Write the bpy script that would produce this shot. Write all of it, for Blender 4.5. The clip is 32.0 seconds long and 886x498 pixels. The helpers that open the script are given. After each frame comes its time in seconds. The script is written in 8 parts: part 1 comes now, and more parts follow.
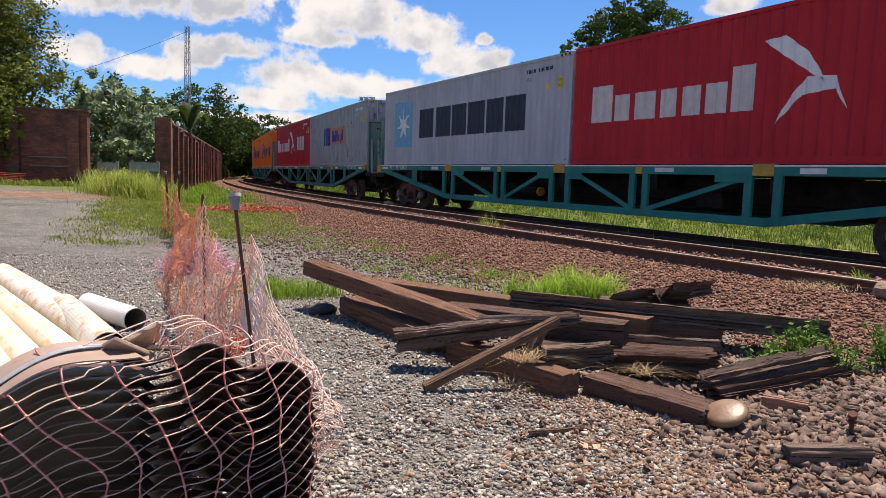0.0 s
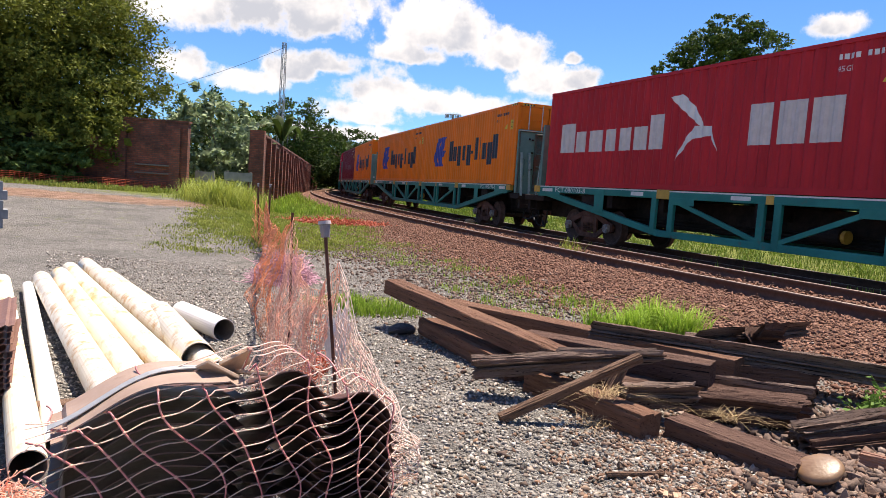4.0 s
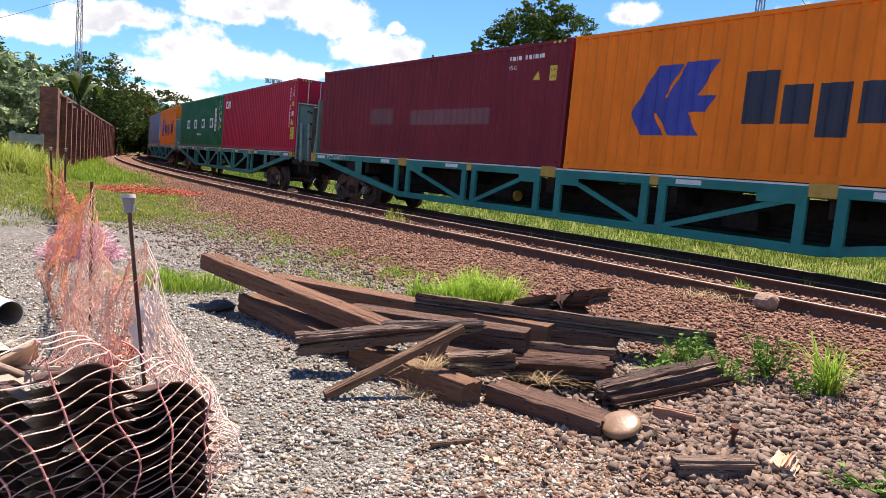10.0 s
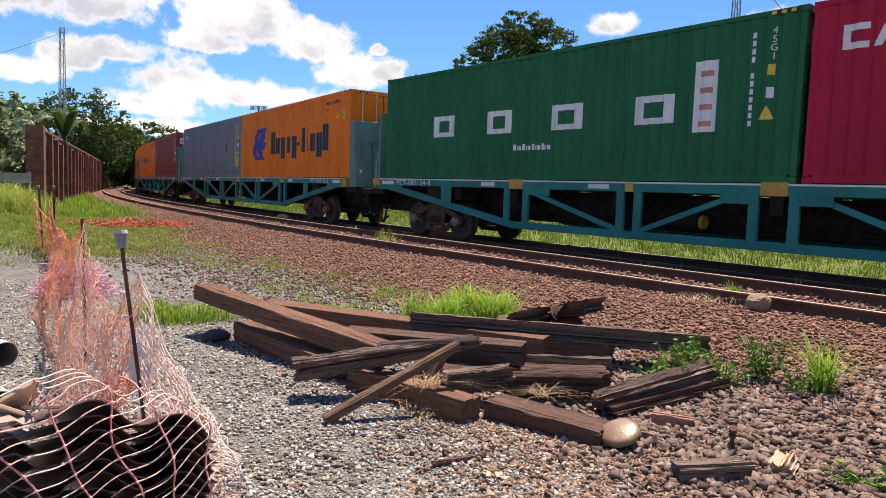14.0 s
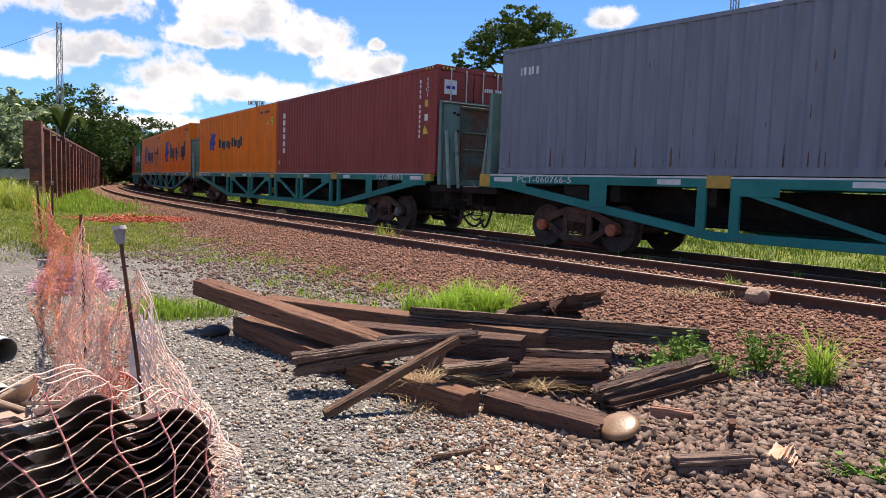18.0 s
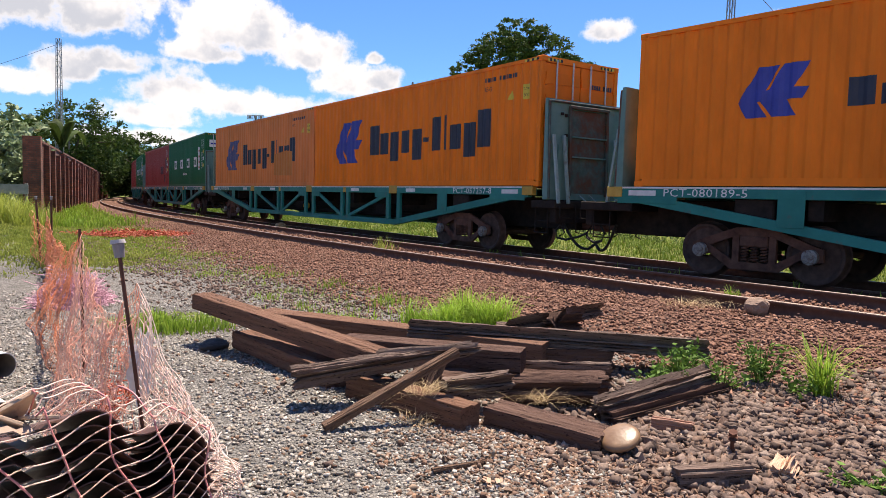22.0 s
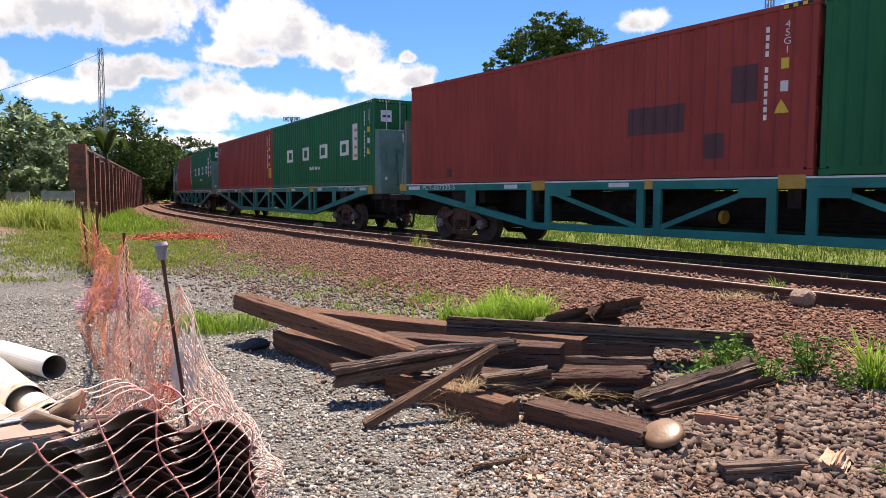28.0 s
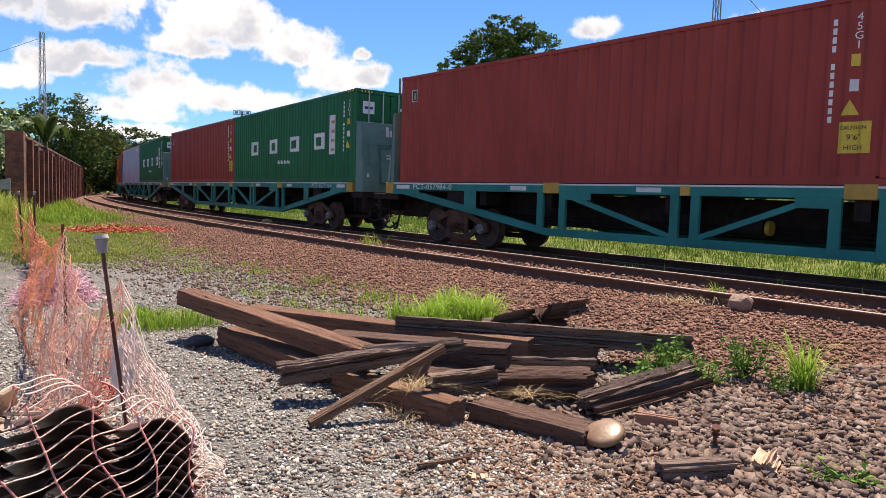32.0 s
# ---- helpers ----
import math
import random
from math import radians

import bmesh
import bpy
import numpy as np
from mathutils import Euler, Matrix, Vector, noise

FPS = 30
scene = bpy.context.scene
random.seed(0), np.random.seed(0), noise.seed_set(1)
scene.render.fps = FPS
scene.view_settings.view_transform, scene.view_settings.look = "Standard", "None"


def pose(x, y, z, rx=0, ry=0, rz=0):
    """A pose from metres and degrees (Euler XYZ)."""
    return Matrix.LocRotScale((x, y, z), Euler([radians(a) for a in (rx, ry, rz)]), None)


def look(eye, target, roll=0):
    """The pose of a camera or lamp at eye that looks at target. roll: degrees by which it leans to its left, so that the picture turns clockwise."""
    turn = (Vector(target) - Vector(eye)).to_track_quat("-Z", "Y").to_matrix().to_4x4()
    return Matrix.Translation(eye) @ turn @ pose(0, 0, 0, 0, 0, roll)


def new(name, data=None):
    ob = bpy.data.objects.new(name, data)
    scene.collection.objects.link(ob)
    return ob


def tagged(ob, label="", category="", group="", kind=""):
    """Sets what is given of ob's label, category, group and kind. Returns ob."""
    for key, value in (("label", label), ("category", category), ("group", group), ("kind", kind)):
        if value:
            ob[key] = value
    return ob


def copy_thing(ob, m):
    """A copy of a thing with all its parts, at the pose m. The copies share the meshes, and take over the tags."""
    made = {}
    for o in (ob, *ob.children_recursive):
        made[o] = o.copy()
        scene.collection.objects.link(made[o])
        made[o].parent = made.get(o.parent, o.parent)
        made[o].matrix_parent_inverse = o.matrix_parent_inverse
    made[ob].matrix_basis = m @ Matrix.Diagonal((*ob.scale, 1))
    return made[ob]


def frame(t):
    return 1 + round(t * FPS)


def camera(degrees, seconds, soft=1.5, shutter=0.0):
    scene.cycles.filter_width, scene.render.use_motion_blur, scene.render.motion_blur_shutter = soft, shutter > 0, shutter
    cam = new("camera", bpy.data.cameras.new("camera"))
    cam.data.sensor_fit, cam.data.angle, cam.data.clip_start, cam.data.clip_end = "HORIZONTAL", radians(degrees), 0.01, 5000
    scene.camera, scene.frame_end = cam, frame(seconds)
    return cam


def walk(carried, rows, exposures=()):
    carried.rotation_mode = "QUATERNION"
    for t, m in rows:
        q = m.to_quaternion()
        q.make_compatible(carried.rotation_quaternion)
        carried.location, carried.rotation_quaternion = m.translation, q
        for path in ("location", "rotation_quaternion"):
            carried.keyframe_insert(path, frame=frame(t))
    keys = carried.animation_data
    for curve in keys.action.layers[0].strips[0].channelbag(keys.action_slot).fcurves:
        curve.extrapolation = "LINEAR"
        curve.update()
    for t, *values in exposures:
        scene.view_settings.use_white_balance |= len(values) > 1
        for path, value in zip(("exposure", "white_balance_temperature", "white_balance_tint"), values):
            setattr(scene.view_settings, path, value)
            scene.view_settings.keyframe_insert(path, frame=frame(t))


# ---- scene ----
cam = camera(64.2, 32.0, 0.5)
PATH = [
    (0, (-0.015, -0.005, 1.344), (-0.0437, 1.9847, 1.1436), 1.98),
    (0.5, (-0.042, 0.021, 1.356), (-0.1358, 2.0060, 1.1296), 1.91),
    (1, (-0.044, -0.011, 1.393), (-0.3685, 1.9520, 1.1922), 3.55),
    (1.5, (-0.038, -0.011, 1.400), (-0.3297, 1.9547, 1.1782), 4.09),
    (2, (-0.040, -0.004, 1.406), (-0.3216, 1.9624, 1.1697), 4.22),
    (2.5, (-0.047, 0.004, 1.404), (-0.3345, 1.9708, 1.1796), 4.41),
    (3, (-0.045, -0.003, 1.413), (-0.3349, 1.9665, 1.2224), 4.41),
    (3.5, (-0.044, -0.005, 1.415), (-0.3064, 1.9708, 1.2433), 4.26),
    (5.5, (-0.019, 0.017, 1.419), (-0.2917, 1.9928, 1.2676), 3.09),
    (6, (-0.013, 0.014, 1.421), (-0.3061, 1.9873, 1.2861), 2.65),
    (6.5, (-0.010, 0.010, 1.427), (-0.3213, 1.9806, 1.2897), 2.50),
    (7, (-0.010, 0.006, 1.432), (-0.3183, 1.9775, 1.2948), 2.33),
    (7.5, (0.001, -0.005, 1.435), (-0.3002, 1.9637, 1.2544), 2.11),
    (8, (0.028, -0.026, 1.438), (-0.1810, 1.9541, 1.2466), 2.13),
    (8.5, (0.029, -0.015, 1.444), (-0.1007, 1.9658, 1.2028), 2.21),
    (9, (-0.027, 0.011, 1.436), (0.0839, 1.9970, 1.2244), 2.92),
    (9.5, (-0.035, 0.043, 1.438), (0.3271, 1.9919, 1.1731), 3.91),
    (10, (-0.046, 0.066, 1.436), (0.1985, 2.0400, 1.2250), 5.03),
    (10.5, (-0.056, 0.078, 1.441), (0.1001, 2.0617, 1.2359), 2.88),
    (11, (-0.054, 0.056, 1.439), (0.0983, 2.0437, 1.2729), 3.15),
    (11.5, (-0.047, 0.041, 1.446), (0.1183, 2.0252, 1.2617), 2.24),
    (12, (-0.049, 0.043, 1.445), (0.1311, 2.0275, 1.2745), 1.99),
    (12.5, (-0.050, 0.029, 1.441), (0.1178, 2.0142, 1.2642), 1.93),
    (13, (-0.049, 0.027, 1.448), (0.1521, 2.0093, 1.2735), 1.83),
    (13.5, (-0.046, 0.025, 1.447), (0.1918, 2.0041, 1.2893), 1.98),
    (15.5, (-0.035, 0.038, 1.448), (0.2535, 2.0080, 1.2617), 2.09),
    (16, (-0.040, 0.037, 1.445), (0.2363, 2.0091, 1.2576), 2.05),
    (16.5, (-0.035, 0.022, 1.448), (0.2248, 1.9970, 1.2658), 1.73),
    (17, (-0.037, 0.020, 1.448), (0.2322, 1.9932, 1.2700), 1.66),
    (17.5, (-0.042, 0.023, 1.443), (0.2248, 1.9967, 1.2629), 1.58),
    (18, (-0.043, 0.026, 1.446), (0.2229, 2.0007, 1.2701), 1.93),
    (18.5, (-0.047, 0.032, 1.445), (0.2174, 2.0065, 1.2680), 1.95),
    (19, (-0.046, 0.031, 1.443), (0.1956, 2.0078, 1.2595), 1.70),
    (19.5, (-0.051, 0.032, 1.442), (0.1802, 2.0093, 1.2505), 1.68),
    (20, (-0.043, 0.024, 1.447), (0.2095, 2.0006, 1.2788), 2.11),
    (20.5, (-0.044, 0.023, 1.442), (0.2348, 1.9975, 1.2876), 1.91),
    (21, (-0.039, 0.021, 1.445), (0.2577, 1.9936, 1.2984), 1.33),
    (21.5, (-0.042, 0.024, 1.443), (0.2413, 1.9982, 1.2973), 1.36),
    (22, (-0.042, 0.024, 1.444), (0.2256, 2.0010, 1.3031), 1.57),
    (22.5, (-0.033, 0.021, 1.447), (0.2475, 1.9956, 1.3040), 1.54),
    (23, (-0.035, 0.027, 1.446), (0.2452, 2.0016, 1.3028), 1.34),
    (23.5, (-0.035, 0.029, 1.443), (0.2562, 2.0021, 1.2921), 1.16),
    (24, (-0.034, 0.027, 1.443), (0.2541, 2.0006, 1.2955), 1.16),
    (24.5, (-0.036, 0.029, 1.448), (0.2402, 2.0048, 1.3104), 1.18),
    (26.5, (-0.029, 0.033, 1.443), (0.2493, 2.0072, 1.2821), 0.60),
    (27, (-0.032, 0.036, 1.444), (0.2348, 2.0118, 1.2849), 0.61),
    (27.5, (-0.031, 0.035, 1.447), (0.2244, 2.0114, 1.2777), 0.52),
    (28, (-0.040, 0.027, 1.441), (0.1246, 2.0148, 1.2905), 0.22),
    (28.5, (-0.021, 0.016, 1.443), (0.1955, 1.9985, 1.2968), 0.57),
    (29, (-0.033, 0.028, 1.442), (0.2050, 2.0087, 1.3009), 0.70),
    (29.5, (-0.030, 0.021, 1.445), (0.2070, 2.0013, 1.2986), 0.80),
    (30, (-0.037, 0.026, 1.442), (0.2154, 2.0046, 1.3009), 1.10),
    (30.5, (-0.034, 0.023, 1.443), (0.2142, 2.0023, 1.3006), 1.14),
    (31, (-0.037, 0.023, 1.442), (0.2207, 2.0009, 1.2963), 1.10),
    (31.5, (-0.040, 0.024, 1.441), (0.2293, 2.0000, 1.2908), 1.22),
    (32, (-0.034, 0.017, 1.442), (0.2691, 1.9883, 1.2927), 1.75),
]
EXPOSURES = tuple((t, e + 0.22, 7150, 15) for t, e in (  # the camera's own brightening, in stops, and its white balance
    (0.0, 0.44), (1.0, 0.62), (2.0, 0.74), (4.5, 0.70), (6.0, 0.64), (8.0, 0.68), (9.0, 0.40), (9.5, 0.65), (10.0, 1.00), (11.0, 0.78), (13.0, 0.74), (32.0, 0.74)))
walk(cam, [(t, look(eye, target, roll)) for t, eye, target, roll in PATH], EXPOSURES)

# ---- world, sun and light ----
SUN_EL, SUN_DIR = 68.0, (0.42, 0.91)
world = bpy.data.worlds.new("sky")
scene.world = world
world.use_nodes = True
wn, wl = world.node_tree.nodes, world.node_tree.links
wn.clear()


def wnode(kind, **props):
    n = wn.new(kind)
    for k, v in props.items():
        n.inputs[k].default_value = v
    return n


sky = wn.new("ShaderNodeTexSky")
sky.sky_type, sky.sun_disc = "NISHITA", False
sky.sun_elevation, sky.sun_rotation = radians(SUN_EL), math.atan2(SUN_DIR[0], SUN_DIR[1])
sky.air_density, sky.dust_density, sky.ozone_density = 1.0, 0.0, 3.0
# Cumulus: heaps at given bearings and heights, frayed by noise, with flat grey bases; thin noise clouds elsewhere.
CLOUDS = (  # bearing, height, half width, half height, in degrees
    (-28.8, 12.0, 5.0, 2.5),
    (-23.1, 12.5, 3.8, 2.8),
    (-18.8, 12.9, 3.9, 3.3),
    (-27.9, 7.9, 2.3, 1.3),
    (-23.5, 7.3, 2.6, 1.4),
    (-17.1, 9.0, 2.6, 1.2),
    (-20.4, 8.5, 3.1, 1.4),
    (-9.4, 12.4, 3.9, 3.0),
    (-11.1, 10.4, 2.7, 1.2),
    (-12.8, 7.3, 3.6, 2.4),
    (-15.0, 5.5, 3.1, 1.3),
    (-15.3, 3.9, 4.1, 0.9),
    (-3.2, 10.5, 2.7, 2.4),
    (-1.1, 8.9, 3.1, 1.7),
    (2.4, 9.1, 1.7, 1.2),
    (-6.4, 6.9, 4.9, 1.3),
    (1.9, 10.8, 0.6, 0.6),
    (19.9, 13.1, 1.7, 1.4),
    (31.2, 12.9, 1.7, 1.1),
    (33.8, 11.5, 1.5, 1.0),
    (35.9, 9.6, 1.2, 1.1),
    (32.3, 9.4, 1.0, 0.8),
    (37.0, 12.0, 1.7, 1.1),
    (-40.6, 9.4, 1.2, 1.2),
)
coord = wn.new("ShaderNodeTexCoord")
sep = wn.new("ShaderNodeSeparateXYZ")
wl.new(coord.outputs["Generated"], sep.inputs[0])


def wmath(op, a, b=None, clamp=False):
    n = wn.new("ShaderNodeMath")
    n.operation, n.use_clamp = op, clamp
    for i, v in enumerate((a, b)):
        if v is None:
            continue
        if isinstance(v, (int, float)):
            n.inputs[i].default_value = v
        else:
            wl.new(v, n.inputs[i])
    return n.outputs[0]


def wrange(value, lo, hi, to0=0.0, to1=1.0):
    n = wn.new("ShaderNodeMapRange")
    n.interpolation_type = "SMOOTHSTEP"
    n.inputs["From Min"].default_value, n.inputs["From Max"].default_value = lo, hi
    n.inputs["To Min"].default_value, n.inputs["To Max"].default_value = to0, to1
    wl.new(value, n.inputs["Value"])
    return n.outputs[0]


def sky_noise(scale, detail, rough, up=0.0):
    n = wnode("ShaderNodeTexNoise", Scale=scale, Detail=detail, Roughness=rough)
    mv = wn.new("ShaderNodeVectorMath")
    mv.operation = "ADD"
    mv.inputs[1].default_value = (0.3, 0.1, up)
    wl.new(coord.outputs["Generated"], mv.inputs[0])
    wl.new(mv.outputs[0], n.inputs["Vector"])
    return n.outputs["Fac"]


bearing = wmath("ARCTAN2", sep.outputs["X"], sep.outputs["Y"])
rise = wmath("ARCSINE", sep.outputs["Z"])
heap, base_side = None, None
for az, el, ra, re_ in CLOUDS:
    du = wmath("DIVIDE", wmath("SUBTRACT", bearing, radians(az)), radians(ra * 1.12))
    dv = wmath("SUBTRACT", rise, radians(el))
    dv = wmath("MAXIMUM", wmath("DIVIDE", dv, radians(re_)), wmath("DIVIDE", dv, -radians(re_ * 0.62)))
    d = wmath("SUBTRACT", 1.0, wmath("SQRT", wmath("ADD", wmath("MULTIPLY", du, du), wmath("MULTIPLY", dv, dv))))
    heap = d if heap is None else wmath("MAXIMUM", heap, d)
puff = sky_noise(17.0, 11.0, 0.62)
frayed = wmath("ADD", wmath("MAXIMUM", heap, -0.6), wmath("MULTIPLY", wmath("SUBTRACT", puff, 0.445), 2.7))
away = wmath("ADD", wmath("MULTIPLY", wmath("SUBTRACT", sky_noise(3.2, 8.0, 0.6), 0.62), 4.0), wmath("MULTIPLY", sep.outputs["Y"], -0.5))
cover = wrange(wmath("MAXIMUM", frayed, away), 0.0, 0.50)
# The bases are grey where more cloud lies above than here.
above = wmath("SUBTRACT", sky_noise(7.0, 5.0, 0.5, 0.045), sky_noise(7.0, 5.0, 0.5))
billow = wmath("ADD", above, wmath("MULTIPLY", wmath("SUBTRACT", sky_noise(26.0, 8.0, 0.6), 0.5), 0.35))
tone = wmath("MULTIPLY", wrange(billow, -0.10, 0.13), wrange(frayed, 0.15, 0.7), True)
cloud = wn.new("ShaderNodeMix")
cloud.data_type = "RGBA"
cloud.inputs[6].default_value, cloud.inputs[7].default_value = (11.2, 11.3, 11.5, 1), (6.3, 6.9, 8.0, 1)
wl.new(tone, cloud.inputs[0])
blue = wn.new("ShaderNodeVectorMath")
blue.operation = "MULTIPLY"
blue.inputs[1].default_value = (0.66, 1.14, 1.72)
wl.new(sky.outputs[0], blue.inputs[0])
mixed = wn.new("ShaderNodeMix")
mixed.data_type = "RGBA"
wl.new(cover, mixed.inputs[0])
wl.new(blue.outputs[0], mixed.inputs[6])
wl.new(cloud.outputs[2], mixed.inputs[7])
back = wnode("ShaderNodeBackground", Strength=0.052)
wl.new(mixed.outputs[2], back.inputs["Color"])
wout = wn.new("ShaderNodeOutputWorld")
wl.new(back.outputs[0], wout.inputs["Surface"])

sun = new("sun", bpy.data.lights.new("sun", "SUN"))
sun.data.energy, sun.data.angle, sun.data.color = 5.2, radians(0.53), (1.0, 0.935, 0.84)
ce = math.cos(radians(SUN_EL))
sun.matrix_world = look((SUN_DIR[0] * ce * 80, SUN_DIR[1] * ce * 80, math.sin(radians(SUN_EL)) * 80), (0, 0, 0))

# ---- materials ----
MATS = {}


def surface(name, low, high, scale=8.0, rough=0.7, bump=0.2, metal=0.0, stain=None, stain_scale=1.5, stain_amount=0.5,
            fine_scale=None, stretch=(1, 1, 1), vary=0.12, spec=0.5, trans=0.0):
    """A procedural surface: two colours by noise at two scales, stains of a third, bump, and a little change from object to object."""
    if name in MATS:
        return MATS[name]
    m = bpy.data.materials.new(name)
    m.use_nodes = True
    nodes, links = m.node_tree.nodes, m.node_tree.links
    bsdf = nodes["Principled BSDF"]
    tc = nodes.new("ShaderNodeTexCoord")
    mp = nodes.new("ShaderNodeMapping")
    mp.inputs["Scale"].default_value = stretch
    links.new(tc.outputs["Object"], mp.inputs["Vector"])
    n1 = nodes.new("ShaderNodeTexNoise")
    n1.inputs["Scale"].default_value, n1.inputs["Detail"].default_value, n1.inputs["Roughness"].default_value = scale, 6, 0.62
    links.new(mp.outputs[0], n1.inputs["Vector"])
    n2 = nodes.new("ShaderNodeTexNoise")
    n2.inputs["Scale"].default_value, n2.inputs["Detail"].default_value = fine_scale or scale * 7, 4
    links.new(mp.outputs[0], n2.inputs["Vector"])
    ramp = nodes.new("ShaderNodeMapRange")
    ramp.inputs["From Min"].default_value, ramp.inputs["From Max"].default_value = 0.32, 0.68
    links.new(n1.outputs["Fac"], ramp.inputs["Value"])
    mix = nodes.new("ShaderNodeMix")
    mix.data_type = "RGBA"
    mix.inputs[6].default_value, mix.inputs[7].default_value = (*low, 1), (*high, 1)
    links.new(ramp.outputs[0], mix.inputs[0])
    colour = mix.outputs[2]
    if stain:
        n3 = nodes.new("ShaderNodeTexNoise")
        n3.inputs["Scale"].default_value, n3.inputs["Detail"].default_value, n3.inputs["Roughness"].default_value = stain_scale, 8, 0.7
        links.new(mp.outputs[0], n3.inputs["Vector"])
        r3 = nodes.new("ShaderNodeMapRange")
        r3.inputs["From Min"].default_value, r3.inputs["From Max"].default_value = 0.72 - 0.3 * stain_amount, 0.80 - 0.2 * stain_amount
        links.new(n3.outputs["Fac"], r3.inputs["Value"])
        mx = nodes.new("ShaderNodeMix")
        mx.data_type = "RGBA"
        mx.inputs[7].default_value = (*stain, 1)
        links.new(r3.outputs[0], mx.inputs[0])
        links.new(colour, mx.inputs[6])
        colour = mx.outputs[2]
    info = nodes.new("ShaderNodeObjectInfo")
    geo = nodes.new("ShaderNodeNewGeometry")
    both = nodes.new("ShaderNodeMath")
    both.operation = "ADD"
    links.new(info.outputs["Random"], both.inputs[0])
    links.new(geo.outputs["Random Per Island"], both.inputs[1])
    vr = nodes.new("ShaderNodeMapRange")
    vr.inputs["From Min"].default_value, vr.inputs["From Max"].default_value = 0.0, 2.0
    vr.inputs["To Min"].default_value, vr.inputs["To Max"].default_value = 1 - vary, 1 + vary
    links.new(both.outputs[0], vr.inputs["Value"])
    hsv = nodes.new("ShaderNodeHueSaturation")
    links.new(vr.outputs[0], hsv.inputs["Value"])
    links.new(colour, hsv.inputs["Color"])
    links.new(hsv.outputs[0], bsdf.inputs["Base Color"])
    rr = nodes.new("ShaderNodeMapRange")
    rr.inputs["To Min"].default_value, rr.inputs["To Max"].default_value = max(0.05, rough - 0.12), min(1.0, rough + 0.12)
    links.new(n2.outputs["Fac"], rr.inputs["Value"])
    links.new(rr.outputs[0], bsdf.inputs["Roughness"])
    bsdf.inputs["Metallic"].default_value = metal
    bsdf.inputs["Specular IOR Level"].default_value = spec
    if bump:
        add = nodes.new("ShaderNodeMath")
        add.operation = "ADD"
        links.new(n1.outputs["Fac"], add.inputs[0])
        links.new(n2.outputs["Fac"], add.inputs[1])
        bp = nodes.new("ShaderNodeBump")
        bp.inputs["Strength"].default_value, bp.inputs["Distance"].default_value = bump, 0.02
        links.new(add.outputs[0], bp.inputs["Height"])
        links.new(bp.outputs[0], bsdf.inputs["Normal"])
    if trans:
        # Thin leaves let part of the light through.
        tr = nodes.new("ShaderNodeBsdfTranslucent")
        links.new(hsv.outputs[0], tr.inputs["Color"])
        ms = nodes.new("ShaderNodeMixShader")
        ms.inputs[0].default_value = trans
        links.new(bsdf.outputs[0], ms.inputs[1])
        links.new(tr.outputs[0], ms.inputs[2])
        links.new(ms.outputs[0], nodes["Material Output"].inputs["Surface"])
    MATS[name] = m
    return m


RUST = (0.10, 0.035, 0.015)
M_TEAL = surface("teal wagon paint", (0.008, 0.15, 0.13), (0.02, 0.23, 0.195), 1.2, 0.5, 0.05, stain=(0.11, 0.10, 0.08), stain_scale=3, stain_amount=0.4, spec=0.25)
M_TEAL_OLD = surface("faded teal paint", (0.075, 0.17, 0.15), (0.14, 0.25, 0.22), 2.0, 0.6, 0.08, stain=(0.16, 0.11, 0.07), stain_scale=2.5, stain_amount=0.45)
M_TEAL_DARK = surface("worn dark teal paint", (0.022, 0.10, 0.085), (0.06, 0.17, 0.145), 3.5, 0.6, 0.10, stain=(0.075, 0.045, 0.028), stain_scale=3.2, stain_amount=0.55)
M_TEAL_RUST = surface("rusted teal plate", (0.030, 0.058, 0.052), (0.085, 0.135, 0.12), 4.5, 0.75, 0.15, stain=(0.115, 0.040, 0.018), stain_scale=1.9, stain_amount=1.0)
M_STRUT = surface("pale worn strut paint", (0.17, 0.25, 0.24), (0.30, 0.37, 0.35), 5, 0.6, 0.1, stain=(0.13, 0.07, 0.04), stain_scale=6, stain_amount=0.5)
M_UNDER = surface("grimy black steel", (0.012, 0.009, 0.008), (0.035, 0.024, 0.019), 5, 0.8, 0.2, spec=0.2)
M_BOGIE = surface("rusty cast steel", (0.075, 0.032, 0.022), (0.16, 0.075, 0.052), 6, 0.85, 0.3, spec=0.2)
M_WHEEL = surface("worn wheel steel", (0.055, 0.028, 0.021), (0.11, 0.062, 0.048), 8, 0.75, 0.15, spec=0.25)
M_TREAD = surface("polished tread steel", (0.35, 0.33, 0.31), (0.5, 0.48, 0.46), 12, 0.3, 0.03, metal=1.0)
M_CAP = surface("bearing cap paint", (0.17, 0.14, 0.125), (0.34, 0.30, 0.27), 14, 0.6, 0.1, stain=RUST, stain_scale=9, stain_amount=0.7)
M_CAP_RED = surface("orange bearing cap", (0.45, 0.10, 0.04), (0.60, 0.16, 0.07), 14, 0.6, 0.1)
M_YELLOW = surface("mustard lock paint", (0.42, 0.24, 0.03), (0.55, 0.34, 0.06), 6, 0.55, 0.08, stain=(0.2, 0.12, 0.05), stain_scale=8, stain_amount=0.4)
M_WHITE = surface("dull white paint", (0.55, 0.56, 0.53), (0.70, 0.70, 0.67), 6, 0.6, 0.05, stain=(0.35, 0.32, 0.28), stain_scale=10, stain_amount=0.3)
M_GALV = surface("galvanised rod", (0.40, 0.41, 0.40), (0.58, 0.58, 0.56), 9, 0.45, 0.05, metal=0.5)
M_RUBBER = surface("black rubber", (0.010, 0.010, 0.010), (0.022, 0.021, 0.020), 9, 0.6, 0.1)
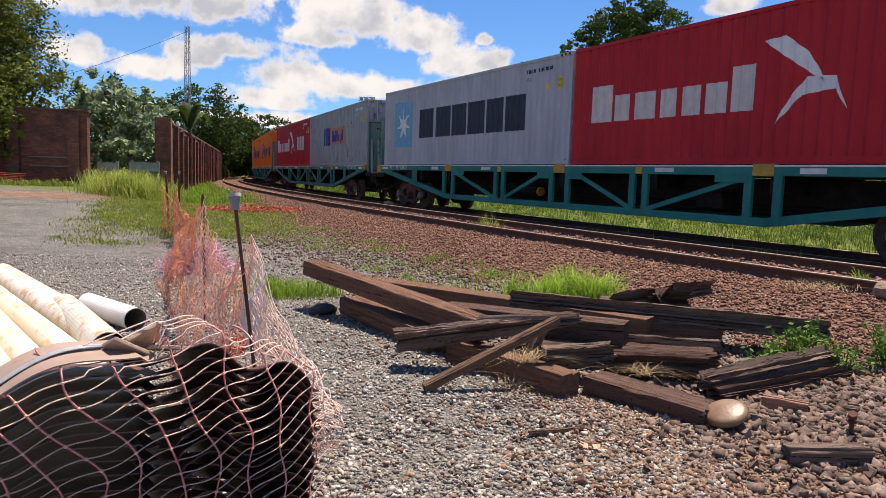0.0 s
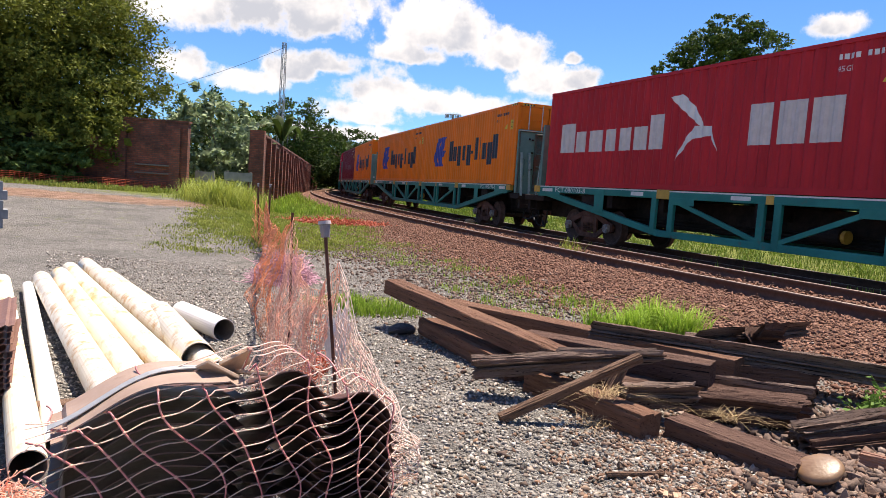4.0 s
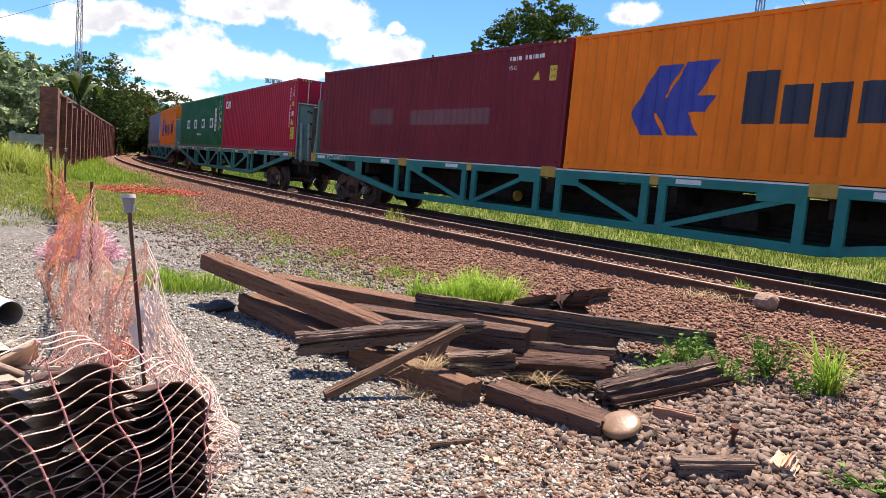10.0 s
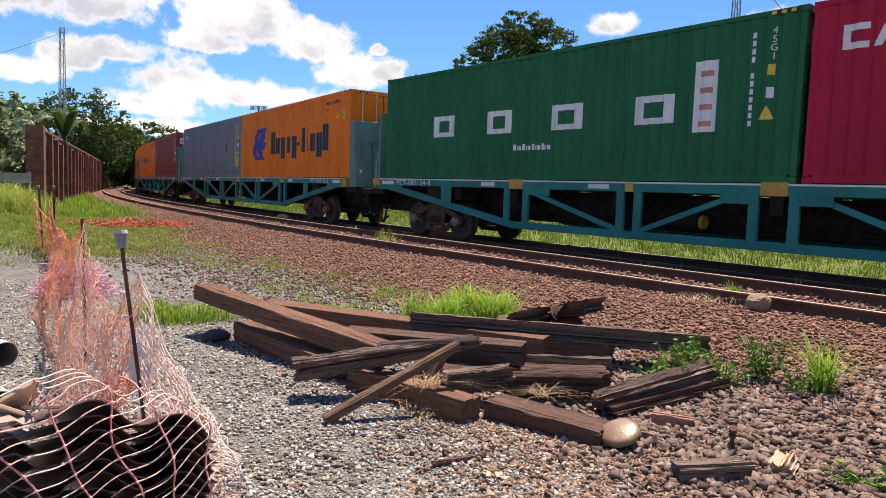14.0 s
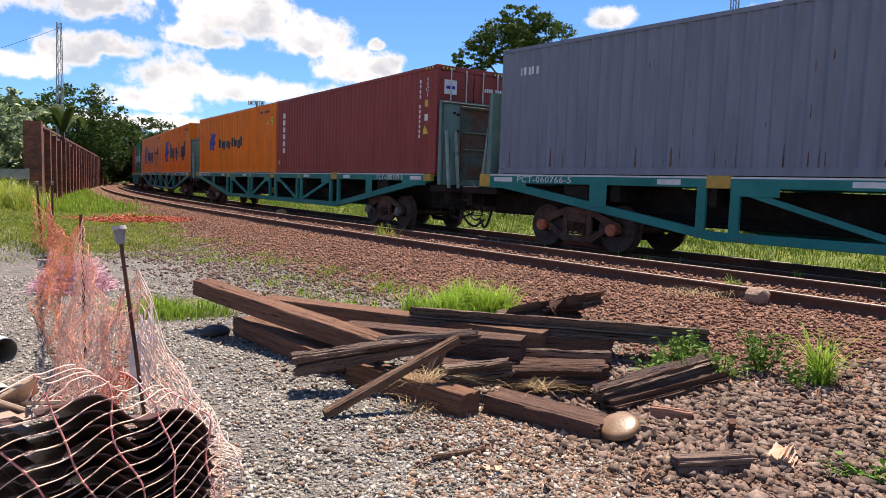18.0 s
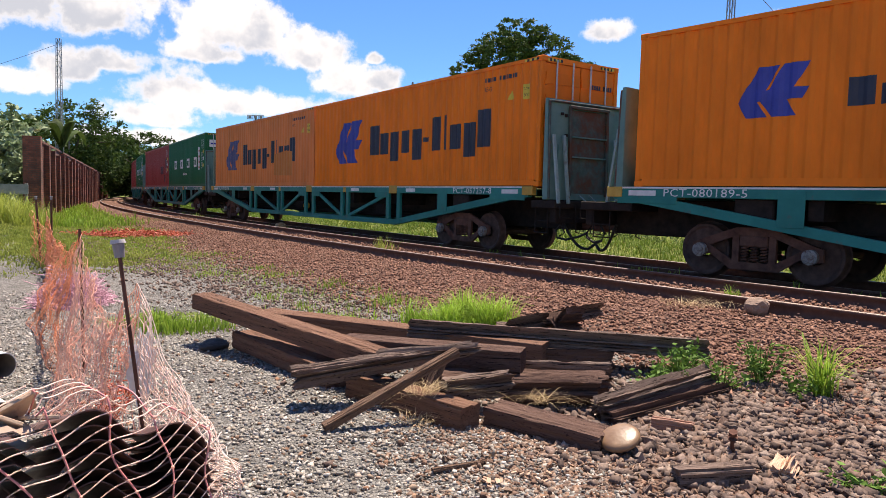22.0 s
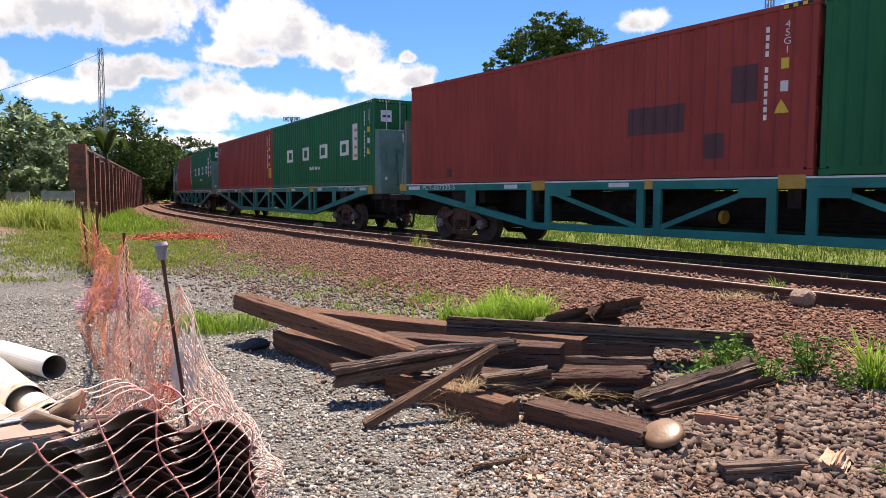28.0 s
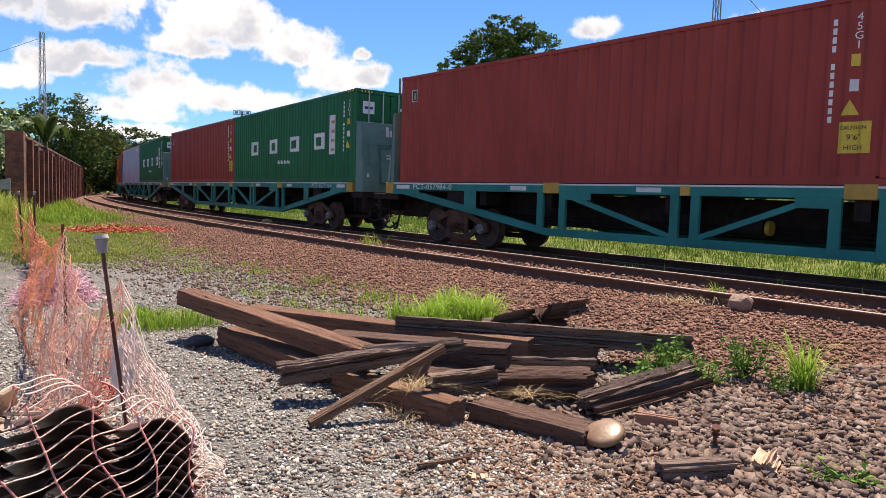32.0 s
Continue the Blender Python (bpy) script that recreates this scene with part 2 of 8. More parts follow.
M_RAIL = surface("rusty rail side", (0.075, 0.032, 0.02), (0.13, 0.062, 0.042), 9, 0.8, 0.2, vary=0.05)
M_RAILTOP = surface("railhead", (0.22, 0.165, 0.14), (0.36, 0.29, 0.25), 6, 0.45, 0.05, metal=0.35, stretch=(1, 1, 1), vary=0.04)


def part(name, bm, material, parent=None, label="", smooth=False):
    """Links a bmesh as one mesh object, under a thing or a part where one is given."""
    me = bpy.data.meshes.new(name)
    bm.normal_update()
    bm.to_mesh(me)
    bm.free()
    if smooth:
        me.polygons.foreach_set("use_smooth", [True] * len(me.polygons))
    me.materials.append(material)
    ob = new(name, me)
    if parent is not None:
        ob.parent = parent
    if label:
        ob["label"] = label
    return ob


def box(bm, x0, x1, y0, y1, z0, z1, bevel=0.0, m=None):
    """Adds a box between the limits, with its edges bevelled, turned by m."""
    r = bmesh.ops.create_cube(bm, size=1.0)
    vs = r["verts"]
    bmesh.ops.scale(bm, vec=(abs(x1 - x0), abs(y1 - y0), abs(z1 - z0)), verts=vs)
    bmesh.ops.translate(bm, vec=((x0 + x1) / 2, (y0 + y1) / 2, (z0 + z1) / 2), verts=vs)
    if bevel:
        es = list({e for v in vs for e in v.link_edges})
        out = bmesh.ops.bevel(bm, geom=es, offset=bevel, segments=1, affect="EDGES", profile=0.5)
        vs = list({v for f in out["faces"] for v in f.verts} | {v for v in vs if v.is_valid})
    if m is not None:
        bmesh.ops.transform(bm, matrix=m, verts=vs)
    return bm


def boxed(x0, x1, y0, y1, z0, z1, bevel=0.0, m=None):
    return box(bmesh.new(), x0, x1, y0, y1, z0, z1, bevel, m)


def rod(bm, a, b, r, sides=8, r2=None):
    """Adds a round bar from a to b."""
    a, b = Vector(a), Vector(b)
    m = Matrix.Translation((a + b) / 2) @ (b - a).to_track_quat("Z", "Y").to_matrix().to_4x4()
    bmesh.ops.create_cone(bm, cap_ends=True, segments=sides, radius1=r, radius2=r if r2 is None else r2, depth=(b - a).length, matrix=m)
    return bm


def bar(bm, a, b, w, h, side=(0, 1, 0)):
    """Adds a rectangular bar from a to b: w along side, h across it."""
    a, b, side = Vector(a), Vector(b), Vector(side)
    x = (b - a).normalized()
    y = (side - x * side.dot(x)).normalized()
    z = x.cross(y)
    m = Matrix((x, y, z)).transposed().to_4x4()
    m.translation = (a + b) / 2
    r = bmesh.ops.create_cube(bm, size=1.0)
    bmesh.ops.scale(bm, vec=((b - a).length, w, h), verts=r["verts"])
    bmesh.ops.transform(bm, matrix=m, verts=r["verts"])
    return bm


def slab(bm, outline, y0, y1):
    """Adds a plate with an outline in x and z, from y0 to y1 (y0 < y1)."""
    f0 = [bm.verts.new((x, y0, z)) for x, z in outline]
    f1 = [bm.verts.new((x, y1, z)) for x, z in outline]
    n = len(outline)
    faces = [bm.faces.new(f0), bm.faces.new(f1[::-1])]
    for i in range(n):
        faces.append(bm.faces.new((f0[i], f1[i], f1[(i + 1) % n], f0[(i + 1) % n])))
    bmesh.ops.recalc_face_normals(bm, faces=faces)
    return bm


def tube(bm, pts, r, sides=6):
    """Adds a round tube along points."""
    pts = [Vector(p) for p in pts]
    rings = []
    for i, p in enumerate(pts):
        d = (pts[min(i + 1, len(pts) - 1)] - pts[max(i - 1, 0)]).normalized()
        u = d.cross(Vector((0.13, 0.21, 0.97))).normalized()
        v = d.cross(u)
        rr = r[i] if isinstance(r, (list, tuple)) else r
        rings.append([bm.verts.new(p + rr * (math.cos(2 * math.pi * k / sides) * u + math.sin(2 * math.pi * k / sides) * v)) for k in range(sides)])
    for a, b in zip(rings, rings[1:]):
        for k in range(sides):
            bm.faces.new((a[k], a[(k + 1) % sides], b[(k + 1) % sides], b[k]))
    bm.faces.new(rings[0][::-1])
    bm.faces.new(rings[-1])
    return bm


def mesh_object(name, verts, faces, material, parent=None, smooth=False):
    """One mesh object from arrays of points and of faces with the same number of corners."""
    verts, faces = np.asarray(verts, np.float32), np.asarray(faces, np.int32)
    me = bpy.data.meshes.new(name)
    n, k = faces.shape
    me.vertices.add(len(verts))
    me.vertices.foreach_set("co", verts.ravel())
    me.loops.add(n * k)
    me.loops.foreach_set("vertex_index", faces.ravel())
    me.polygons.add(n)
    me.polygons.foreach_set("loop_start", np.arange(0, n * k, k, dtype=np.int32))
    me.polygons.foreach_set("loop_total", np.full(n, k, np.int32))
    if smooth:
        me.polygons.foreach_set("use_smooth", np.ones(n, bool))
    me.update()
    me.validate()
    me.materials.append(material)
    ob = new(name, me)
    if parent is not None:
        ob.parent = parent
    return ob


# ---- plan: two tracks on one curve ----
CURVE_R = 246.46
CURVE_C = (219.243, 136.19)
CURVE_A0 = math.atan2(9.2054 - CURVE_C[1], 8.3409 - CURVE_C[0])


CURVE_S, CURVE_R2 = 25.0, 400.0  # from here on the line bends less
CURVE_A1 = CURVE_A0 - CURVE_S / CURVE_R
CURVE_C2 = (CURVE_C[0] - (CURVE_R2 - CURVE_R) * math.cos(CURVE_A1), CURVE_C[1] - (CURVE_R2 - CURVE_R) * math.sin(CURVE_A1))


def on_curve(s, o):
    """The place s metres along the line (away from the yard's near end) and o metres to the yard's side of the train's near face."""
    if s <= CURVE_S:
        a, r, c = CURVE_A0 - s / CURVE_R, CURVE_R, CURVE_C
    else:
        a, r, c = CURVE_A1 - (s - CURVE_S) / CURVE_R2, CURVE_R2, CURVE_C2
    return c[0] + (r + o) * math.cos(a), c[1] + (r + o) * math.sin(a)


def heading(s):
    """Degrees of the way in which the train runs at s."""
    a = CURVE_A0 - s / CURVE_R if s <= CURVE_S else CURVE_A1 - (s - CURVE_S) / CURVE_R2
    return math.degrees(a) + 90.0


def curve_so(x, y):
    """The place's way along the line and its distance from it."""
    def arc(c, r, a0, s0):
        dx, dy = x - c[0], y - c[1]
        a = np.arctan2(dy, dx)
        a = np.where(a > 0, a - 2 * np.pi, a)
        return s0 + (a0 - a) * r, np.hypot(dx, dy) - r
    s1, o1 = arc(CURVE_C, CURVE_R, CURVE_A0, 0.0)
    s2, o2 = arc(CURVE_C2, CURVE_R2, CURVE_A1, CURVE_S)
    return np.where(s1 <= CURVE_S, s1, s2), np.where(s1 <= CURVE_S, o1, o2)


TRAIN_O, TRAIN_RAIL_Z = -1.22, 0.20
SIDING_O, SIDING_RAIL_Z = 2.40, 0.33
GAUGE = 1.6


def smooth(a, b, x):
    t = np.clip((x - a) / (b - a), 0, 1)
    return t * t * (3 - 2 * t)


def ground_z(x, y):
    """Height of the ground."""
    x, y = np.asarray(x, float), np.asarray(y, float)
    s, o = curve_so(x, y)
    near = np.hypot(x, y) < 400
    z = 0.17 * (1 - smooth(4.0, 7.4, o)) * smooth(0.6, 1.0, o)
    z = np.where(o <= 1.0, np.maximum(z, 0.17 * (1 - smooth(1.1, 0.3, o)) + 0.02), z)
    z = np.where(o < 1.0, 0.02 + 0.13 * smooth(0.5, 1.1, o), z)
    z = np.where(o < -3.5, 0.02 + 0.12 * smooth(-3.5, -6.0, o), z)
    bank = smooth(-10.0, -18.5, o)
    z = z + 4.75 * bank
    yard = smooth(7.0, 11.0, o) * smooth(12.0, 34.0, np.hypot(x, y)) * smooth(4, 20, y)
    z = z + 0.5 * yard
    z = np.where(near, z, np.where(o < -10, 4.9, 0.3))
    z = z + 0.014 * np.sin(x * 1.7 + 0.6 * y) * np.cos(y * 1.3 - x * 0.4) * (np.hypot(x, y - 5) < 30)
    return z


# ---- ground ----
def ground_material():
    """Grey gravel, red ballast, red soil and turf, mixed by the mesh's own masks and broken up by noise."""
    m = bpy.data.materials.new("yard ground")
    m.use_nodes = True
    nd, lk = m.node_tree.nodes, m.node_tree.links
    bsdf = nd["Principled BSDF"]
    tc = nd.new("ShaderNodeTexCoord")

    def noise_tex(scale, detail=6, rough=0.6):
        n = nd.new("ShaderNodeTexNoise")
        n.inputs["Scale"].default_value, n.inputs["Detail"].default_value, n.inputs["Roughness"].default_value = scale, detail, rough
        lk.new(tc.outputs["Object"], n.inputs["Vector"])
        return n.outputs["Fac"]

    def two(a, b, fac, lo=0.35, hi=0.65):
        r = nd.new("ShaderNodeMapRange")
        r.inputs["From Min"].default_value, r.inputs["From Max"].default_value = lo, hi
        lk.new(fac, r.inputs["Value"])
        x = nd.new("ShaderNodeMix")
        x.data_type = "RGBA"
        for i, c in ((6, a), (7, b)):
            if isinstance(c, tuple):
                x.inputs[i].default_value = (*c, 1)
            else:
                lk.new(c, x.inputs[i])
        lk.new(r.outputs[0], x.inputs[0])
        return x.outputs[2]

    def stones(scale):
        """Cells of stones: their random tone, and how far a place lies from the nearest joint."""
        cell, joint = nd.new("ShaderNodeTexVoronoi"), nd.new("ShaderNodeTexVoronoi")
        joint.feature = "DISTANCE_TO_EDGE"
        for v in (cell, joint):
            v.inputs["Scale"].default_value = scale
            lk.new(tc.outputs["Object"], v.inputs["Vector"])
        return cell.outputs["Color"], joint.outputs["Distance"]

    cell, joint = stones(40)
    chip, chip_joint = stones(95)
    big, big_joint = stones(17)
    grain = two((0.075, 0.070, 0.064), (0.39, 0.37, 0.34), cell, 0.12, 0.9)
    fine = two((0.10, 0.093, 0.083), (0.36, 0.345, 0.32), chip, 0.1, 0.9)
    gravel = two(fine, grain, noise_tex(5.5, 6, 0.7), 0.42, 0.56)
    gravel = two(gravel, (0.215, 0.207, 0.195), noise_tex(3.0, 9, 0.8), 0.58, 0.85)
    gravel = two((0.13, 0.125, 0.115), gravel, noise_tex(0.8, 9, 0.75), 0.36, 0.52)
    # Shade between the stones is painted in: darker colour along the joints.
    gravel = two((0.07, 0.063, 0.055), gravel, joint, 0.0, 0.10)
    gravel = two(gravel, (0.26, 0.18, 0.13), noise_tex(0.55, 8, 0.7), 0.72, 0.88)
    ballast = two((0.075, 0.036, 0.025), (0.34, 0.185, 0.13), big, 0.1, 0.95)
    ballast = two(ballast, (0.19, 0.10, 0.07), noise_tex(50, 3, 0.7), 0.5, 0.95)
    # The ballast's gaps get their shade as dark colour too.
    ballast = two((0.035, 0.017, 0.012), ballast, big_joint, 0.0, 0.14)
    soil = two((0.15, 0.085, 0.055), (0.34, 0.22, 0.16), noise_tex(2.2, 8, 0.7))
    turf = two((0.08, 0.11, 0.02), (0.20, 0.23, 0.05), noise_tex(6))
    turf = two(turf, (0.20, 0.16, 0.09), noise_tex(1.1, 8, 0.7), 0.55, 0.8)
    att = nd.new("ShaderNodeAttribute")
    att.attribute_name = "cover"
    sp = nd.new("ShaderNodeSeparateColor")
    lk.new(att.outputs["Color"], sp.inputs[0])
    edge = noise_tex(3.2, 6, 0.7)

    def masked(under, over, channel):
        a = nd.new("ShaderNodeMath")
        a.operation = "ADD"
        lk.new(sp.outputs[channel], a.inputs[0])
        sc = nd.new("ShaderNodeMath")
        sc.operation = "MULTIPLY_ADD"
        lk.new(edge, sc.inputs[0])
        sc.inputs[1].default_value, sc.inputs[2].default_value = 1.2, -0.6
        lk.new(sc.outputs[0], a.inputs[1])
        return two(under, over, a.outputs[0], 0.4, 0.6)

    col = masked(gravel, ballast, "Red")
    col = masked(col, soil, "Blue")
    col = masked(col, turf, "Green")
    lk.new(col, bsdf.inputs["Base Color"])
    bsdf.inputs["Roughness"].default_value = 0.95
    bsdf.inputs["Specular IOR Level"].default_value = 0.2
    relief = nd.new("ShaderNodeMath")
    relief.operation = "ADD"
    for i, src in enumerate((joint, big_joint)):
        r = nd.new("ShaderNodeMapRange")
        r.inputs["From Max"].default_value, r.inputs["To Max"].default_value = 0.25, (0.7, 1.0)[i]
        lk.new(src, r.inputs["Value"])
        lk.new(r.outputs[0], relief.inputs[i])
    rough_up = nd.new("ShaderNodeMath")
    rough_up.operation = "ADD"
    lk.new(relief.outputs[0], rough_up.inputs[0])
    lk.new(noise_tex(30), rough_up.inputs[1])
    bp = nd.new("ShaderNodeBump")
    bp.inputs["Strength"].default_value, bp.inputs["Distance"].default_value = 0.8, 0.018
    lk.new(rough_up.outputs[0], bp.inputs["Height"])
    lk.new(bp.outputs[0], bsdf.inputs["Normal"])
    return m


def blob(x, y, cx, cy, rx, ry, turn=0.0):
    c, s = math.cos(radians(turn)), math.sin(radians(turn))
    u, v = ((x - cx) * c + (y - cy) * s) / rx, (-(x - cx) * s + (y - cy) * c) / ry
    return np.clip(1.3 - np.hypot(u, v), 0, 1)


def cover_of(x, y):
    """Shares of ballast, turf and soil at a place."""
    s, o = curve_so(x, y)
    ballast = smooth(7.0, 5.5, o) * smooth(-3.2, -2.4, o)
    ballast = np.maximum(ballast, blob(x, y, 2.6, 4.0, 1.9, 1.5))
    turf = smooth(-2.6, -3.6, o)
    # the yard's grass: along the fence, by the wall, and between siding and yard
    turf = np.maximum(turf, smooth(11, 17, y) * blob(x, y, -7.9, 22, 3.0, 12, 22) * 0.8)
    turf = np.maximum(turf, blob(x, y, -14, 31, 8, 7, 10))
    turf = np.maximum(turf, smooth(26, 40, y) * smooth(4.6, 6.0, o) * 0.95)
    turf = np.maximum(turf, 0.40 * smooth(5.6, 6.2, o) * smooth(8.2, 7.2, o) * smooth(6, 9, y))
    turf = np.maximum(turf, blob(x, y, -2.0, 8.2, 0.9, 0.7))
    turf = np.maximum(turf, 0.30 * smooth(8.5, 13, y) * smooth(8.5, 9.5, o))
    soil = 0.9 * blob(x, y, -17, 21.5, 10, 2.4, 15)
    soil = np.maximum(soil, 0.6 * smooth(60, 120, np.hypot(x, y)))
    return ballast, turf, soil


def build_ground():
    fine = np.arange(-9.0, 9.01, 0.14)
    grow = 9 + np.cumsum(0.14 * 1.055 ** np.arange(1, 130))
    grow = grow[grow < 3200]
    xs = np.concatenate([-grow[::-1], fine, grow])
    ys = np.concatenate([-grow[::-1][:: 3], np.arange(-9, 2.0, 0.5), np.arange(2.0, 14.0, 0.12), 14 + np.cumsum(0.12 * 1.045 ** np.arange(1, 165))])
    ys = ys[ys < 3200]
    gx, gy = np.meshgrid(xs, ys)
    z = ground_z(gx, gy)
    rng = np.random.default_rng(3)
    close = np.hypot(gx, gy - 5) < 30
    z = z + close * rng.normal(0, 0.003, z.shape)
    ny, nx = z.shape
    verts = np.stack([gx, gy, z], -1).reshape(-1, 3)
    i = np.arange(ny * nx).reshape(ny, nx)
    faces = np.stack([i[:-1, :-1], i[:-1, 1:], i[1:, 1:], i[1:, :-1]], -1).reshape(-1, 4)
    ob = mesh_object("ground", verts, faces, ground_material(), smooth=True)
    r, g, b = cover_of(verts[:, 0], verts[:, 1])
    at = ob.data.color_attributes.new("cover", "FLOAT_COLOR", "POINT")
    at.data.foreach_set("color", np.stack([r, g, b, np.ones_like(r)], -1).astype(np.float32).ravel())
    return tagged(ob, "grey gravel yard with red ballast and patches of turf", "ground", kind="structure")


GROUND = build_ground()


# ---- tracks ----
RAIL_OUTLINE = ((-0.07, 0), (0.07, 0), (0.07, 0.012), (0.012, 0.03), (0.009, 0.125), (0.036, 0.135), (0.036, 0.165), (0.028, 0.172),
                (-0.028, 0.172), (-0.036, 0.165), (-0.036, 0.135), (-0.009, 0.125), (-0.012, 0.03), (-0.07, 0.012))


def rail(o, top, s0=-290.0, s1=340.0):
    """A flat-bottomed rail along the curve, with its worn head as a part."""
    steps = int((s1 - s0) / 2.1)
    prof = RAIL_OUTLINE
    verts, faces = [], []
    for k in range(steps + 1):
        s = s0 + (s1 - s0) * k / steps
        for dy, dz in prof:
            x, y = on_curve(s, o + dy)
            verts.append((x, y, top - 0.172 + dz))
    n = len(prof)
    for k in range(steps):
        for i in range(n):
            faces.append((k * n + i, k * n + (i + 1) % n, (k + 1) * n + (i + 1) % n, (k + 1) * n + i))
    body = mesh_object("rail", verts, faces, M_RAIL)
    hv, hf = [], []
    for k in range(steps + 1):
        s = s0 + (s1 - s0) * k / steps
        for dy, dz in ((-0.030, 0.001), (-0.022, 0.004), (0.022, 0.004), (0.030, 0.001)):
            x, y = on_curve(s, o + dy)
            hv.append((x, y, top + dz))
    for k in range(steps):
        for i in range(3):
            hf.append((k * 4 + i, k * 4 + i + 1, (k + 1) * 4 + i + 1, (k + 1) * 4 + i))
    mesh_object("railhead", hv, hf, M_RAILTOP, body)
    return body


for o_mid, top, text in ((SIDING_O, SIDING_RAIL_Z, "empty siding"), (TRAIN_O, TRAIN_RAIL_Z, "track under the train")):
    for side in (1, -1):
        tagged(rail(o_mid + side * (GAUGE / 2 + 0.036), top), "rusty steel rail of the " + text, "rail", "rails")


# ---- the train ----
DECK = 1.585  # deck above the railheads
PITCH_C = 0.278
X_PANEL = 5.977


def corrugation(x):
    """How far the wall lies behind its outer ridges at x."""
    u = ((x + X_PANEL) % PITCH_C) / PITCH_C
    if u < 0.27:
        return 0.0
    if u < 0.5:
        return 0.034 * (u - 0.27) / 0.23
    if u < 0.77:
        return 0.034
    return 0.034 * (1 - (u - 0.77) / 0.23)


BREAKS = []
for k in range(43):
    BREAKS += [-X_PANEL + PITCH_C * (k + u) for u in (0.0, 0.27, 0.5, 0.77)]
BREAKS.append(-X_PANEL + 43 * PITCH_C)


def paint(name, colour, worn=0.25, rust=RUST, rough=0.5, run=1.6):
    """Container paint: faded in patches, with stains that run down and rust where it has chipped."""
    lo, hi = tuple(c * 1.12 for c in colour), tuple(min(1, c * 1.5) for c in colour)
    return surface(name, lo, hi, 0.9, rough, 0.06, stain=rust, stain_scale=2.6, stain_amount=worn, stretch=(run, 1.0, 0.55), fine_scale=30, vary=0.03, spec=0.14)


def corrugated_wall(y, face):
    """A corrugated side wall: face -1 towards the yard, 1 away from it."""
    bm = bmesh.new()
    rows = []
    for x in BREAKS:
        yy = y + face * (-0.012 - corrugation(x))
        rows.append((bm.verts.new((x, yy, 0.15)), bm.verts.new((x, yy, 2.80))))
    for (a, b), (c, d) in zip(rows, rows[1:]):
        bm.faces.new((a, c, d, b) if face < 0 else (a, b, d, c))
    return bm


def flat_shape(bm, outline):
    """Adds a filled outline of x, z points."""
    vs = [bm.verts.new((x, 0, z)) for x, z in outline]
    f = bm.faces.new(vs)
    return f


def on_wall(bm, lift=0.004):
    """Cuts a flat shape at the folds of the wall and lays it on the yard-side wall."""
    xs = [v.co.x for v in bm.verts]
    lo, hi = min(xs), max(xs)
    for x in BREAKS:
        if lo + 1e-4 < x < hi - 1e-4:
            bmesh.ops.bisect_plane(bm, geom=bm.verts[:] + bm.edges[:] + bm.faces[:], plane_co=(x, 0, 0), plane_no=(1, 0, 0), dist=1e-5)
    for v in bm.verts:
        v.co.y = -1.219 + 0.012 + corrugation(v.co.x) - lift
    bmesh.ops.triangulate(bm, faces=[f for f in bm.faces if len(f.verts) > 4])
    for f in bm.faces:
        f.normal_update()
        if f.normal.y > 0:
            f.normal_flip()
    return bm


def rect(bm, x0, x1, z0, z1):
    return flat_shape(bm, ((x0, z0), (x1, z0), (x1, z1), (x0, z1)))


def lettering(words, size, x, z, spacing=1.0, wide=1.0, column=False):
    """Built-in font words as flat faces in x and z, from the lower left corner; column: one character below the other."""
    data = bpy.data.curves.new("words", "FONT")
    data.body = "\n".join(words) if column else words
    data.size, data.space_character, data.space_line = size, spacing, 0.82
    data.resolution_u = 2
    if column:
        data.align_x = "CENTER"
    ob = bpy.data.objects.new("words", data)
    me = ob.to_mesh()
    bm = bmesh.new()
    bm.from_mesh(me)
    ob.to_mesh_clear()
    bpy.data.objects.remove(ob)
    bpy.data.curves.remove(data)
    for v in bm.verts:
        v.co = Vector((x + v.co.x * wide, 0, z + v.co.y))
    return bm


M_INK_NAVY = surface("navy lettering", (0.012, 0.014, 0.03), (0.02, 0.022, 0.045), 3, 0.5, 0.03)
M_INK_BLUE = surface("blue emblem paint", (0.02, 0.03, 0.24), (0.035, 0.05, 0.33), 3, 0.5, 0.03)
M_INK_PALE = surface("faded blue paint", (0.05, 0.06, 0.16), (0.10, 0.10, 0.22), 2, 0.6, 0.03, stain=(0.55, 0.24, 0.09), stain_scale=5, stain_amount=0.5)
M_INK_WHITE = surface("white lettering", (0.66, 0.66, 0.63), (0.78, 0.78, 0.75), 5, 0.5, 0.03)
M_INK_CREAM = surface("cream lettering", (0.55, 0.50, 0.46), (0.68, 0.62, 0.58), 5, 0.5, 0.03)
M_SIGN_YELLOW = surface("yellow sign", (0.60, 0.42, 0.03), (0.72, 0.52, 0.05), 5, 0.5, 0.03)
M_SKY_BLUE = surface("light blue emblem", (0.13, 0.36, 0.52), (0.18, 0.44, 0.60), 4, 0.5, 0.03)
M_SALMON = surface("salmon panel", (0.50, 0.20, 0.13), (0.58, 0.26, 0.17), 4, 0.5, 0.03, stain=(0.3, 0.3, 0.32), stain_scale=6, stain_amount=0.3)
M_STREAK = surface("run of rust", (0.085, 0.045, 0.028), (0.17, 0.095, 0.06), 9, 0.8, 0.05)
M_BLACK = surface("black stripe", (0.012, 0.012, 0.012), (0.02, 0.02, 0.02), 4, 0.6, 0.03)

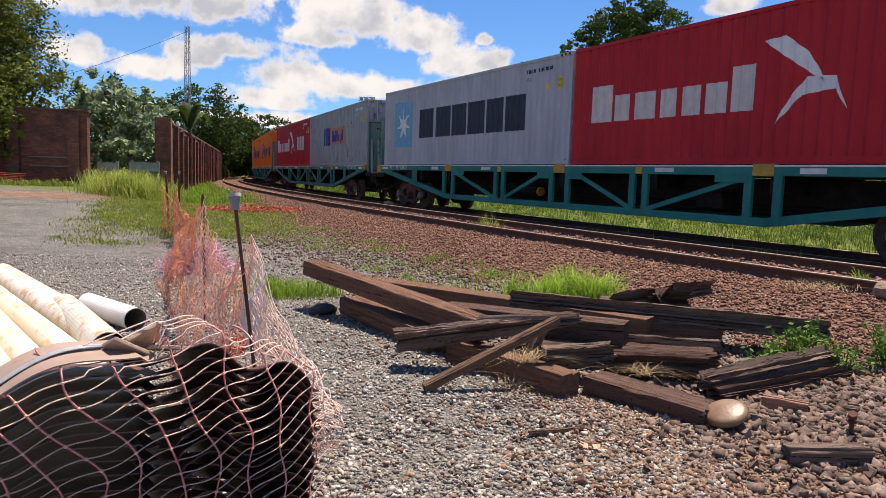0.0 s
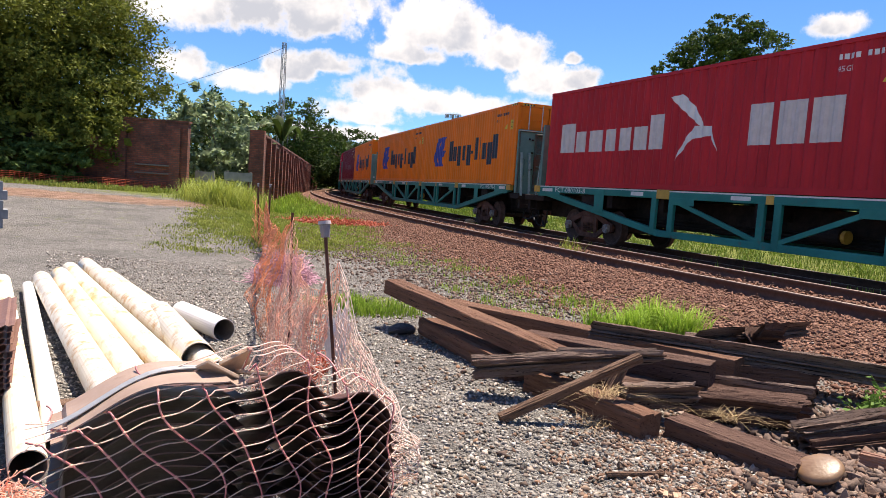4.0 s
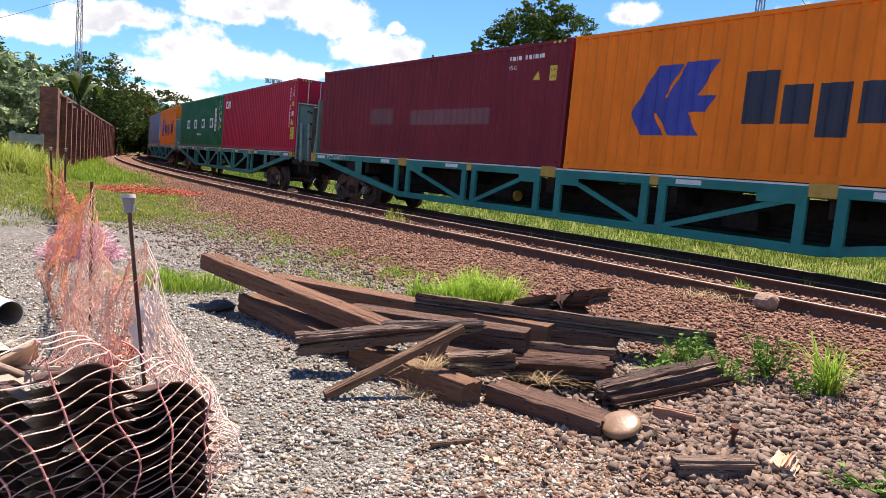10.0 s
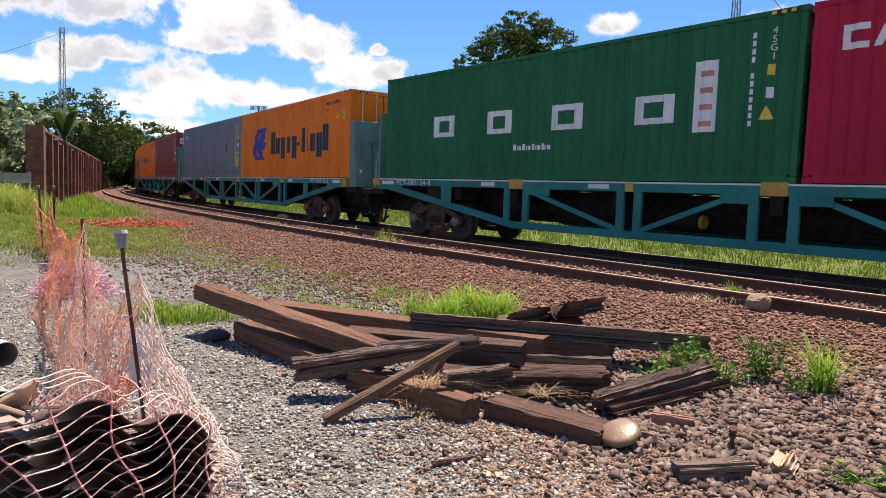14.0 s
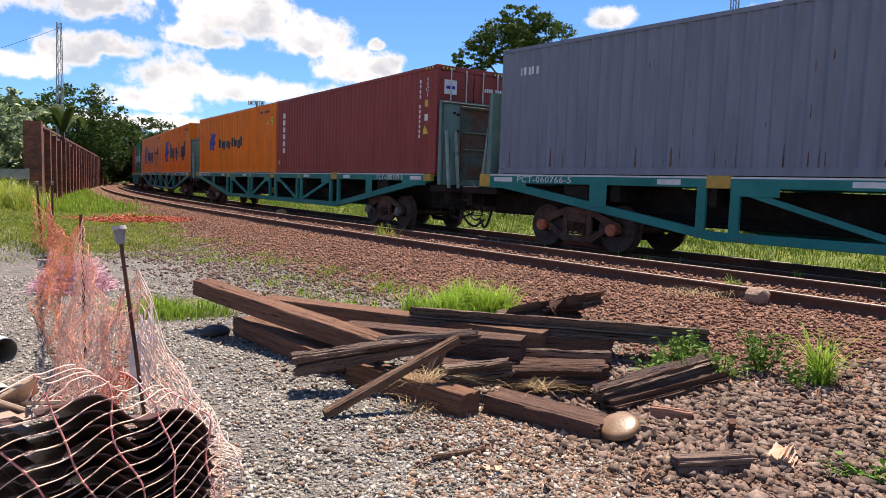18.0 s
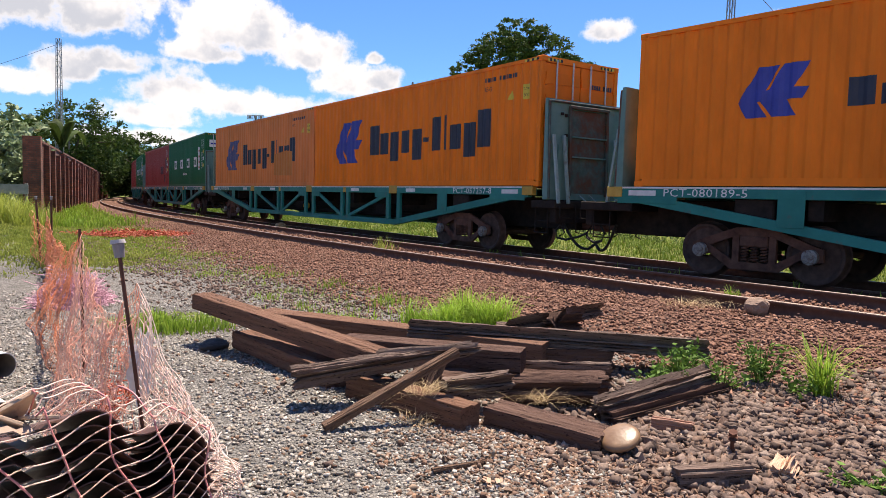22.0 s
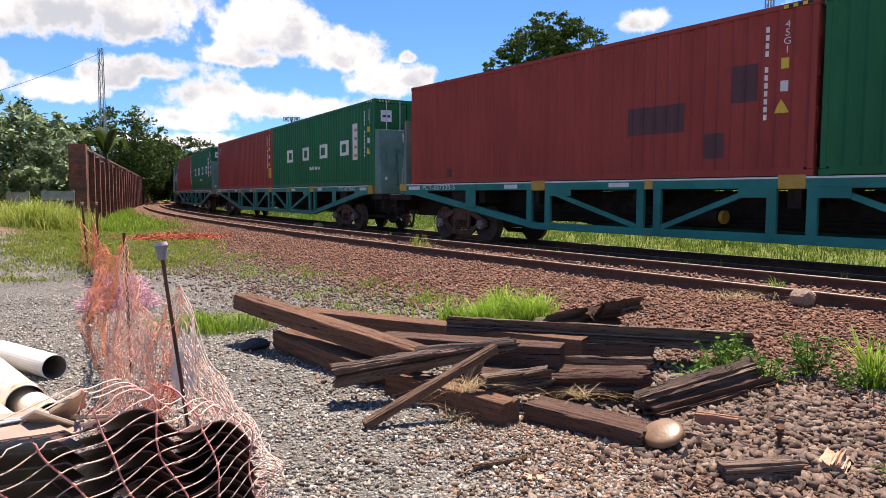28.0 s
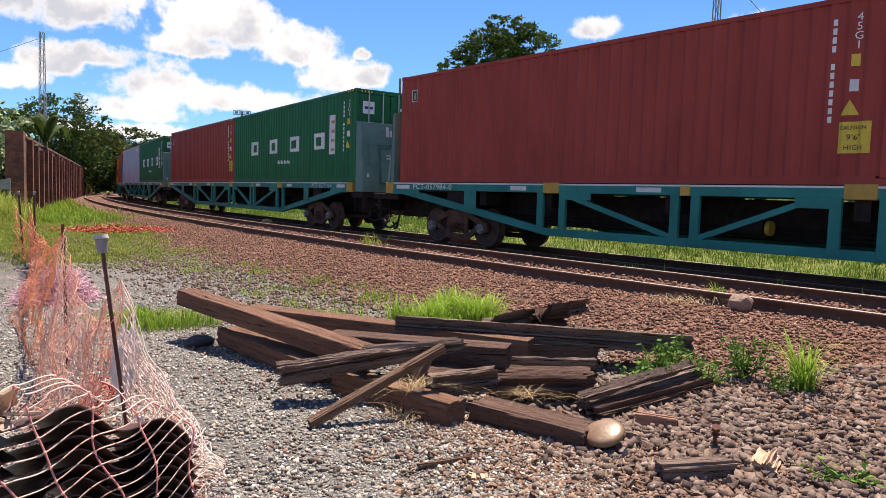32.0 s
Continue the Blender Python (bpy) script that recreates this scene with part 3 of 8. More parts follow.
ORANGE, ORANGE_OLD = (0.66, 0.155, 0.012), (0.56, 0.17, 0.05)
GREEN, CRIMSON, MAROON = (0.014, 0.105, 0.042), (0.33, 0.014, 0.034), (0.145, 0.018, 0.025)
BROWN, OXIDE, GREY, GREY_BLUE, RED = (0.225, 0.050, 0.040), (0.25, 0.045, 0.034), (0.33, 0.345, 0.37), (0.15, 0.165, 0.195), (0.36, 0.020, 0.026)
PAINTS = {
    "orange": paint("orange container paint", ORANGE, 0.05, (0.32, 0.09, 0.02)),
    "old orange": paint("faded orange container paint", ORANGE_OLD, 0.30, (0.26, 0.085, 0.03)),
    "green": paint("green container paint", GREEN, 0.18, (0.03, 0.06, 0.03)),
    "crimson": paint("crimson container paint", CRIMSON, 0.08, (0.16, 0.02, 0.02)),
    "maroon": paint("maroon container paint", MAROON, 0.10, (0.08, 0.02, 0.02)),
    "brown": paint("brown container paint", BROWN, 0.12, (0.10, 0.035, 0.02)),
    "oxide": paint("red oxide container paint", OXIDE, 0.12, (0.13, 0.035, 0.025)),
    "grey": paint("grey container paint", GREY, 0.30, (0.21, 0.17, 0.14)),
    "old grey": paint("scratched grey container paint", tuple(c * .8 for c in GREY), 0.58, (0.15, 0.085, 0.055), 0.5, 7.0),
    "slate": paint("blue-grey container paint", GREY_BLUE, 0.36, (0.11, 0.08, 0.065), 0.5, 5.0),
    "red": paint("red container paint", RED, 0.12, (0.20, 0.03, 0.025)),
}
PAINT_WORDS = {
    "orange": "bright orange", "old orange": "faded orange, patched", "green": "dark green", "crimson": "crimson", "maroon": "maroon",
    "brown": "brown", "oxide": "red oxide", "grey": "light grey", "old grey": "scratched and rusty grey", "slate": "blue-grey", "red": "red",
}


def bars_word(bm, x, z, widths, heights, gap):
    """A word as plain bars: each with its width and its lower and upper edge."""
    for w, (lo, hi) in zip(widths, heights):
        rect(bm, x, x + w, z + lo, z + hi)
        x += w + gap
    return bm


def column_bars(bm, x, z_top, count, w=0.055, h=0.095, step=0.135):
    for k in range(count):
        if k != 4:
            rect(bm, x, x + w, z_top - k * step - h, z_top - k * step)
    return bm


def triangle_sign(x, z, size, box_ob):
    part("warning_sign", on_wall(_shape(((x - size / 2, z), (x + size / 2, z), (x, z + size * 0.9))), 0.005), M_SIGN_YELLOW, box_ob, "yellow triangular warning sign")


def _shape(outline):
    bm = bmesh.new()
    flat_shape(bm, outline)
    return bm


def mark(name, bm, material, box_ob, label="", lift=0.004):
    if name in ("brand_bars", "number_bars", "small_bars", "strip_bars"):
        for f in bm.faces[:]:
            part(name[:-1], on_wall(_shape([(v.co.x, v.co.z) for v in f.verts]), lift), material, box_ob, label)
        bm.free()
        return None
    return part(name, on_wall(bm, lift), material, box_ob, label)


def arrow_marks(c, old=False, small=False, logo_x=-4.35):
    ink = M_INK_NAVY
    blue = M_INK_PALE if old else M_INK_BLUE
    k = 0.62 if small else 1.0
    x0, z0 = logo_x, (1.16 if small else 0.76)

    def pt(u, v):
        return x0 + u * k, z0 + v * k

    bm = bmesh.new()
    flat_shape(bm, [pt(u, v) for u, v in ((0, .43), (.555, 1.34), (1.12, 1.34), (.747, .714), (.826, .72), (1.217, 1.37), (1.88, 1.37), (1.5, .74), (1.88, .727), (1.71, .44), (1.313, .44), (1.59, 0),
                                         (.94, 0), (.623, .43), (.543, .425), (.815, 0), (.26, 0))])
    mark("emblem", bm, blue, c, "faded blue emblem" if old else "blue emblem of two slanted shapes")
    heights = ((0, .9), (0, .64), (-.22, .64), (0, .64), (-.22, .64), (.26, .38), (0, .9), (0, .92), (0, .64), (-.22, .64), (0, .92))
    widths = (.60, .48, .50, .48, .50, .30, .46, .15, .52, .50, .50)
    if small:
        bm = bars_word(bmesh.new(), logo_x + 1.75, 1.24, [w * .62 for w in widths], [(a * .48, b * .48) for a, b in heights], .075)
    else:
        bm = bars_word(bmesh.new(), -1.92, 0.97, widths, heights, .12)
    word = mark("brand_bars", bm, ink, c, "dark navy bars of a brand name")
    if old:
        mark("paint_patch", _shape(((2.05, .45), (3.95, .42), (4.0, 1.35), (3.4, 1.42), (2.1, 1.3))), surface("repair paint", (0.55, .17, .03), (.60, .21, .045), 2, .6, .05), c, "orange repair paint", 0.008)
    size_marks(c, M_INK_NAVY, True)
    return word


def size_marks(c, ink, orange=False, vertical=False, white_ids=8):
    """Number bars, size code and warning signs by the door end."""
    if vertical:
        mark("number_bars", column_bars(bmesh.new(), 5.19, 2.56, 12), ink, c)
        mark("size_code", lettering("45G1", .17, 5.56, 2.50, column=True), ink, c)
        mark("height_plate", _shape(((5.48, 1.82), (5.60, 1.82), (5.60, 2.0), (5.48, 2.0))), M_SIGN_YELLOW, c)
        mark("data_plate", _shape(((5.48, 1.44), (5.60, 1.44), (5.60, 1.62), (5.48, 1.62))), M_INK_WHITE, c)
        triangle_sign(5.50, 1.08, .26, c)
    else:
        bm = bmesh.new()
        for k in range(11):
            if k != 4:
                rect(bm, 4.0 + k * .115, 4.08 + k * .115, 2.52, 2.62)
        mark("number_bars", bm, ink, c)
        mark("size_code", lettering("45G1", .15, 4.0, 2.30), ink, c)
        triangle_sign(5.03, 2.02, .24, c)
        mark("height_plate", _shape(((5.46, 1.98), (5.68, 1.98), (5.68, 2.32), (5.46, 2.32))), M_SIGN_YELLOW, c)
        mark("height_words", lettering("2,9m", .085, 5.475, 2.20), M_BLACK, c, "", .008)
        mark("height_words", lettering("9'6\"", .10, 5.495, 2.04), M_BLACK, c, "", .008)


def ring_marks(c):
    z = 1.12
    bm = bmesh.new()
    for x0 in (-3.78, -1.62, 0.55, 2.80):
        rect(bm, x0, x0 + 0.22, z, z + .42)
        rect(bm, x0 + .68, x0 + .90, z, z + .42)
        rect(bm, x0 + .22, x0 + .68, z, z + .12)
        rect(bm, x0, x0 + .9, z + .42, z + .55)
    mark("brand_bars", bm, M_INK_WHITE, c, "white blocks of a brand name")
    mark("white_strip", _shape(((4.12, .92), (4.58, .92), (4.58, 2.2), (4.12, 2.2))), M_INK_WHITE, c, "upright white strip")
    bm = bmesh.new()
    for k in range(4):
        rect(bm, 4.22, 4.48, 1.02 + k * .3, 1.12 + k * .3)
    mark("strip_bars", bm, M_SALMON, c, "", .008)
    bm = bmesh.new()
    for k in range(12):
        rect(bm, -.62 + k * .1, -.55 + k * .1, .70, .80 if k % 3 else .84)
    mark("small_bars", bm, M_INK_WHITE, c)
    size_marks(c, M_INK_WHITE, vertical=True)


def star_marks(c):
    mark("emblem", _shape(((-5.1, .70), (-3.5, .66), (-3.5, 2.38), (-5.1, 2.40))), M_SKY_BLUE, c, "light blue square")
    star = []
    for k in range(14):
        a, r = math.pi * k / 7 + math.pi / 2, (.62 if k % 2 == 0 else .20)
        star.append((-4.3 + r * math.cos(a), 1.53 + r * math.sin(a)))
    mark("star", _shape(star), M_INK_WHITE, c, "white seven-pointed star", .008)
    bm = bars_word(bmesh.new(), -2.85, .98, (1.12, 1.06, .92, 1.0, .92, 1.0), ((0, 1.02),) * 6, .16)
    mark("brand_bars", bm, M_INK_NAVY, c, "dark navy bars of a brand name")
    size_marks(c, M_INK_NAVY)


def bird(bm, x, z, k):
    flat_shape(bm, [(x + u * k, z + v * k) for u, v in ((0, 1.0), (.30, 1.02), (.62, .78), (.85, .42), (.55, .62), (.22, .84))])
    flat_shape(bm, [(x + u * k, z + v * k) for u, v in ((.22, 0), (.55, .32), (.95, .36), (1.10, .12), (.95, .50), (.60, .52), (.38, .28))])
    return bm


def swan_marks(c):
    mark("brand_bars", bars_word(bmesh.new(), -5.35, 1.02, (.70, .50, .68, .48, .50, .52, .52), ((0, .86), (0, .6), (0, .6), (0, .6), (0, .6), (0, .6), (0, .86)), .13), M_INK_CREAM, c, "cream bars of a brand name")
    mark("emblem", bird(bmesh.new(), -.55, .72, 1.55), M_INK_WHITE, c, "white winged emblem")
    mark("brand_bars", bars_word(bmesh.new(), 2.0, 1.02, (.62, .66, .66), ((0, .86), (0, .86), (0, .86)), .14), M_INK_CREAM, c)
    size_marks(c, M_INK_WHITE)


def rust_streaks(c, count, seed, reach):
    """Narrow runs of rust down the wall, most of them low."""
    rng = random.Random(seed)
    for k in range(count):
        x, w = rng.uniform(-5.8, 5.8), rng.uniform(.015, .05)
        z = .16 if rng.random() < .5 else rng.uniform(.2, 2.2)
        h = min(rng.uniform(.1, reach) * (1.0 if z < .6 else .6), 2.75 - z)
        mark("rust_streak", _shape(((x, z), (x + w, z + .03), (x + w * .8, z + h), (x + w * .3, z + h * .9))), M_STREAK, c, "rust streak")


def twin_marks(c):
    rust_streaks(c, 46, 4, .8)
    mark("salmon_panel", _shape(((-.95, 1.08), (2.2, 1.08), (2.2, 1.95), (-.95, 1.95))), M_SALMON, c, "peeling salmon panel")
    bm = bmesh.new()
    for k in range(3):
        rect(bm, -2.5 + k * .52, -2.05 + k * .52, 1.06, 2.02)
    mark("blue_panel", bm, M_INK_BLUE, c, "dark blue panel")
    bm = bars_word(bmesh.new(), -.6, 1.24, (.34, .24, .26, .10, .10, .26, .26, .28), ((0, .56), (0, .36), (0, .56), (0, .56), (0, .56), (0, .36), (-.12, .36), (0, .56)), .07)
    mark("brand_bars", bm, M_INK_BLUE, c, "blue bars of a brand name", .008)
    size_marks(c, M_INK_WHITE)


def column_marks(c):
    bm = bmesh.new()
    for k in range(6):
        z = 2.36 - k * .275
        rect(bm, -5.38, -5.14, z - .2, z)
    mark("brand_bars", bm, M_INK_WHITE, c, "column of white blocks")
    mark("height_plate", _shape(((-5.88, .34), (-5.78, .34), (-5.78, .5), (-5.88, .5))), M_SIGN_YELLOW, c)
    size_marks(c, M_INK_WHITE, vertical=True)


def caution_marks(c, emblem=False, x=5.42):
    size_marks(c, M_INK_WHITE, vertical=True)
    mark("caution_sign", _shape(((x - .06, .50), (x + .40, .50), (x + .40, .98), (x - .06, .98))), M_SIGN_YELLOW, c, "yellow caution sign")
    mark("caution_words", lettering("CAUTION", .085, x - .045, .86), M_BLACK, c, "", .008)
    mark("caution_words", lettering("9'6\"", .13, x + .06, .70), M_BLACK, c, "", .008)
    mark("caution_words", lettering("HIGH", .11, x + .03, .55), M_BLACK, c, "", .008)
    if emblem:
        mark("emblem", _shape(((-5.62, 2.18), (-5.38, 2.18), (-5.38, 2.5), (-5.62, 2.5))), M_INK_WHITE, c, "small square emblem")
        mark("emblem", _shape(((-5.60, 2.20), (-5.40, 2.20), (-5.40, 2.48), (-5.60, 2.48))), M_INK_NAVY, c, "", .008)
        mark("emblem_flag", _shape(((-5.56, 2.24), (-5.50, 2.24), (-5.44, 2.42), (-5.54, 2.42))), M_SIGN_YELLOW, c, "", .011)


def slash_marks(c):
    bm = bmesh.new()
    rect(bm, -5.62, -5.25, 2.08, 2.18), rect(bm, -5.62, -5.52, 2.18, 2.36), rect(bm, -5.62, -5.25, 2.36, 2.46)
    flat_shape(bm, ((-5.18, 2.08), (-5.06, 2.08), (-4.92, 2.46), (-5.02, 2.46)))
    rect(bm, -4.84, -4.74, 2.08, 2.46)
    mark("brand_bars", bm, M_INK_WHITE, c, "white blocks of a brand name")
    caution_marks(c)


def brown_marks(c):
    dark = surface("darker paint patch", (0.075, .018, .02), (.10, .026, .028), 3, .5, .04)
    for x0, x1, z0, z1 in ((2.2, 3.58, .90, 1.45), (4.56, 5.05, 1.33, 1.98), (4.02, 4.43, .36, .82), (-4.25, -3.98, .18, .42)):
        mark("paint_patch", _shape(((x0, z0), (x1, z0), (x1, z1), (x0, z1))), dark, c, "darker repair patch")
    size_marks(c, M_INK_WHITE, vertical=True)


def maroon_marks(c):
    pale = surface("paler paint patch", (0.16, .045, .05), (.19, .06, .065), 3, .5, .04)
    for x0, x1, z0, z1 in ((-2.6, -1.2, 1.02, 1.5), (-.3, 3.4, 1.0, 1.42)):
        mark("paint_patch", _shape(((x0, z0), (x1, z0), (x1, z1), (x0, z1))), pale, c, "paler patch of painted-out writing")
    size_marks(c, M_INK_WHITE)


def slate_marks(c):
    rust_streaks(c, 34, 6, .45)
    bm = bmesh.new()
    for k in range(5):
        rect(bm, -5.5 + k * .12, -5.44 + k * .12, 2.25, 2.42)
    mark("small_bars", bm, M_INK_WHITE, c)
    mark("stripe_patch", _shape(((3.32, 1.5), (3.55, 1.25), (3.78, 1.5), (3.55, 1.75))), surface("dark patch", (.07, .075, .09), (.09, .095, .11), 3, .6, .03), c)
    caution_marks(c, x=5.2)


def plain_marks(c):
    size_marks(c, M_INK_WHITE)


MARKS = {"arrow": arrow_marks, "arrow old": lambda c: arrow_marks(c, True), "arrow small": lambda c: arrow_marks(c, False, True, -4.1), "ring": ring_marks, "star": star_marks,
         "swan": swan_marks, "twin": twin_marks, "column": column_marks, "caution": lambda c: caution_marks(c, True), "slash": slash_marks,
         "brown": brown_marks, "maroon": maroon_marks, "slate": slate_marks, "plain": plain_marks}


def container(colour, marks):
    """A forty-foot high-cube container: doors at +x, the marked side at -y."""
    mat = PAINTS[colour]
    c = new("shipping_container")
    c.empty_display_size = 0.2
    part("side_wall", corrugated_wall(-1.219, -1), mat, c)
    part("side_wall", corrugated_wall(1.219, 1), mat, c)
    bm = bmesh.new()
    rows = []
    for k in range(29):
        y = -1.11 + 2.22 * k / 28
        x = -6.07 + (0.035 if k % 2 else 0.0)
        rows.append((bm.verts.new((x, y, .15)), bm.verts.new((x, y, 2.80))))
    for (a, b), (d, e) in zip(rows, rows[1:]):
        bm.faces.new((a, b, e, d))
    part("front_wall", bm, mat, c)
    bm = bmesh.new()
    rows = []
    for k in range(87):
        x = -6.0 + 12.0 * k / 86
        z = 2.872 - (0.018 if (k // 2) % 2 else 0.0)
        rows.append((bm.verts.new((x, -1.16, z)), bm.verts.new((x, 1.16, z))))
    for (a, b), (d, e) in zip(rows, rows[1:]):
        bm.faces.new((a, d, e, b))
    part("roof", bm, mat, c)
    part("floor", boxed(-5.98, 5.98, -1.15, 1.15, .05, .15), M_UNDER, c)
    for sy in (-1, 1):
        bm = boxed(-5.98, 5.98, sy * 1.219, sy * 1.16, 2.80, 2.88)
        part("top_rail", bm, mat, c)
        part("bottom_rail", boxed(-5.93, 5.93, sy * 1.213, sy * 1.165, .02, .15), mat, c)
        for sx in (-1, 1):
            part("corner_post", boxed(sx * 5.977, sx * 6.085, sy * 1.214, sy * 1.10, .118, 2.778, .012), mat, c)
            for z0 in (0.0, 2.778):
                part("corner_casting", boxed(sx * 5.918, sx * 6.096, sy * 1.219, sy * 1.057, z0, z0 + .118, .012), mat, c)
    for sx in (-1, 1):
        part("end_header", boxed(sx * 6.0, sx * 6.088, -1.06, 1.06, 2.76, 2.885), mat, c)
        part("end_sill", boxed(sx * 6.0, sx * 6.088, -1.06, 1.06, .02, .16), mat, c)
    for sy in (-1, 1):
        bm = boxed(6.02, 6.055, sy * .015, sy * 1.09, .17, 2.75)
        for k in range(5):
            box(bm, 6.055, 6.075, sy * .03, sy * 1.07, .30 + k * .5, .55 + k * .5)
        door = part("door", bm, mat, c)
        for y in (.28, .78):
            part("lock_rod", rod(bmesh.new(), (6.105, sy * y, .12), (6.105, sy * y, 2.82), .02, 8), M_GALV, door)
        part("lock_handle", boxed(6.10, 6.13, sy * .30, sy * .72, 1.18, 1.23), M_GALV, door)
        for k in range(4):
            z = .40 + k * .62
            part("hinge", boxed(6.06, 6.10, sy * 1.06, sy * 1.14, z, z + .12), mat, door)
    ink = M_INK_NAVY if "orange" in colour else M_INK_WHITE
    for k in range(9):
        if k != 4:
            part("number_bar", boxed(6.075, 6.079, .35 + k * .075, .405 + k * .075, 2.30, 2.40), ink, c)
    if colour in ("green", "brown"):
        part("door_placard", boxed(6.076, 6.082, -.98, -.58, 2.14, 2.52), M_INK_WHITE, c)
        part("placard_bars", boxed(6.083, 6.086, -.92, -.64, 2.28, 2.36), M_INK_BLUE, c)
    # black and yellow edge stripes by the top corners
    for k in range(6):
        part("edge_stripe", boxed(5.50 + k * .08, 5.58 + k * .08, -1.2225, -1.2195, 2.805, 2.86), M_BLACK if k % 2 else M_SIGN_YELLOW, c)
    for k in range(8):
        for sy in (-1, 1):
            y = sy * (1.02 - k * .055)
            part("edge_stripe", boxed(6.088, 6.091, y - .027, y + .027, 2.79, 2.85), M_BLACK if k % 2 else M_SIGN_YELLOW, c)
    MARKS[marks](c)
    return tagged(c, PAINT_WORDS[colour] + " corrugated steel shipping container on a flat wagon", "container", "containers on the train")


def wheelset(bogie, x, cap):
    """Axle with two wheels and bearing caps, turning about y."""
    bm = bmesh.new()
    rod(bm, (0, -1.06, 0), (0, 1.06, 0), .075, 10)
    ws = part("wheelset", bm, M_WHEEL, bogie)
    ws.location = (x, 0, .47)
    for sy in (-1, 1):
        bm = bmesh.new()
        prof = ((.10, .12), (.12, .14), (.11, .38), (.135, .42), (.135, .46), (.0, .485), (-.03, .51), (-.035, .485), (-.03, .42), (.02, .36), (.03, .14), (.01, .12))
        ring = []
        n = 32
        for k in range(n):
            a = 2 * math.pi * k / n
            ring.append([bm.verts.new((r * math.cos(a), sy * (.80 + dy), r * math.sin(a))) for dy, r in prof])
        for k in range(n):
            p, q = ring[k], ring[(k + 1) % n]
            for i in range(len(prof)):
                j = (i + 1) % len(prof)
                bm.faces.new((p[i], p[j], q[j], q[i]))
        bmesh.ops.recalc_face_normals(bm, faces=bm.faces[:])
        part("wheel", bm, M_WHEEL, ws, smooth=False)
        bm = bmesh.new()
        rod(bm, (0, sy * 1.08, 0), (0, sy * 1.17, 0), .125, 18)
        rod(bm, (0, sy * 1.17, 0), (0, sy * 1.19, 0), .085, 14)
        for k in range(3):
            a = 2 * math.pi * k / 3
            rod(bm, (.082 * math.cos(a), sy * 1.16, .082 * math.sin(a)), (.082 * math.cos(a), sy * 1.205, .082 * math.sin(a)), .022, 6)
        part("bearing_cap", bm, cap, ws)
    return ws


def bogie_parts(w, x, cap):
    b = new("bogie")
    b.parent = w
    b.location = (x, 0, 0)
    sets = []
    outline = ((-1.13, .40), (-1.13, .60), (-.95, .66), (-.62, .78), (-.30, .90), (.30, .90), (.62, .78), (.95, .66), (1.13, .60), (1.13, .40), (.98, .36), (.80, .42), (.62, .36), (.42, .17),
               (-.42, .17), (-.62, .36), (-.80, .42), (-.98, .36))
    for sy in (-1, 1):
        y0, y1 = sorted((sy * 1.00, sy * 1.07))
        bm = bmesh.new()
        for pts in (((-1.13, .40), (-1.13, .60), (-.95, .66), (-.80, .72), (-.80, .42), (-.98, .36)), ((1.13, .40), (1.13, .60), (.95, .66), (.80, .72), (.80, .42), (.98, .36)),
                    ((-.80, .56), (-.80, .72), (-.30, .90), (-.30, .76)), ((.80, .56), (.80, .72), (.30, .90), (.30, .76)), ((-.30, .76), (-.30, .90), (.30, .90), (.30, .76)),
                    ((-.80, .42), (-.80, .56), (-.36, .30), (-.42, .17)), ((.80, .42), (.80, .56), (.36, .30), (.42, .17)), ((-.42, .17), (-.36, .30), (.36, .30), (.42, .17)),
                    ((-.38, .30), (-.38, .80), (-.26, .80), (-.26, .30)), ((.38, .30), (.38, .80), (.26, .80), (.26, .30))):
            slab(bm, pts, y0, y1)
        part("side_frame", bm, M_BOGIE, b, "rusty cast steel side frame")
        for k in range(3):
            coil = [(-.17 + k * .17 + .06 * math.cos(j * math.pi / 4), sy * 1.03 + .06 * math.sin(j * math.pi / 4), .31 + .25 * j / 40) for j in range(41)]
            part("spring", tube(bmesh.new(), coil, .015, 5), M_BOGIE, b)
        part("bolster_end", boxed(-.25, .25, sy * .95, sy * 1.09, .57, .76, .02), M_BOGIE, b)
    part("bolster", boxed(-.22, .22, -.95, .95, .50, .82, .03), M_UNDER, b)
    for sx in (-1, 1):
        sets.append(wheelset(b, sx * .955, cap))
        part("brake_beam", boxed(sx * .36, sx * .44, -.85, .85, .35, .45, .02), M_UNDER, b)
    return sets


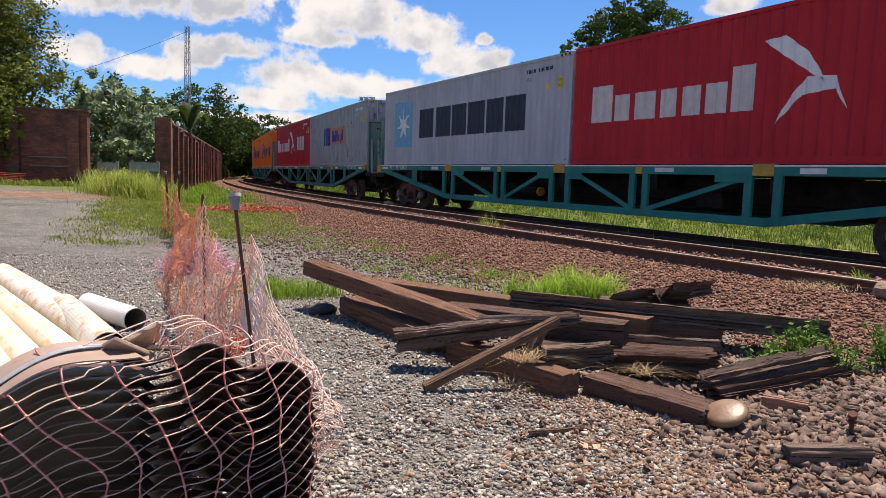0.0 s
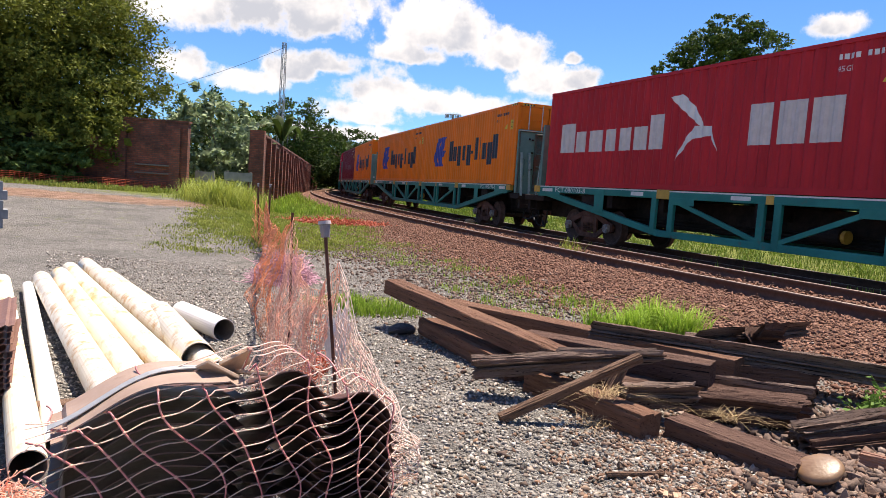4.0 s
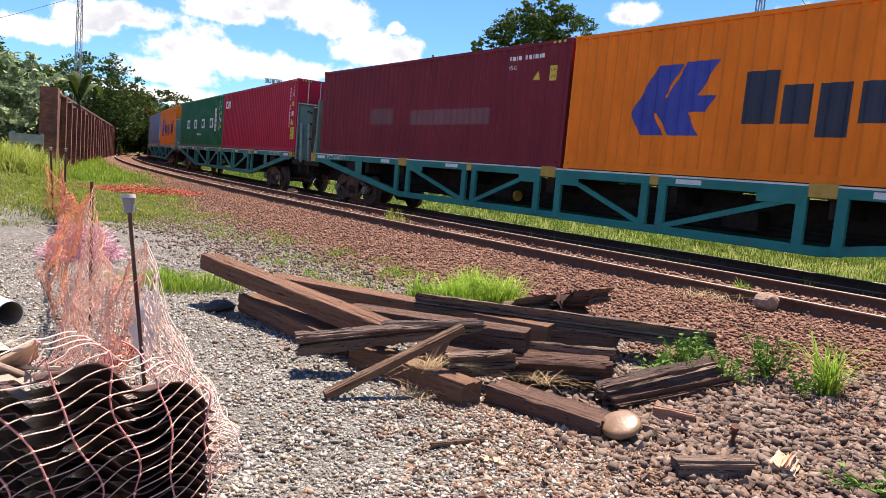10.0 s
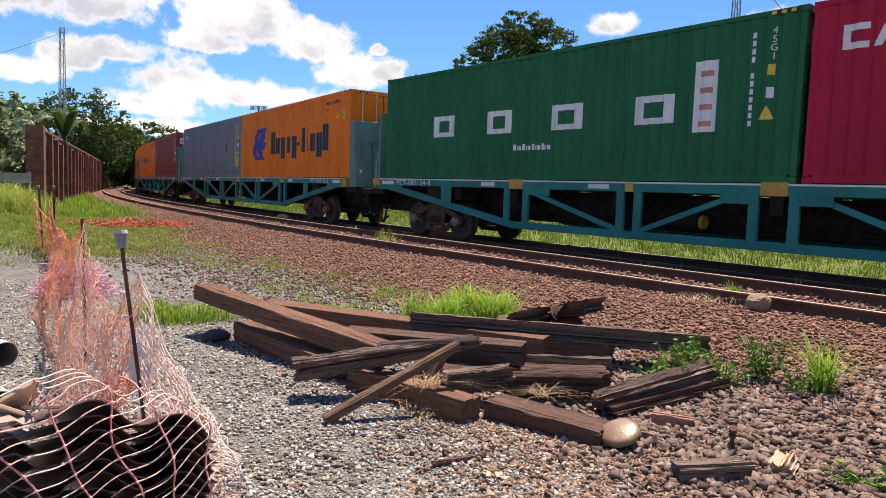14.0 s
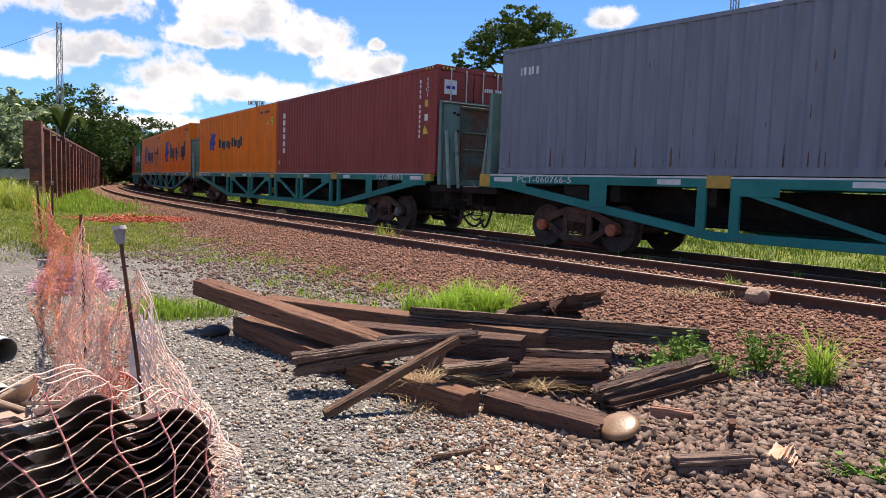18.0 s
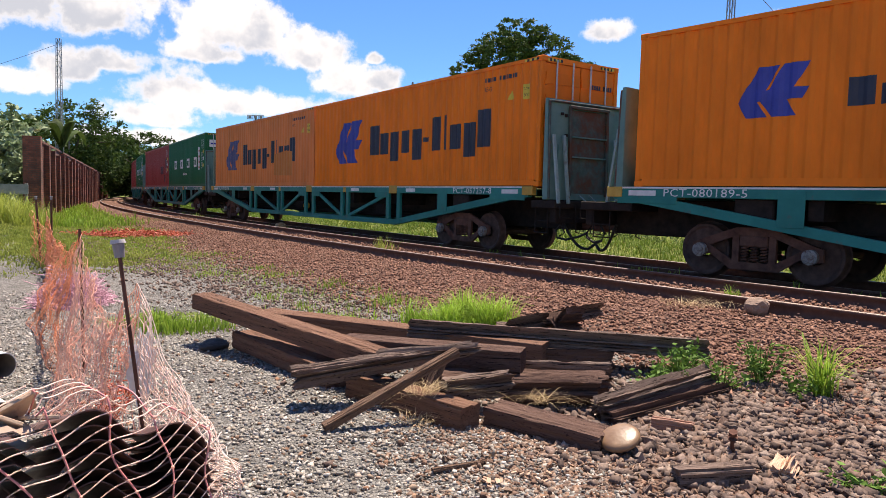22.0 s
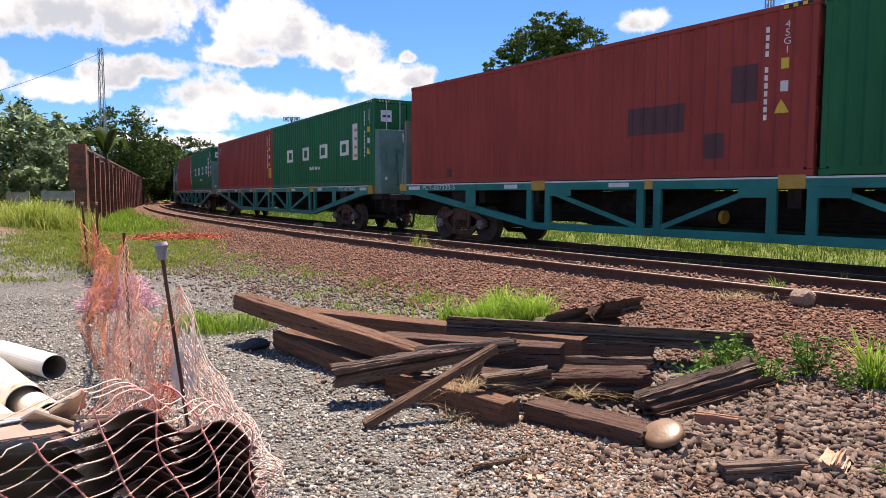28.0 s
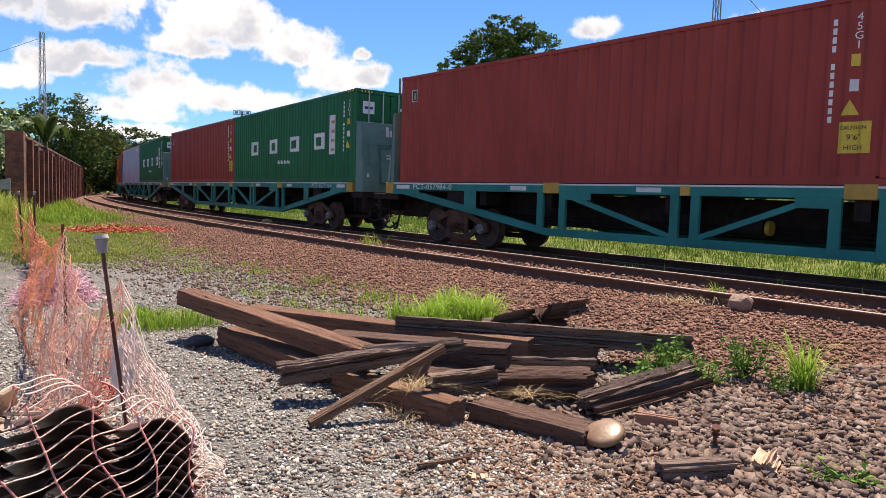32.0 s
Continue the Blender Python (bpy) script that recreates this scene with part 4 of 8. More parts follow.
def end_panel(w, sx, kind):
    """The bulkhead over a wagon's end: a plain box with a small double door, or a frame with a recessed door and struts."""
    x0 = 12.66 if sx > 0 else 12.02
    if kind == "box":
        bm = bmesh.new()
        o = [(x0, 1.30), (x0 + .50, 1.30), (x0 + .50, 1.75), (x0 + .30, 3.42), (x0, 3.46)]
        slab(bm, [(sx * x, z) for x, z in o], -1.22, 1.22)
        p = part("end_bulkhead", bm, M_TEAL_OLD, w, "faded teal end bulkhead, weathered and dusty")
        lean = math.degrees(math.atan2(.20, 1.67))
        m = pose(sx * (x0 + .50), 0, 1.75, 0, -sx * lean, 0)

        def plate(name, y0, y1, z0, z1, d, mat, label=""):
            return part(name, boxed(0, sx * d, y0, y1, z0, z1, .008, m), mat, p, label)

        part("door_frame", boxed(0, sx * .03, -.66, .66, -.20, 1.02, .01, m), M_TEAL_DARK, p)
        plate("locker_door", -.58, -.01, -.16, .86, .05, M_TEAL_OLD)
        plate("locker_door", .01, .58, -.16, .86, .05, M_TEAL_OLD)
        for y in (-.07, .07):
            part("door_handle", tube(bmesh.new(), [m @ Vector((sx * a, y, b)) for a, b in ((.05, .18), (.09, .19), (.09, .34), (.05, .35))], .012), M_UNDER, p)
        part("grab_rail", tube(bmesh.new(), [m @ Vector((sx * a, -1.02, b)) for a, b in ((.0, .35), (.07, .36), (.07, .98), (.0, 1.0))], .013), M_TEAL_DARK, p)
        bm = bmesh.new()
        for k, (yy, ww, h) in enumerate(((-.36, .10, .30), (-.23, .09, .2), (-.11, .12, .2), (.04, .12, .30), (.19, .13, .2))):
            box(bm, 0, sx * .004, sx * yy, sx * (yy + ww), 1.28, 1.28 + h, 0, m)
        part("brand_bars", bm, M_WHITE, p, "white bars of a brand name")
        for k in range(9):
            part("writing_bar", boxed(0, sx * .003, sx * (-.05 + k * .09), sx * (.01 + k * .09), 1.62, 1.68, 0, m), M_WHITE, p)
        for k in range(11):
            part("writing_bar", boxed(sx * .051, sx * .054, sx * (-.40 + k * .075), sx * (-.35 + k * .075), .66, .71, 0, m), M_WHITE, p)
            part("writing_bar", boxed(sx * .051, sx * .054, sx * (-.40 + k * .075), sx * (-.35 + k * .075), .56, .61, 0, m), M_WHITE, p)
        for y in (-1.05, 1.0):
            part("writing_bar", boxed(0, sx * .003, y - .03, y + .05, 0.0, .11, 0, m), M_WHITE, p)
    else:
        bm = bmesh.new()
        slab(bm, [(sx * x, z) for x, z in ((x0 + .10, 1.30), (x0 + .26, 1.30), (x0 + .19, 3.46), (x0 + .17, 3.52), (x0 + .10, 3.52))], -1.22, 1.22)
        p = part("end_bulkhead", bm, M_TEAL_OLD, w, "faded teal end bulkhead with a rusty recessed door")
        m = pose(sx * (x0 + .245), 0, 1.75, 0, -sx * 1.6, 0)
        for y0, y1 in ((-.62, -.55), (.55, .62)):
            part("door_frame", boxed(0, sx * .075, y0, y1, -.36, 1.58, .01, m), M_TEAL_RUST, p)
        part("door_frame", boxed(0, sx * .09, -.62, .62, 1.58, 1.65, .01, m), M_TEAL_RUST, p)
        for z0, z1 in ((-.30, .50), (.52, .95), (.97, 1.56)):
            part("door_panel", boxed(0, sx * .015, -.54, .54, z0, z1, .006, m), M_TEAL_RUST, p, "rust-stained teal door panel")
        for z in (.51, .96):
            part("door_rib", boxed(0, sx * .07, -.54, .54, z - .014, z + .014, 0, m), M_TEAL_OLD, p)
        part("rim", boxed(0, sx * .05, -1.21, -1.17, -.42, 1.72, .008, m), M_TEAL_RUST, p)
        part("rim", boxed(0, sx * .05, 1.17, 1.21, -.42, 1.72, .008, m), M_TEAL_RUST, p)
        part("rim", boxed(0, sx * .05, -1.17, 1.17, 1.69, 1.73, .008, m), M_TEAL_RUST, p)
        for y, z in ((-.70, 1.42), (-.70, .98), (-.70, .40), (-.82, 1.45)):
            part("hinge", boxed(0, sx * .05, y - .035, y + .035, z - .03, z + .03, .008, m), M_UNDER, p)
        for y in (-1.12, -.82, .82, 1.12):
            bm = bmesh.new()
            bar(bm, (sx * (x0 + .52), y, 1.22), (sx * (x0 + .30), y, 2.72), .07, .05)
            part("strut", bm, M_STRUT, p)
        for y in (-.30, .02):
            bm = bmesh.new()
            bar(bm, (sx * (x0 + .30), y, 1.42), (sx * (x0 + .46), y + .26, 1.16), .03, .02)
            part("brace", bm, M_STRUT, p)
        part("grab_rail", tube(bmesh.new(), [(sx * (x0 + a), -1.0, b) for a, b in ((.22, 1.9), (.32, 1.92), (.32, 2.5), (.22, 2.52))], .013), M_TEAL_DARK, p)
    return p


def wagon(number, front, rear, cap):
    """An eighty-foot container wagon with deep trussed sides."""
    w = new("container_wagon")
    w.empty_display_size = 0.2
    z1, z0 = DECK, DECK - 1.14
    for sy in (-1, 1):
        ya, yb = sorted((sy * 1.235, sy * 1.10))
        part("side_sill", boxed(-12.45, 12.45, ya, yb, z1 - .20, z1 - .005, .008), M_TEAL, w)
        part("deck_edge", boxed(-12.45, 12.45, sy * 1.238, sy * 1.20, z1 - .034, z1 - .001), M_WHITE, w, "worn pale edge of the deck")
        part("bottom_chord", boxed(-6.3, 6.3, ya, yb, z0, z0 + .16, .008), M_TEAL, w)
        for sx in (-1, 1):
            bm = bmesh.new()
            slab(bm, [(sx * 6.3, z0), (sx * 6.3, z0 + .16), (sx * 11.3, z1 - .20), (sx * 12.3, z1 - .20), (sx * 12.3, z1 - .24), (sx * 11.4, z1 - .36)], ya, yb)
            part("sloping_chord", bm, M_TEAL, w)
            part("chord_cover", boxed(sx * 10.9, sx * 12.2, sy * 1.236, sy * 1.246, z1 - .32, z1 - .19, .004), M_TEAL, w)
            part("gusset_plate", boxed(sx * 8.62, sx * 9.06, sy * 1.236, sy * 1.25, z1 - .66, z1 - .06, .004), M_TEAL, w)
            part("gusset", boxed(sx * .40, sx * .97, sy * 1.236, sy * 1.248, z1 - .36, z1 - .17, .004), M_TEAL, w)
            bm = bmesh.new()
            bar(bm, (sx * .85, sy * 1.20, z1 - .28), (sx * 2.68, sy * 1.20, z0 + .17), .06, .10)
            part("diagonal", bm, M_TEAL, w)
            bm = bmesh.new()
            bar(bm, (sx * 5.80, sy * 1.20, z1 - .24), (sx * 3.25, sy * 1.20, z0 + .17), .06, .10)
            part("diagonal", bm, M_TEAL, w)
            part("gusset", boxed(sx * 5.1, sx * 5.88, sy * 1.236, sy * 1.248, z1 - .34, z1 - .17, .004), M_TEAL, w)
            for x in (.35, 2.74, 3.16, 5.88, 6.52):
                part("post", boxed(sx * (x - .09), sx * (x + .09), sy * 1.243, sy * 1.15, z0 - .0 + .03, z1 - .16, .012), M_TEAL, w)
            part("reflector", boxed(sx * 3.45, sx * 4.0, sy * 1.236, sy * 1.24, z1 - .15, z1 - .06), M_WHITE, w)
            part("reflector", boxed(sx * 6.95, sx * 7.45, sy * 1.236, sy * 1.24, z1 - .16, z1 - .06), M_WHITE, w)
            part("reflector", boxed(sx * 11.35, sx * 11.95, sy * 1.236, sy * 1.24, z1 - .17, z1 - .07), M_WHITE, w)
            part("container_lock", boxed(sx * 5.97, sx * 6.43, sy * 1.25, sy * 1.12, z1 - .21, z1 + .02, .01), M_YELLOW, w, "mustard yellow container lock")
            part("container_lock", boxed(sx * 12.10, sx * 12.46, sy * 1.255, sy * 1.12, z1 - .30 if front == "box" else z1 - .2, z1 + .0, .01), M_YELLOW, w)
        part("container_lock", boxed(-.235, .235, sy * 1.252, sy * 1.12, z1 - .21, z1 + .03, .01), M_YELLOW, w)
        part("small_lock", boxed(2.85, 3.05, sy * 1.24, sy * 1.15, z1 - .2, z1 - .02), M_YELLOW, w)
        part("small_lock", boxed(-3.05, -2.85, sy * 1.24, sy * 1.15, z1 - .2, z1 - .02), M_YELLOW, w)
    part("centre_sill", boxed(-12.9, 12.9, -.28, .28, .62, 1.35, .02), M_UNDER, w)
    for x in (-8.5, -6.4, -3.3, 0.0, 3.3, 6.4, 8.5):
        part("cross_beam", boxed(x - .12, x + .12, -1.12, 1.12, 1.05, 1.42), M_UNDER, w)
    for x in (-9.5, 9.55):
        part("bolster_beam", boxed(x - .35, x + .35, -1.15, 1.15, .95, 1.40, .03), M_UNDER, w)
    part("air_tank", rod(bmesh.new(), (1.2, .55, .95), (2.3, .55, .95), .22, 16), M_UNDER, w)
    part("brake_cylinder", rod(bmesh.new(), (-2.4, -.62, .85), (-1.7, -.62, .85), .17, 14), M_UNDER, w)
    bm = bmesh.new()
    rod(bm, (-1.68, -.62, .85), (-1.60, -.62, .85), .13, 14)
    part("brake_cap", bm, M_YELLOW, w)
    part("valve_box", boxed(4.2, 4.9, -.75, -.35, .70, 1.05, .02), M_UNDER, w)
    bm = bmesh.new()
    for k, n in enumerate((5.2, 5.28, 5.36)):
        rod(bm, (-9, -.5 + .06 * k, n - 4.5), (9, -.5 + .06 * k, n - 4.5), .018, 6)
    part("pipe_run", bm, M_UNDER, w)
    for sx in (-1, 1):
        end_panel(w, sx, front if sx > 0 else rear)
        part("end_platform", boxed(sx * (12.36 if sx > 0 else 11.9), sx * 13.15, -1.2, 1.2, 1.10, 1.28, .02), M_UNDER, w)
        part("headstock", boxed(sx * 12.9, sx * 13.08, -1.1, 1.1, .78, 1.12, .02), M_UNDER, w)
        for sy in (-1, 1):
            bm = bmesh.new()
            y = sy * 1.12
            for dx in (12.45, 12.85):
                tube(bm, [(sx * dx, y, 1.15), (sx * dx, y, .55)], .014)
            for z in (.56, .82):
                tube(bm, [(sx * 12.45, y, z), (sx * 12.85, y, z)], .014)
            part("step", bm, M_UNDER, w)
        bm = bmesh.new()
        tube(bm, [(sx * 13.1, -1.1, 1.20), (sx * 13.22, -1.1, 1.12), (sx * 13.22, -1.1, .92), (sx * 13.22, -.5, .88), (sx * 13.22, .5, .88), (sx * 13.22, 1.1, .92), (sx * 13.22, 1.1, 1.12), (sx * 13.1, 1.1, 1.20)], .016)
        tube(bm, [(sx * 13.06, -.62, 1.15), (sx * 13.25, -.66, 1.18), (sx * 13.28, -.66, .60), (sx * 13.12, -.4, .56)], .014)
        part("uncoupling_lever", bm, M_UNDER, w)
        bm = boxed(sx * 12.9, sx * 13.36, -.12, .12, .66, .92, .03)
        box(bm, sx * 13.30, sx * 13.56, -.20, .17, .62, .96, .05)
        part("coupler", bm, M_BOGIE, w)
        bm = bmesh.new()
        pts = [(sx * (12.72 + .81 * k / 11), -.52 + .03 * k, .80 - .58 * math.sin(math.pi * .5 * min(1, k / 7)) + (.06 * (k - 8) if k > 8 else 0)) for k in range(12)]
        tube(bm, pts, .032, 8)
        part("brake_hose", bm, M_RUBBER, w)
        part("brake_hose", tube(bmesh.new(), [(sx * 12.95, -.75, .78), (sx * 12.80, -.80, .62), (sx * 12.86, -.82, .46), (sx * 13.10, -.78, .42), (sx * 13.36, -.66, .50), (sx * 13.5, -.5, .60)], .026, 8), M_RUBBER, w)
        part("air_cock", tube(bmesh.new(), [(sx * 13.04, -.9, .80), (sx * 13.2, -.92, .58), (sx * 13.06, -.94, .5)], .018), M_UNDER, w)
        part("air_cock", tube(bmesh.new(), [(sx * 13.04, .8, .80), (sx * 13.15, .82, .52), (sx * 13.02, .84, .46)], .018), M_UNDER, w)
    # running number near both ends of the yard side, reading along the sill
    for x in (9.32, -11.2):
        bm = lettering(number, .205, x, z1 - .178, 1.05, 1.28)
        for v in bm.verts:
            v.co.y = -1.2385
        for f in bm.faces:
            f.normal_update()
            if f.normal.y > 0:
                f.normal_flip()
        part("running_number", bm, M_INK_WHITE, w, "white running number")
    sets = bogie_parts(w, 9.55, cap) + bogie_parts(w, -9.50, cap)
    tagged(w, "teal steel container wagon with trussed sides, carrying two containers", "wagon", "wagons of the train")
    return w, sets


TRAIN = (  # running number, front end, rear end, bearing caps, front container, rear container
    ("PCT-057188-2", "box", "frame", M_CAP, ("red", "swan"), ("grey", "star")),
    ("PCT-080103-8", "frame", "frame", M_CAP, ("old grey", "twin"), ("red", "swan")),
    ("PCT-080194-1", "frame", "frame", M_CAP, ("orange", "arrow"), ("orange", "arrow")),
    ("PCT-060715-1", "box", "frame", M_CAP, ("orange", "arrow"), ("maroon", "maroon")),
    ("PCT-080134-8", "frame", "frame", M_CAP, ("crimson", "slash"), ("green", "ring")),
    ("PCT-060766-5", "box", "frame", M_CAP_RED, ("orange", "arrow"), ("slate", "slate")),
    ("PCT-080189-5", "frame", "frame", M_CAP, ("brown", "column"), ("orange", "arrow small")),
    ("PCT-057257-8", "frame", "frame", M_CAP, ("orange", "arrow"), ("old orange", "arrow old")),
    ("PCT-057320-5", "frame", "frame", M_CAP, ("green", "ring"), ("oxide", "brown")),
    ("PCT-057984-0", "box", "frame", M_CAP, ("green", "ring"), ("oxide", "caution")),
    ("PCT-057714-4", "box", "frame", M_CAP, ("green", "ring"), ("oxide", "caution")),
    ("PCT-057402-1", "box", "frame", M_CAP, ("green", "ring"), ("grey", "plain")),
    ("PCT-057318-8", "frame", "frame", M_CAP, ("brown", "plain"), ("orange", "arrow")),
)
WAGON_PITCH = 27.058
SLACK = {3: -0.10, 4: 0.15}  # metres by which the couplers let single wagons run off the even pitch
LOAD_X = 0.38  # the containers sit this far ahead of the wagon's middle
WAGONS = []
for number, front, rear, cap, fc, rc in TRAIN:
    w, sets = wagon(number, front, rear, cap)
    WAGONS.append((w, sets, container(*fc), container(*rc)))


# ---- walls, far buildings and poles ----
def brick_material(name, a, b, mortar, scale=1.0):
    m = bpy.data.materials.new(name)
    m.use_nodes = True
    nd, lk = m.node_tree.nodes, m.node_tree.links
    bsdf = nd["Principled BSDF"]
    tc = nd.new("ShaderNodeTexCoord")
    sepx = nd.new("ShaderNodeSeparateXYZ")
    lk.new(tc.outputs["Object"], sepx.inputs[0])
    add = nd.new("ShaderNodeMath")
    add.operation = "ADD"
    lk.new(sepx.outputs[0], add.inputs[0])
    lk.new(sepx.outputs[1], add.inputs[1])
    cb = nd.new("ShaderNodeCombineXYZ")
    lk.new(add.outputs[0], cb.inputs[0])
    lk.new(sepx.outputs[2], cb.inputs[1])
    br = nd.new("ShaderNodeTexBrick")
    br.inputs["Color1"].default_value, br.inputs["Color2"].default_value, br.inputs["Mortar"].default_value = (*a, 1), (*b, 1), (*mortar, 1)
    br.inputs["Scale"].default_value = scale
    br.inputs["Brick Width"].default_value, br.inputs["Row Height"].default_value, br.inputs["Mortar Size"].default_value = 0.25, 0.085, 0.012
    lk.new(cb.outputs[0], br.inputs["Vector"])
    ns = nd.new("ShaderNodeTexNoise")
    ns.inputs["Scale"].default_value, ns.inputs["Detail"].default_value, ns.inputs["Roughness"].default_value = 0.9, 9, 0.72
    lk.new(tc.outputs["Object"], ns.inputs["Vector"])
    mr = nd.new("ShaderNodeMapRange")
    mr.inputs["From Min"].default_value, mr.inputs["From Max"].default_value = 0.45, 0.68
    lk.new(ns.outputs["Fac"], mr.inputs["Value"])
    mx = nd.new("ShaderNodeMix")
    mx.data_type = "RGBA"
    lk.new(mr.outputs[0], mx.inputs[0])
    lk.new(br.outputs["Color"], mx.inputs[6])
    mx.inputs[7].default_value = (0.05, 0.03, 0.024, 1)
    lk.new(mx.outputs[2], bsdf.inputs["Base Color"])
    bsdf.inputs["Roughness"].default_value = 0.9
    bp = nd.new("ShaderNodeBump")
    bp.inputs["Strength"].default_value, bp.inputs["Distance"].default_value = 0.6, 0.02
    lk.new(br.outputs["Fac"], bp.inputs["Height"])
    bp.invert = True
    lk.new(bp.outputs[0], bsdf.inputs["Normal"])
    return m


M_BRICK = brick_material("old red brick", (0.34, 0.105, 0.06), (0.20, 0.062, 0.04), (0.13, 0.085, 0.065))
M_CONCRETE = surface("stained concrete", (0.17, 0.14, 0.115), (0.26, 0.215, 0.175), 0.7, 0.9, 0.25, stain=(0.09, 0.07, 0.055), stain_scale=0.6, stain_amount=0.5)
M_BLOCK = surface("grey concrete block", (0.20, 0.215, 0.225), (0.29, 0.30, 0.31), 9, 0.9, 0.35, vary=0.10)
M_STEEL = surface("grey mast steel", (0.20, 0.21, 0.22), (0.32, 0.33, 0.34), 5, 0.6, 0.05, metal=0.4)
M_POLE = surface("weathered pole", (0.13, 0.12, 0.11), (0.22, 0.205, 0.19), 5, 0.8, 0.1)


def gz(x, y):
    return float(ground_z(x, y))


def prism(bm, a, b, thick, z0, z1):
    """Adds an upright wall piece from a to b, thick across."""
    a, b = Vector((*a, 0)), Vector((*b, 0))
    d = (b - a).normalized()
    n = Vector((-d.y, d.x, 0)) * thick / 2
    lo = [bm.verts.new((p.x, p.y, z0)) for p in (a - n, b - n, b + n, a + n)]
    hi = [bm.verts.new((p.x, p.y, z)) for p, z in zip((a - n, b - n, b + n, a + n), (z1 if isinstance(z1, tuple) else (z1, z1))[0:1] + (z1 if isinstance(z1, tuple) else (z1, z1))[1:2] * 2 + (z1 if isinstance(z1, tuple) else (z1, z1))[0:1])]
    fs = [bm.faces.new(lo[::-1]), bm.faces.new(hi)]
    for i in range(4):
        fs.append(bm.faces.new((lo[i], lo[(i + 1) % 4], hi[(i + 1) % 4], hi[i])))
    bmesh.ops.recalc_face_normals(bm, faces=fs)
    return bm


def lineside_wall():
    """The long brick wall beside the line, with pilasters and a coping."""
    a, b = Vector((-14.05, 34.0)), Vector((-39.0, 121.0))
    d = (b - a).normalized()
    n = Vector((d.y, -d.x))
    L = (b - a).length
    w = part("wall_lineside", prism(bmesh.new(), a, b, 0.28, 0.0, 3.55), M_BRICK)
    part("coping", prism(bmesh.new(), a, b, 0.36, 3.56, 3.68), M_BRICK, w)
    part("pier", prism(bmesh.new(), a - d * 0.62, a - d * .004, 0.7, 0.0, 3.72), M_BRICK, w)
    k, x = 0, 2.6
    while x < L:
        p = a + d * x + n * 0.265
        part("pilaster", prism(bmesh.new(), p, p + d * 0.42, 0.24, 0.0, 3.50 - 0.12 * (k % 3)), M_BRICK, w)
        x += 2.75
        k += 1
    return tagged(w, "long old red brick wall with pilasters along the line", "wall", kind="structure")


def yard_wall():
    """The broken brick wall at the back of the yard, under the trees."""
    w = part("wall_yard", prism(bmesh.new(), (-16.0, 30.7), (-18.9, 30.2), 0.35, 0.0, 3.62), M_BRICK)
    part("wall_run", prism(bmesh.new(), (-18.92, 30.2), (-33.0, 27.2), 0.30, 0.0, 2.75), M_BRICK, w)
    part("coping", prism(bmesh.new(), (-15.95, 30.71), (-18.95, 30.19), 0.45, 3.63, 3.72), M_BRICK, w)
    for x, y in ((-16.25, 30.42), (-18.6, 29.98)):
        part("pilaster", prism(bmesh.new(), (x, y), (x - .45, y - .08), 0.25, 0.0, 3.4), M_BRICK, w)
    for z in (1.25, 1.62):
        part("ledge", prism(bmesh.new(), (-16.7, 30.32), (-18.2, 30.06), 0.16, z, z + .06), M_CONCRETE, w)
    return tagged(w, "broken red brick wall at the back of the yard", "wall", kind="structure")


def bank_wall():
    """The concrete wall on the bank beyond the tracks."""
    w = None
    for k in range(26):
        s0 = -44 + 4.0 * k
        p, q = on_curve(s0, -19.0), on_curve(s0 + 3.96, -19.0)
        bm = prism(bmesh.new(), p, q, 0.16, 4.4, 6.35)
        if w is None:
            w = part("wall_bank", bm, M_CONCRETE)
        else:
            part("wall_panel", bm, M_CONCRETE, w)
        r = on_curve(s0, -18.9)
        r2 = on_curve(s0 + .22, -18.9)
        part("wall_post", prism(bmesh.new(), r, r2, 0.24, 4.4, 6.42), M_CONCRETE, w)
    for z in (6.46, 6.60):
        part("fence_wire", tube(bmesh.new(), [(*on_curve(-44 + 4 * k, -19.0), z + .015 * (k % 2)) for k in range(26)], .012, 4), M_STEEL, w)
    return tagged(w, "stained concrete panel wall on the bank with wire on top", "wall", kind="structure")


lineside_wall(), yard_wall(), bank_wall()


def lattice_mast(x, y, z0, height, wide, label):
    m = new("lattice_mast")
    m.location = (x, y, z0)
    h = wide / 2
    tops = [(sx * h * .55, sy * h * .55) for sx, sy in ((-1, -1), (1, -1), (1, 1), (-1, 1))]
    feet = [(sx * h, sy * h) for sx, sy in ((-1, -1), (1, -1), (1, 1), (-1, 1))]

    def at(i, u):
        return Vector((feet[i][0] * (1 - u) + tops[i][0] * u, feet[i][1] * (1 - u) + tops[i][1] * u, height * u))

    for i in range(4):
        part("leg", rod(bmesh.new(), at(i, 0), at(i, 1), .035, 5), M_STEEL, m)
    n = int(height / 1.1)
    for k in range(n):
        bm = bmesh.new()
        for i in range(4):
            j = (i + 1) % 4
            rod(bm, at(i, k / n), at(j, (k + 1) / n), .016, 4)
            rod(bm, at(i, (k + 1) / n), at(j, (k + 1) / n), .016, 4)
        part("bracing", bm, M_STEEL, m)
    return tagged(m, label, "mast", "masts")


lattice_mast(-27.9, 73.4, 0.4, 15.4, .62, "tall grey lattice mast beyond the brick wall")
lattice_mast(21.5, 38.9, 4.7, 11.0, .46, "grey lattice mast on the bank behind the train")


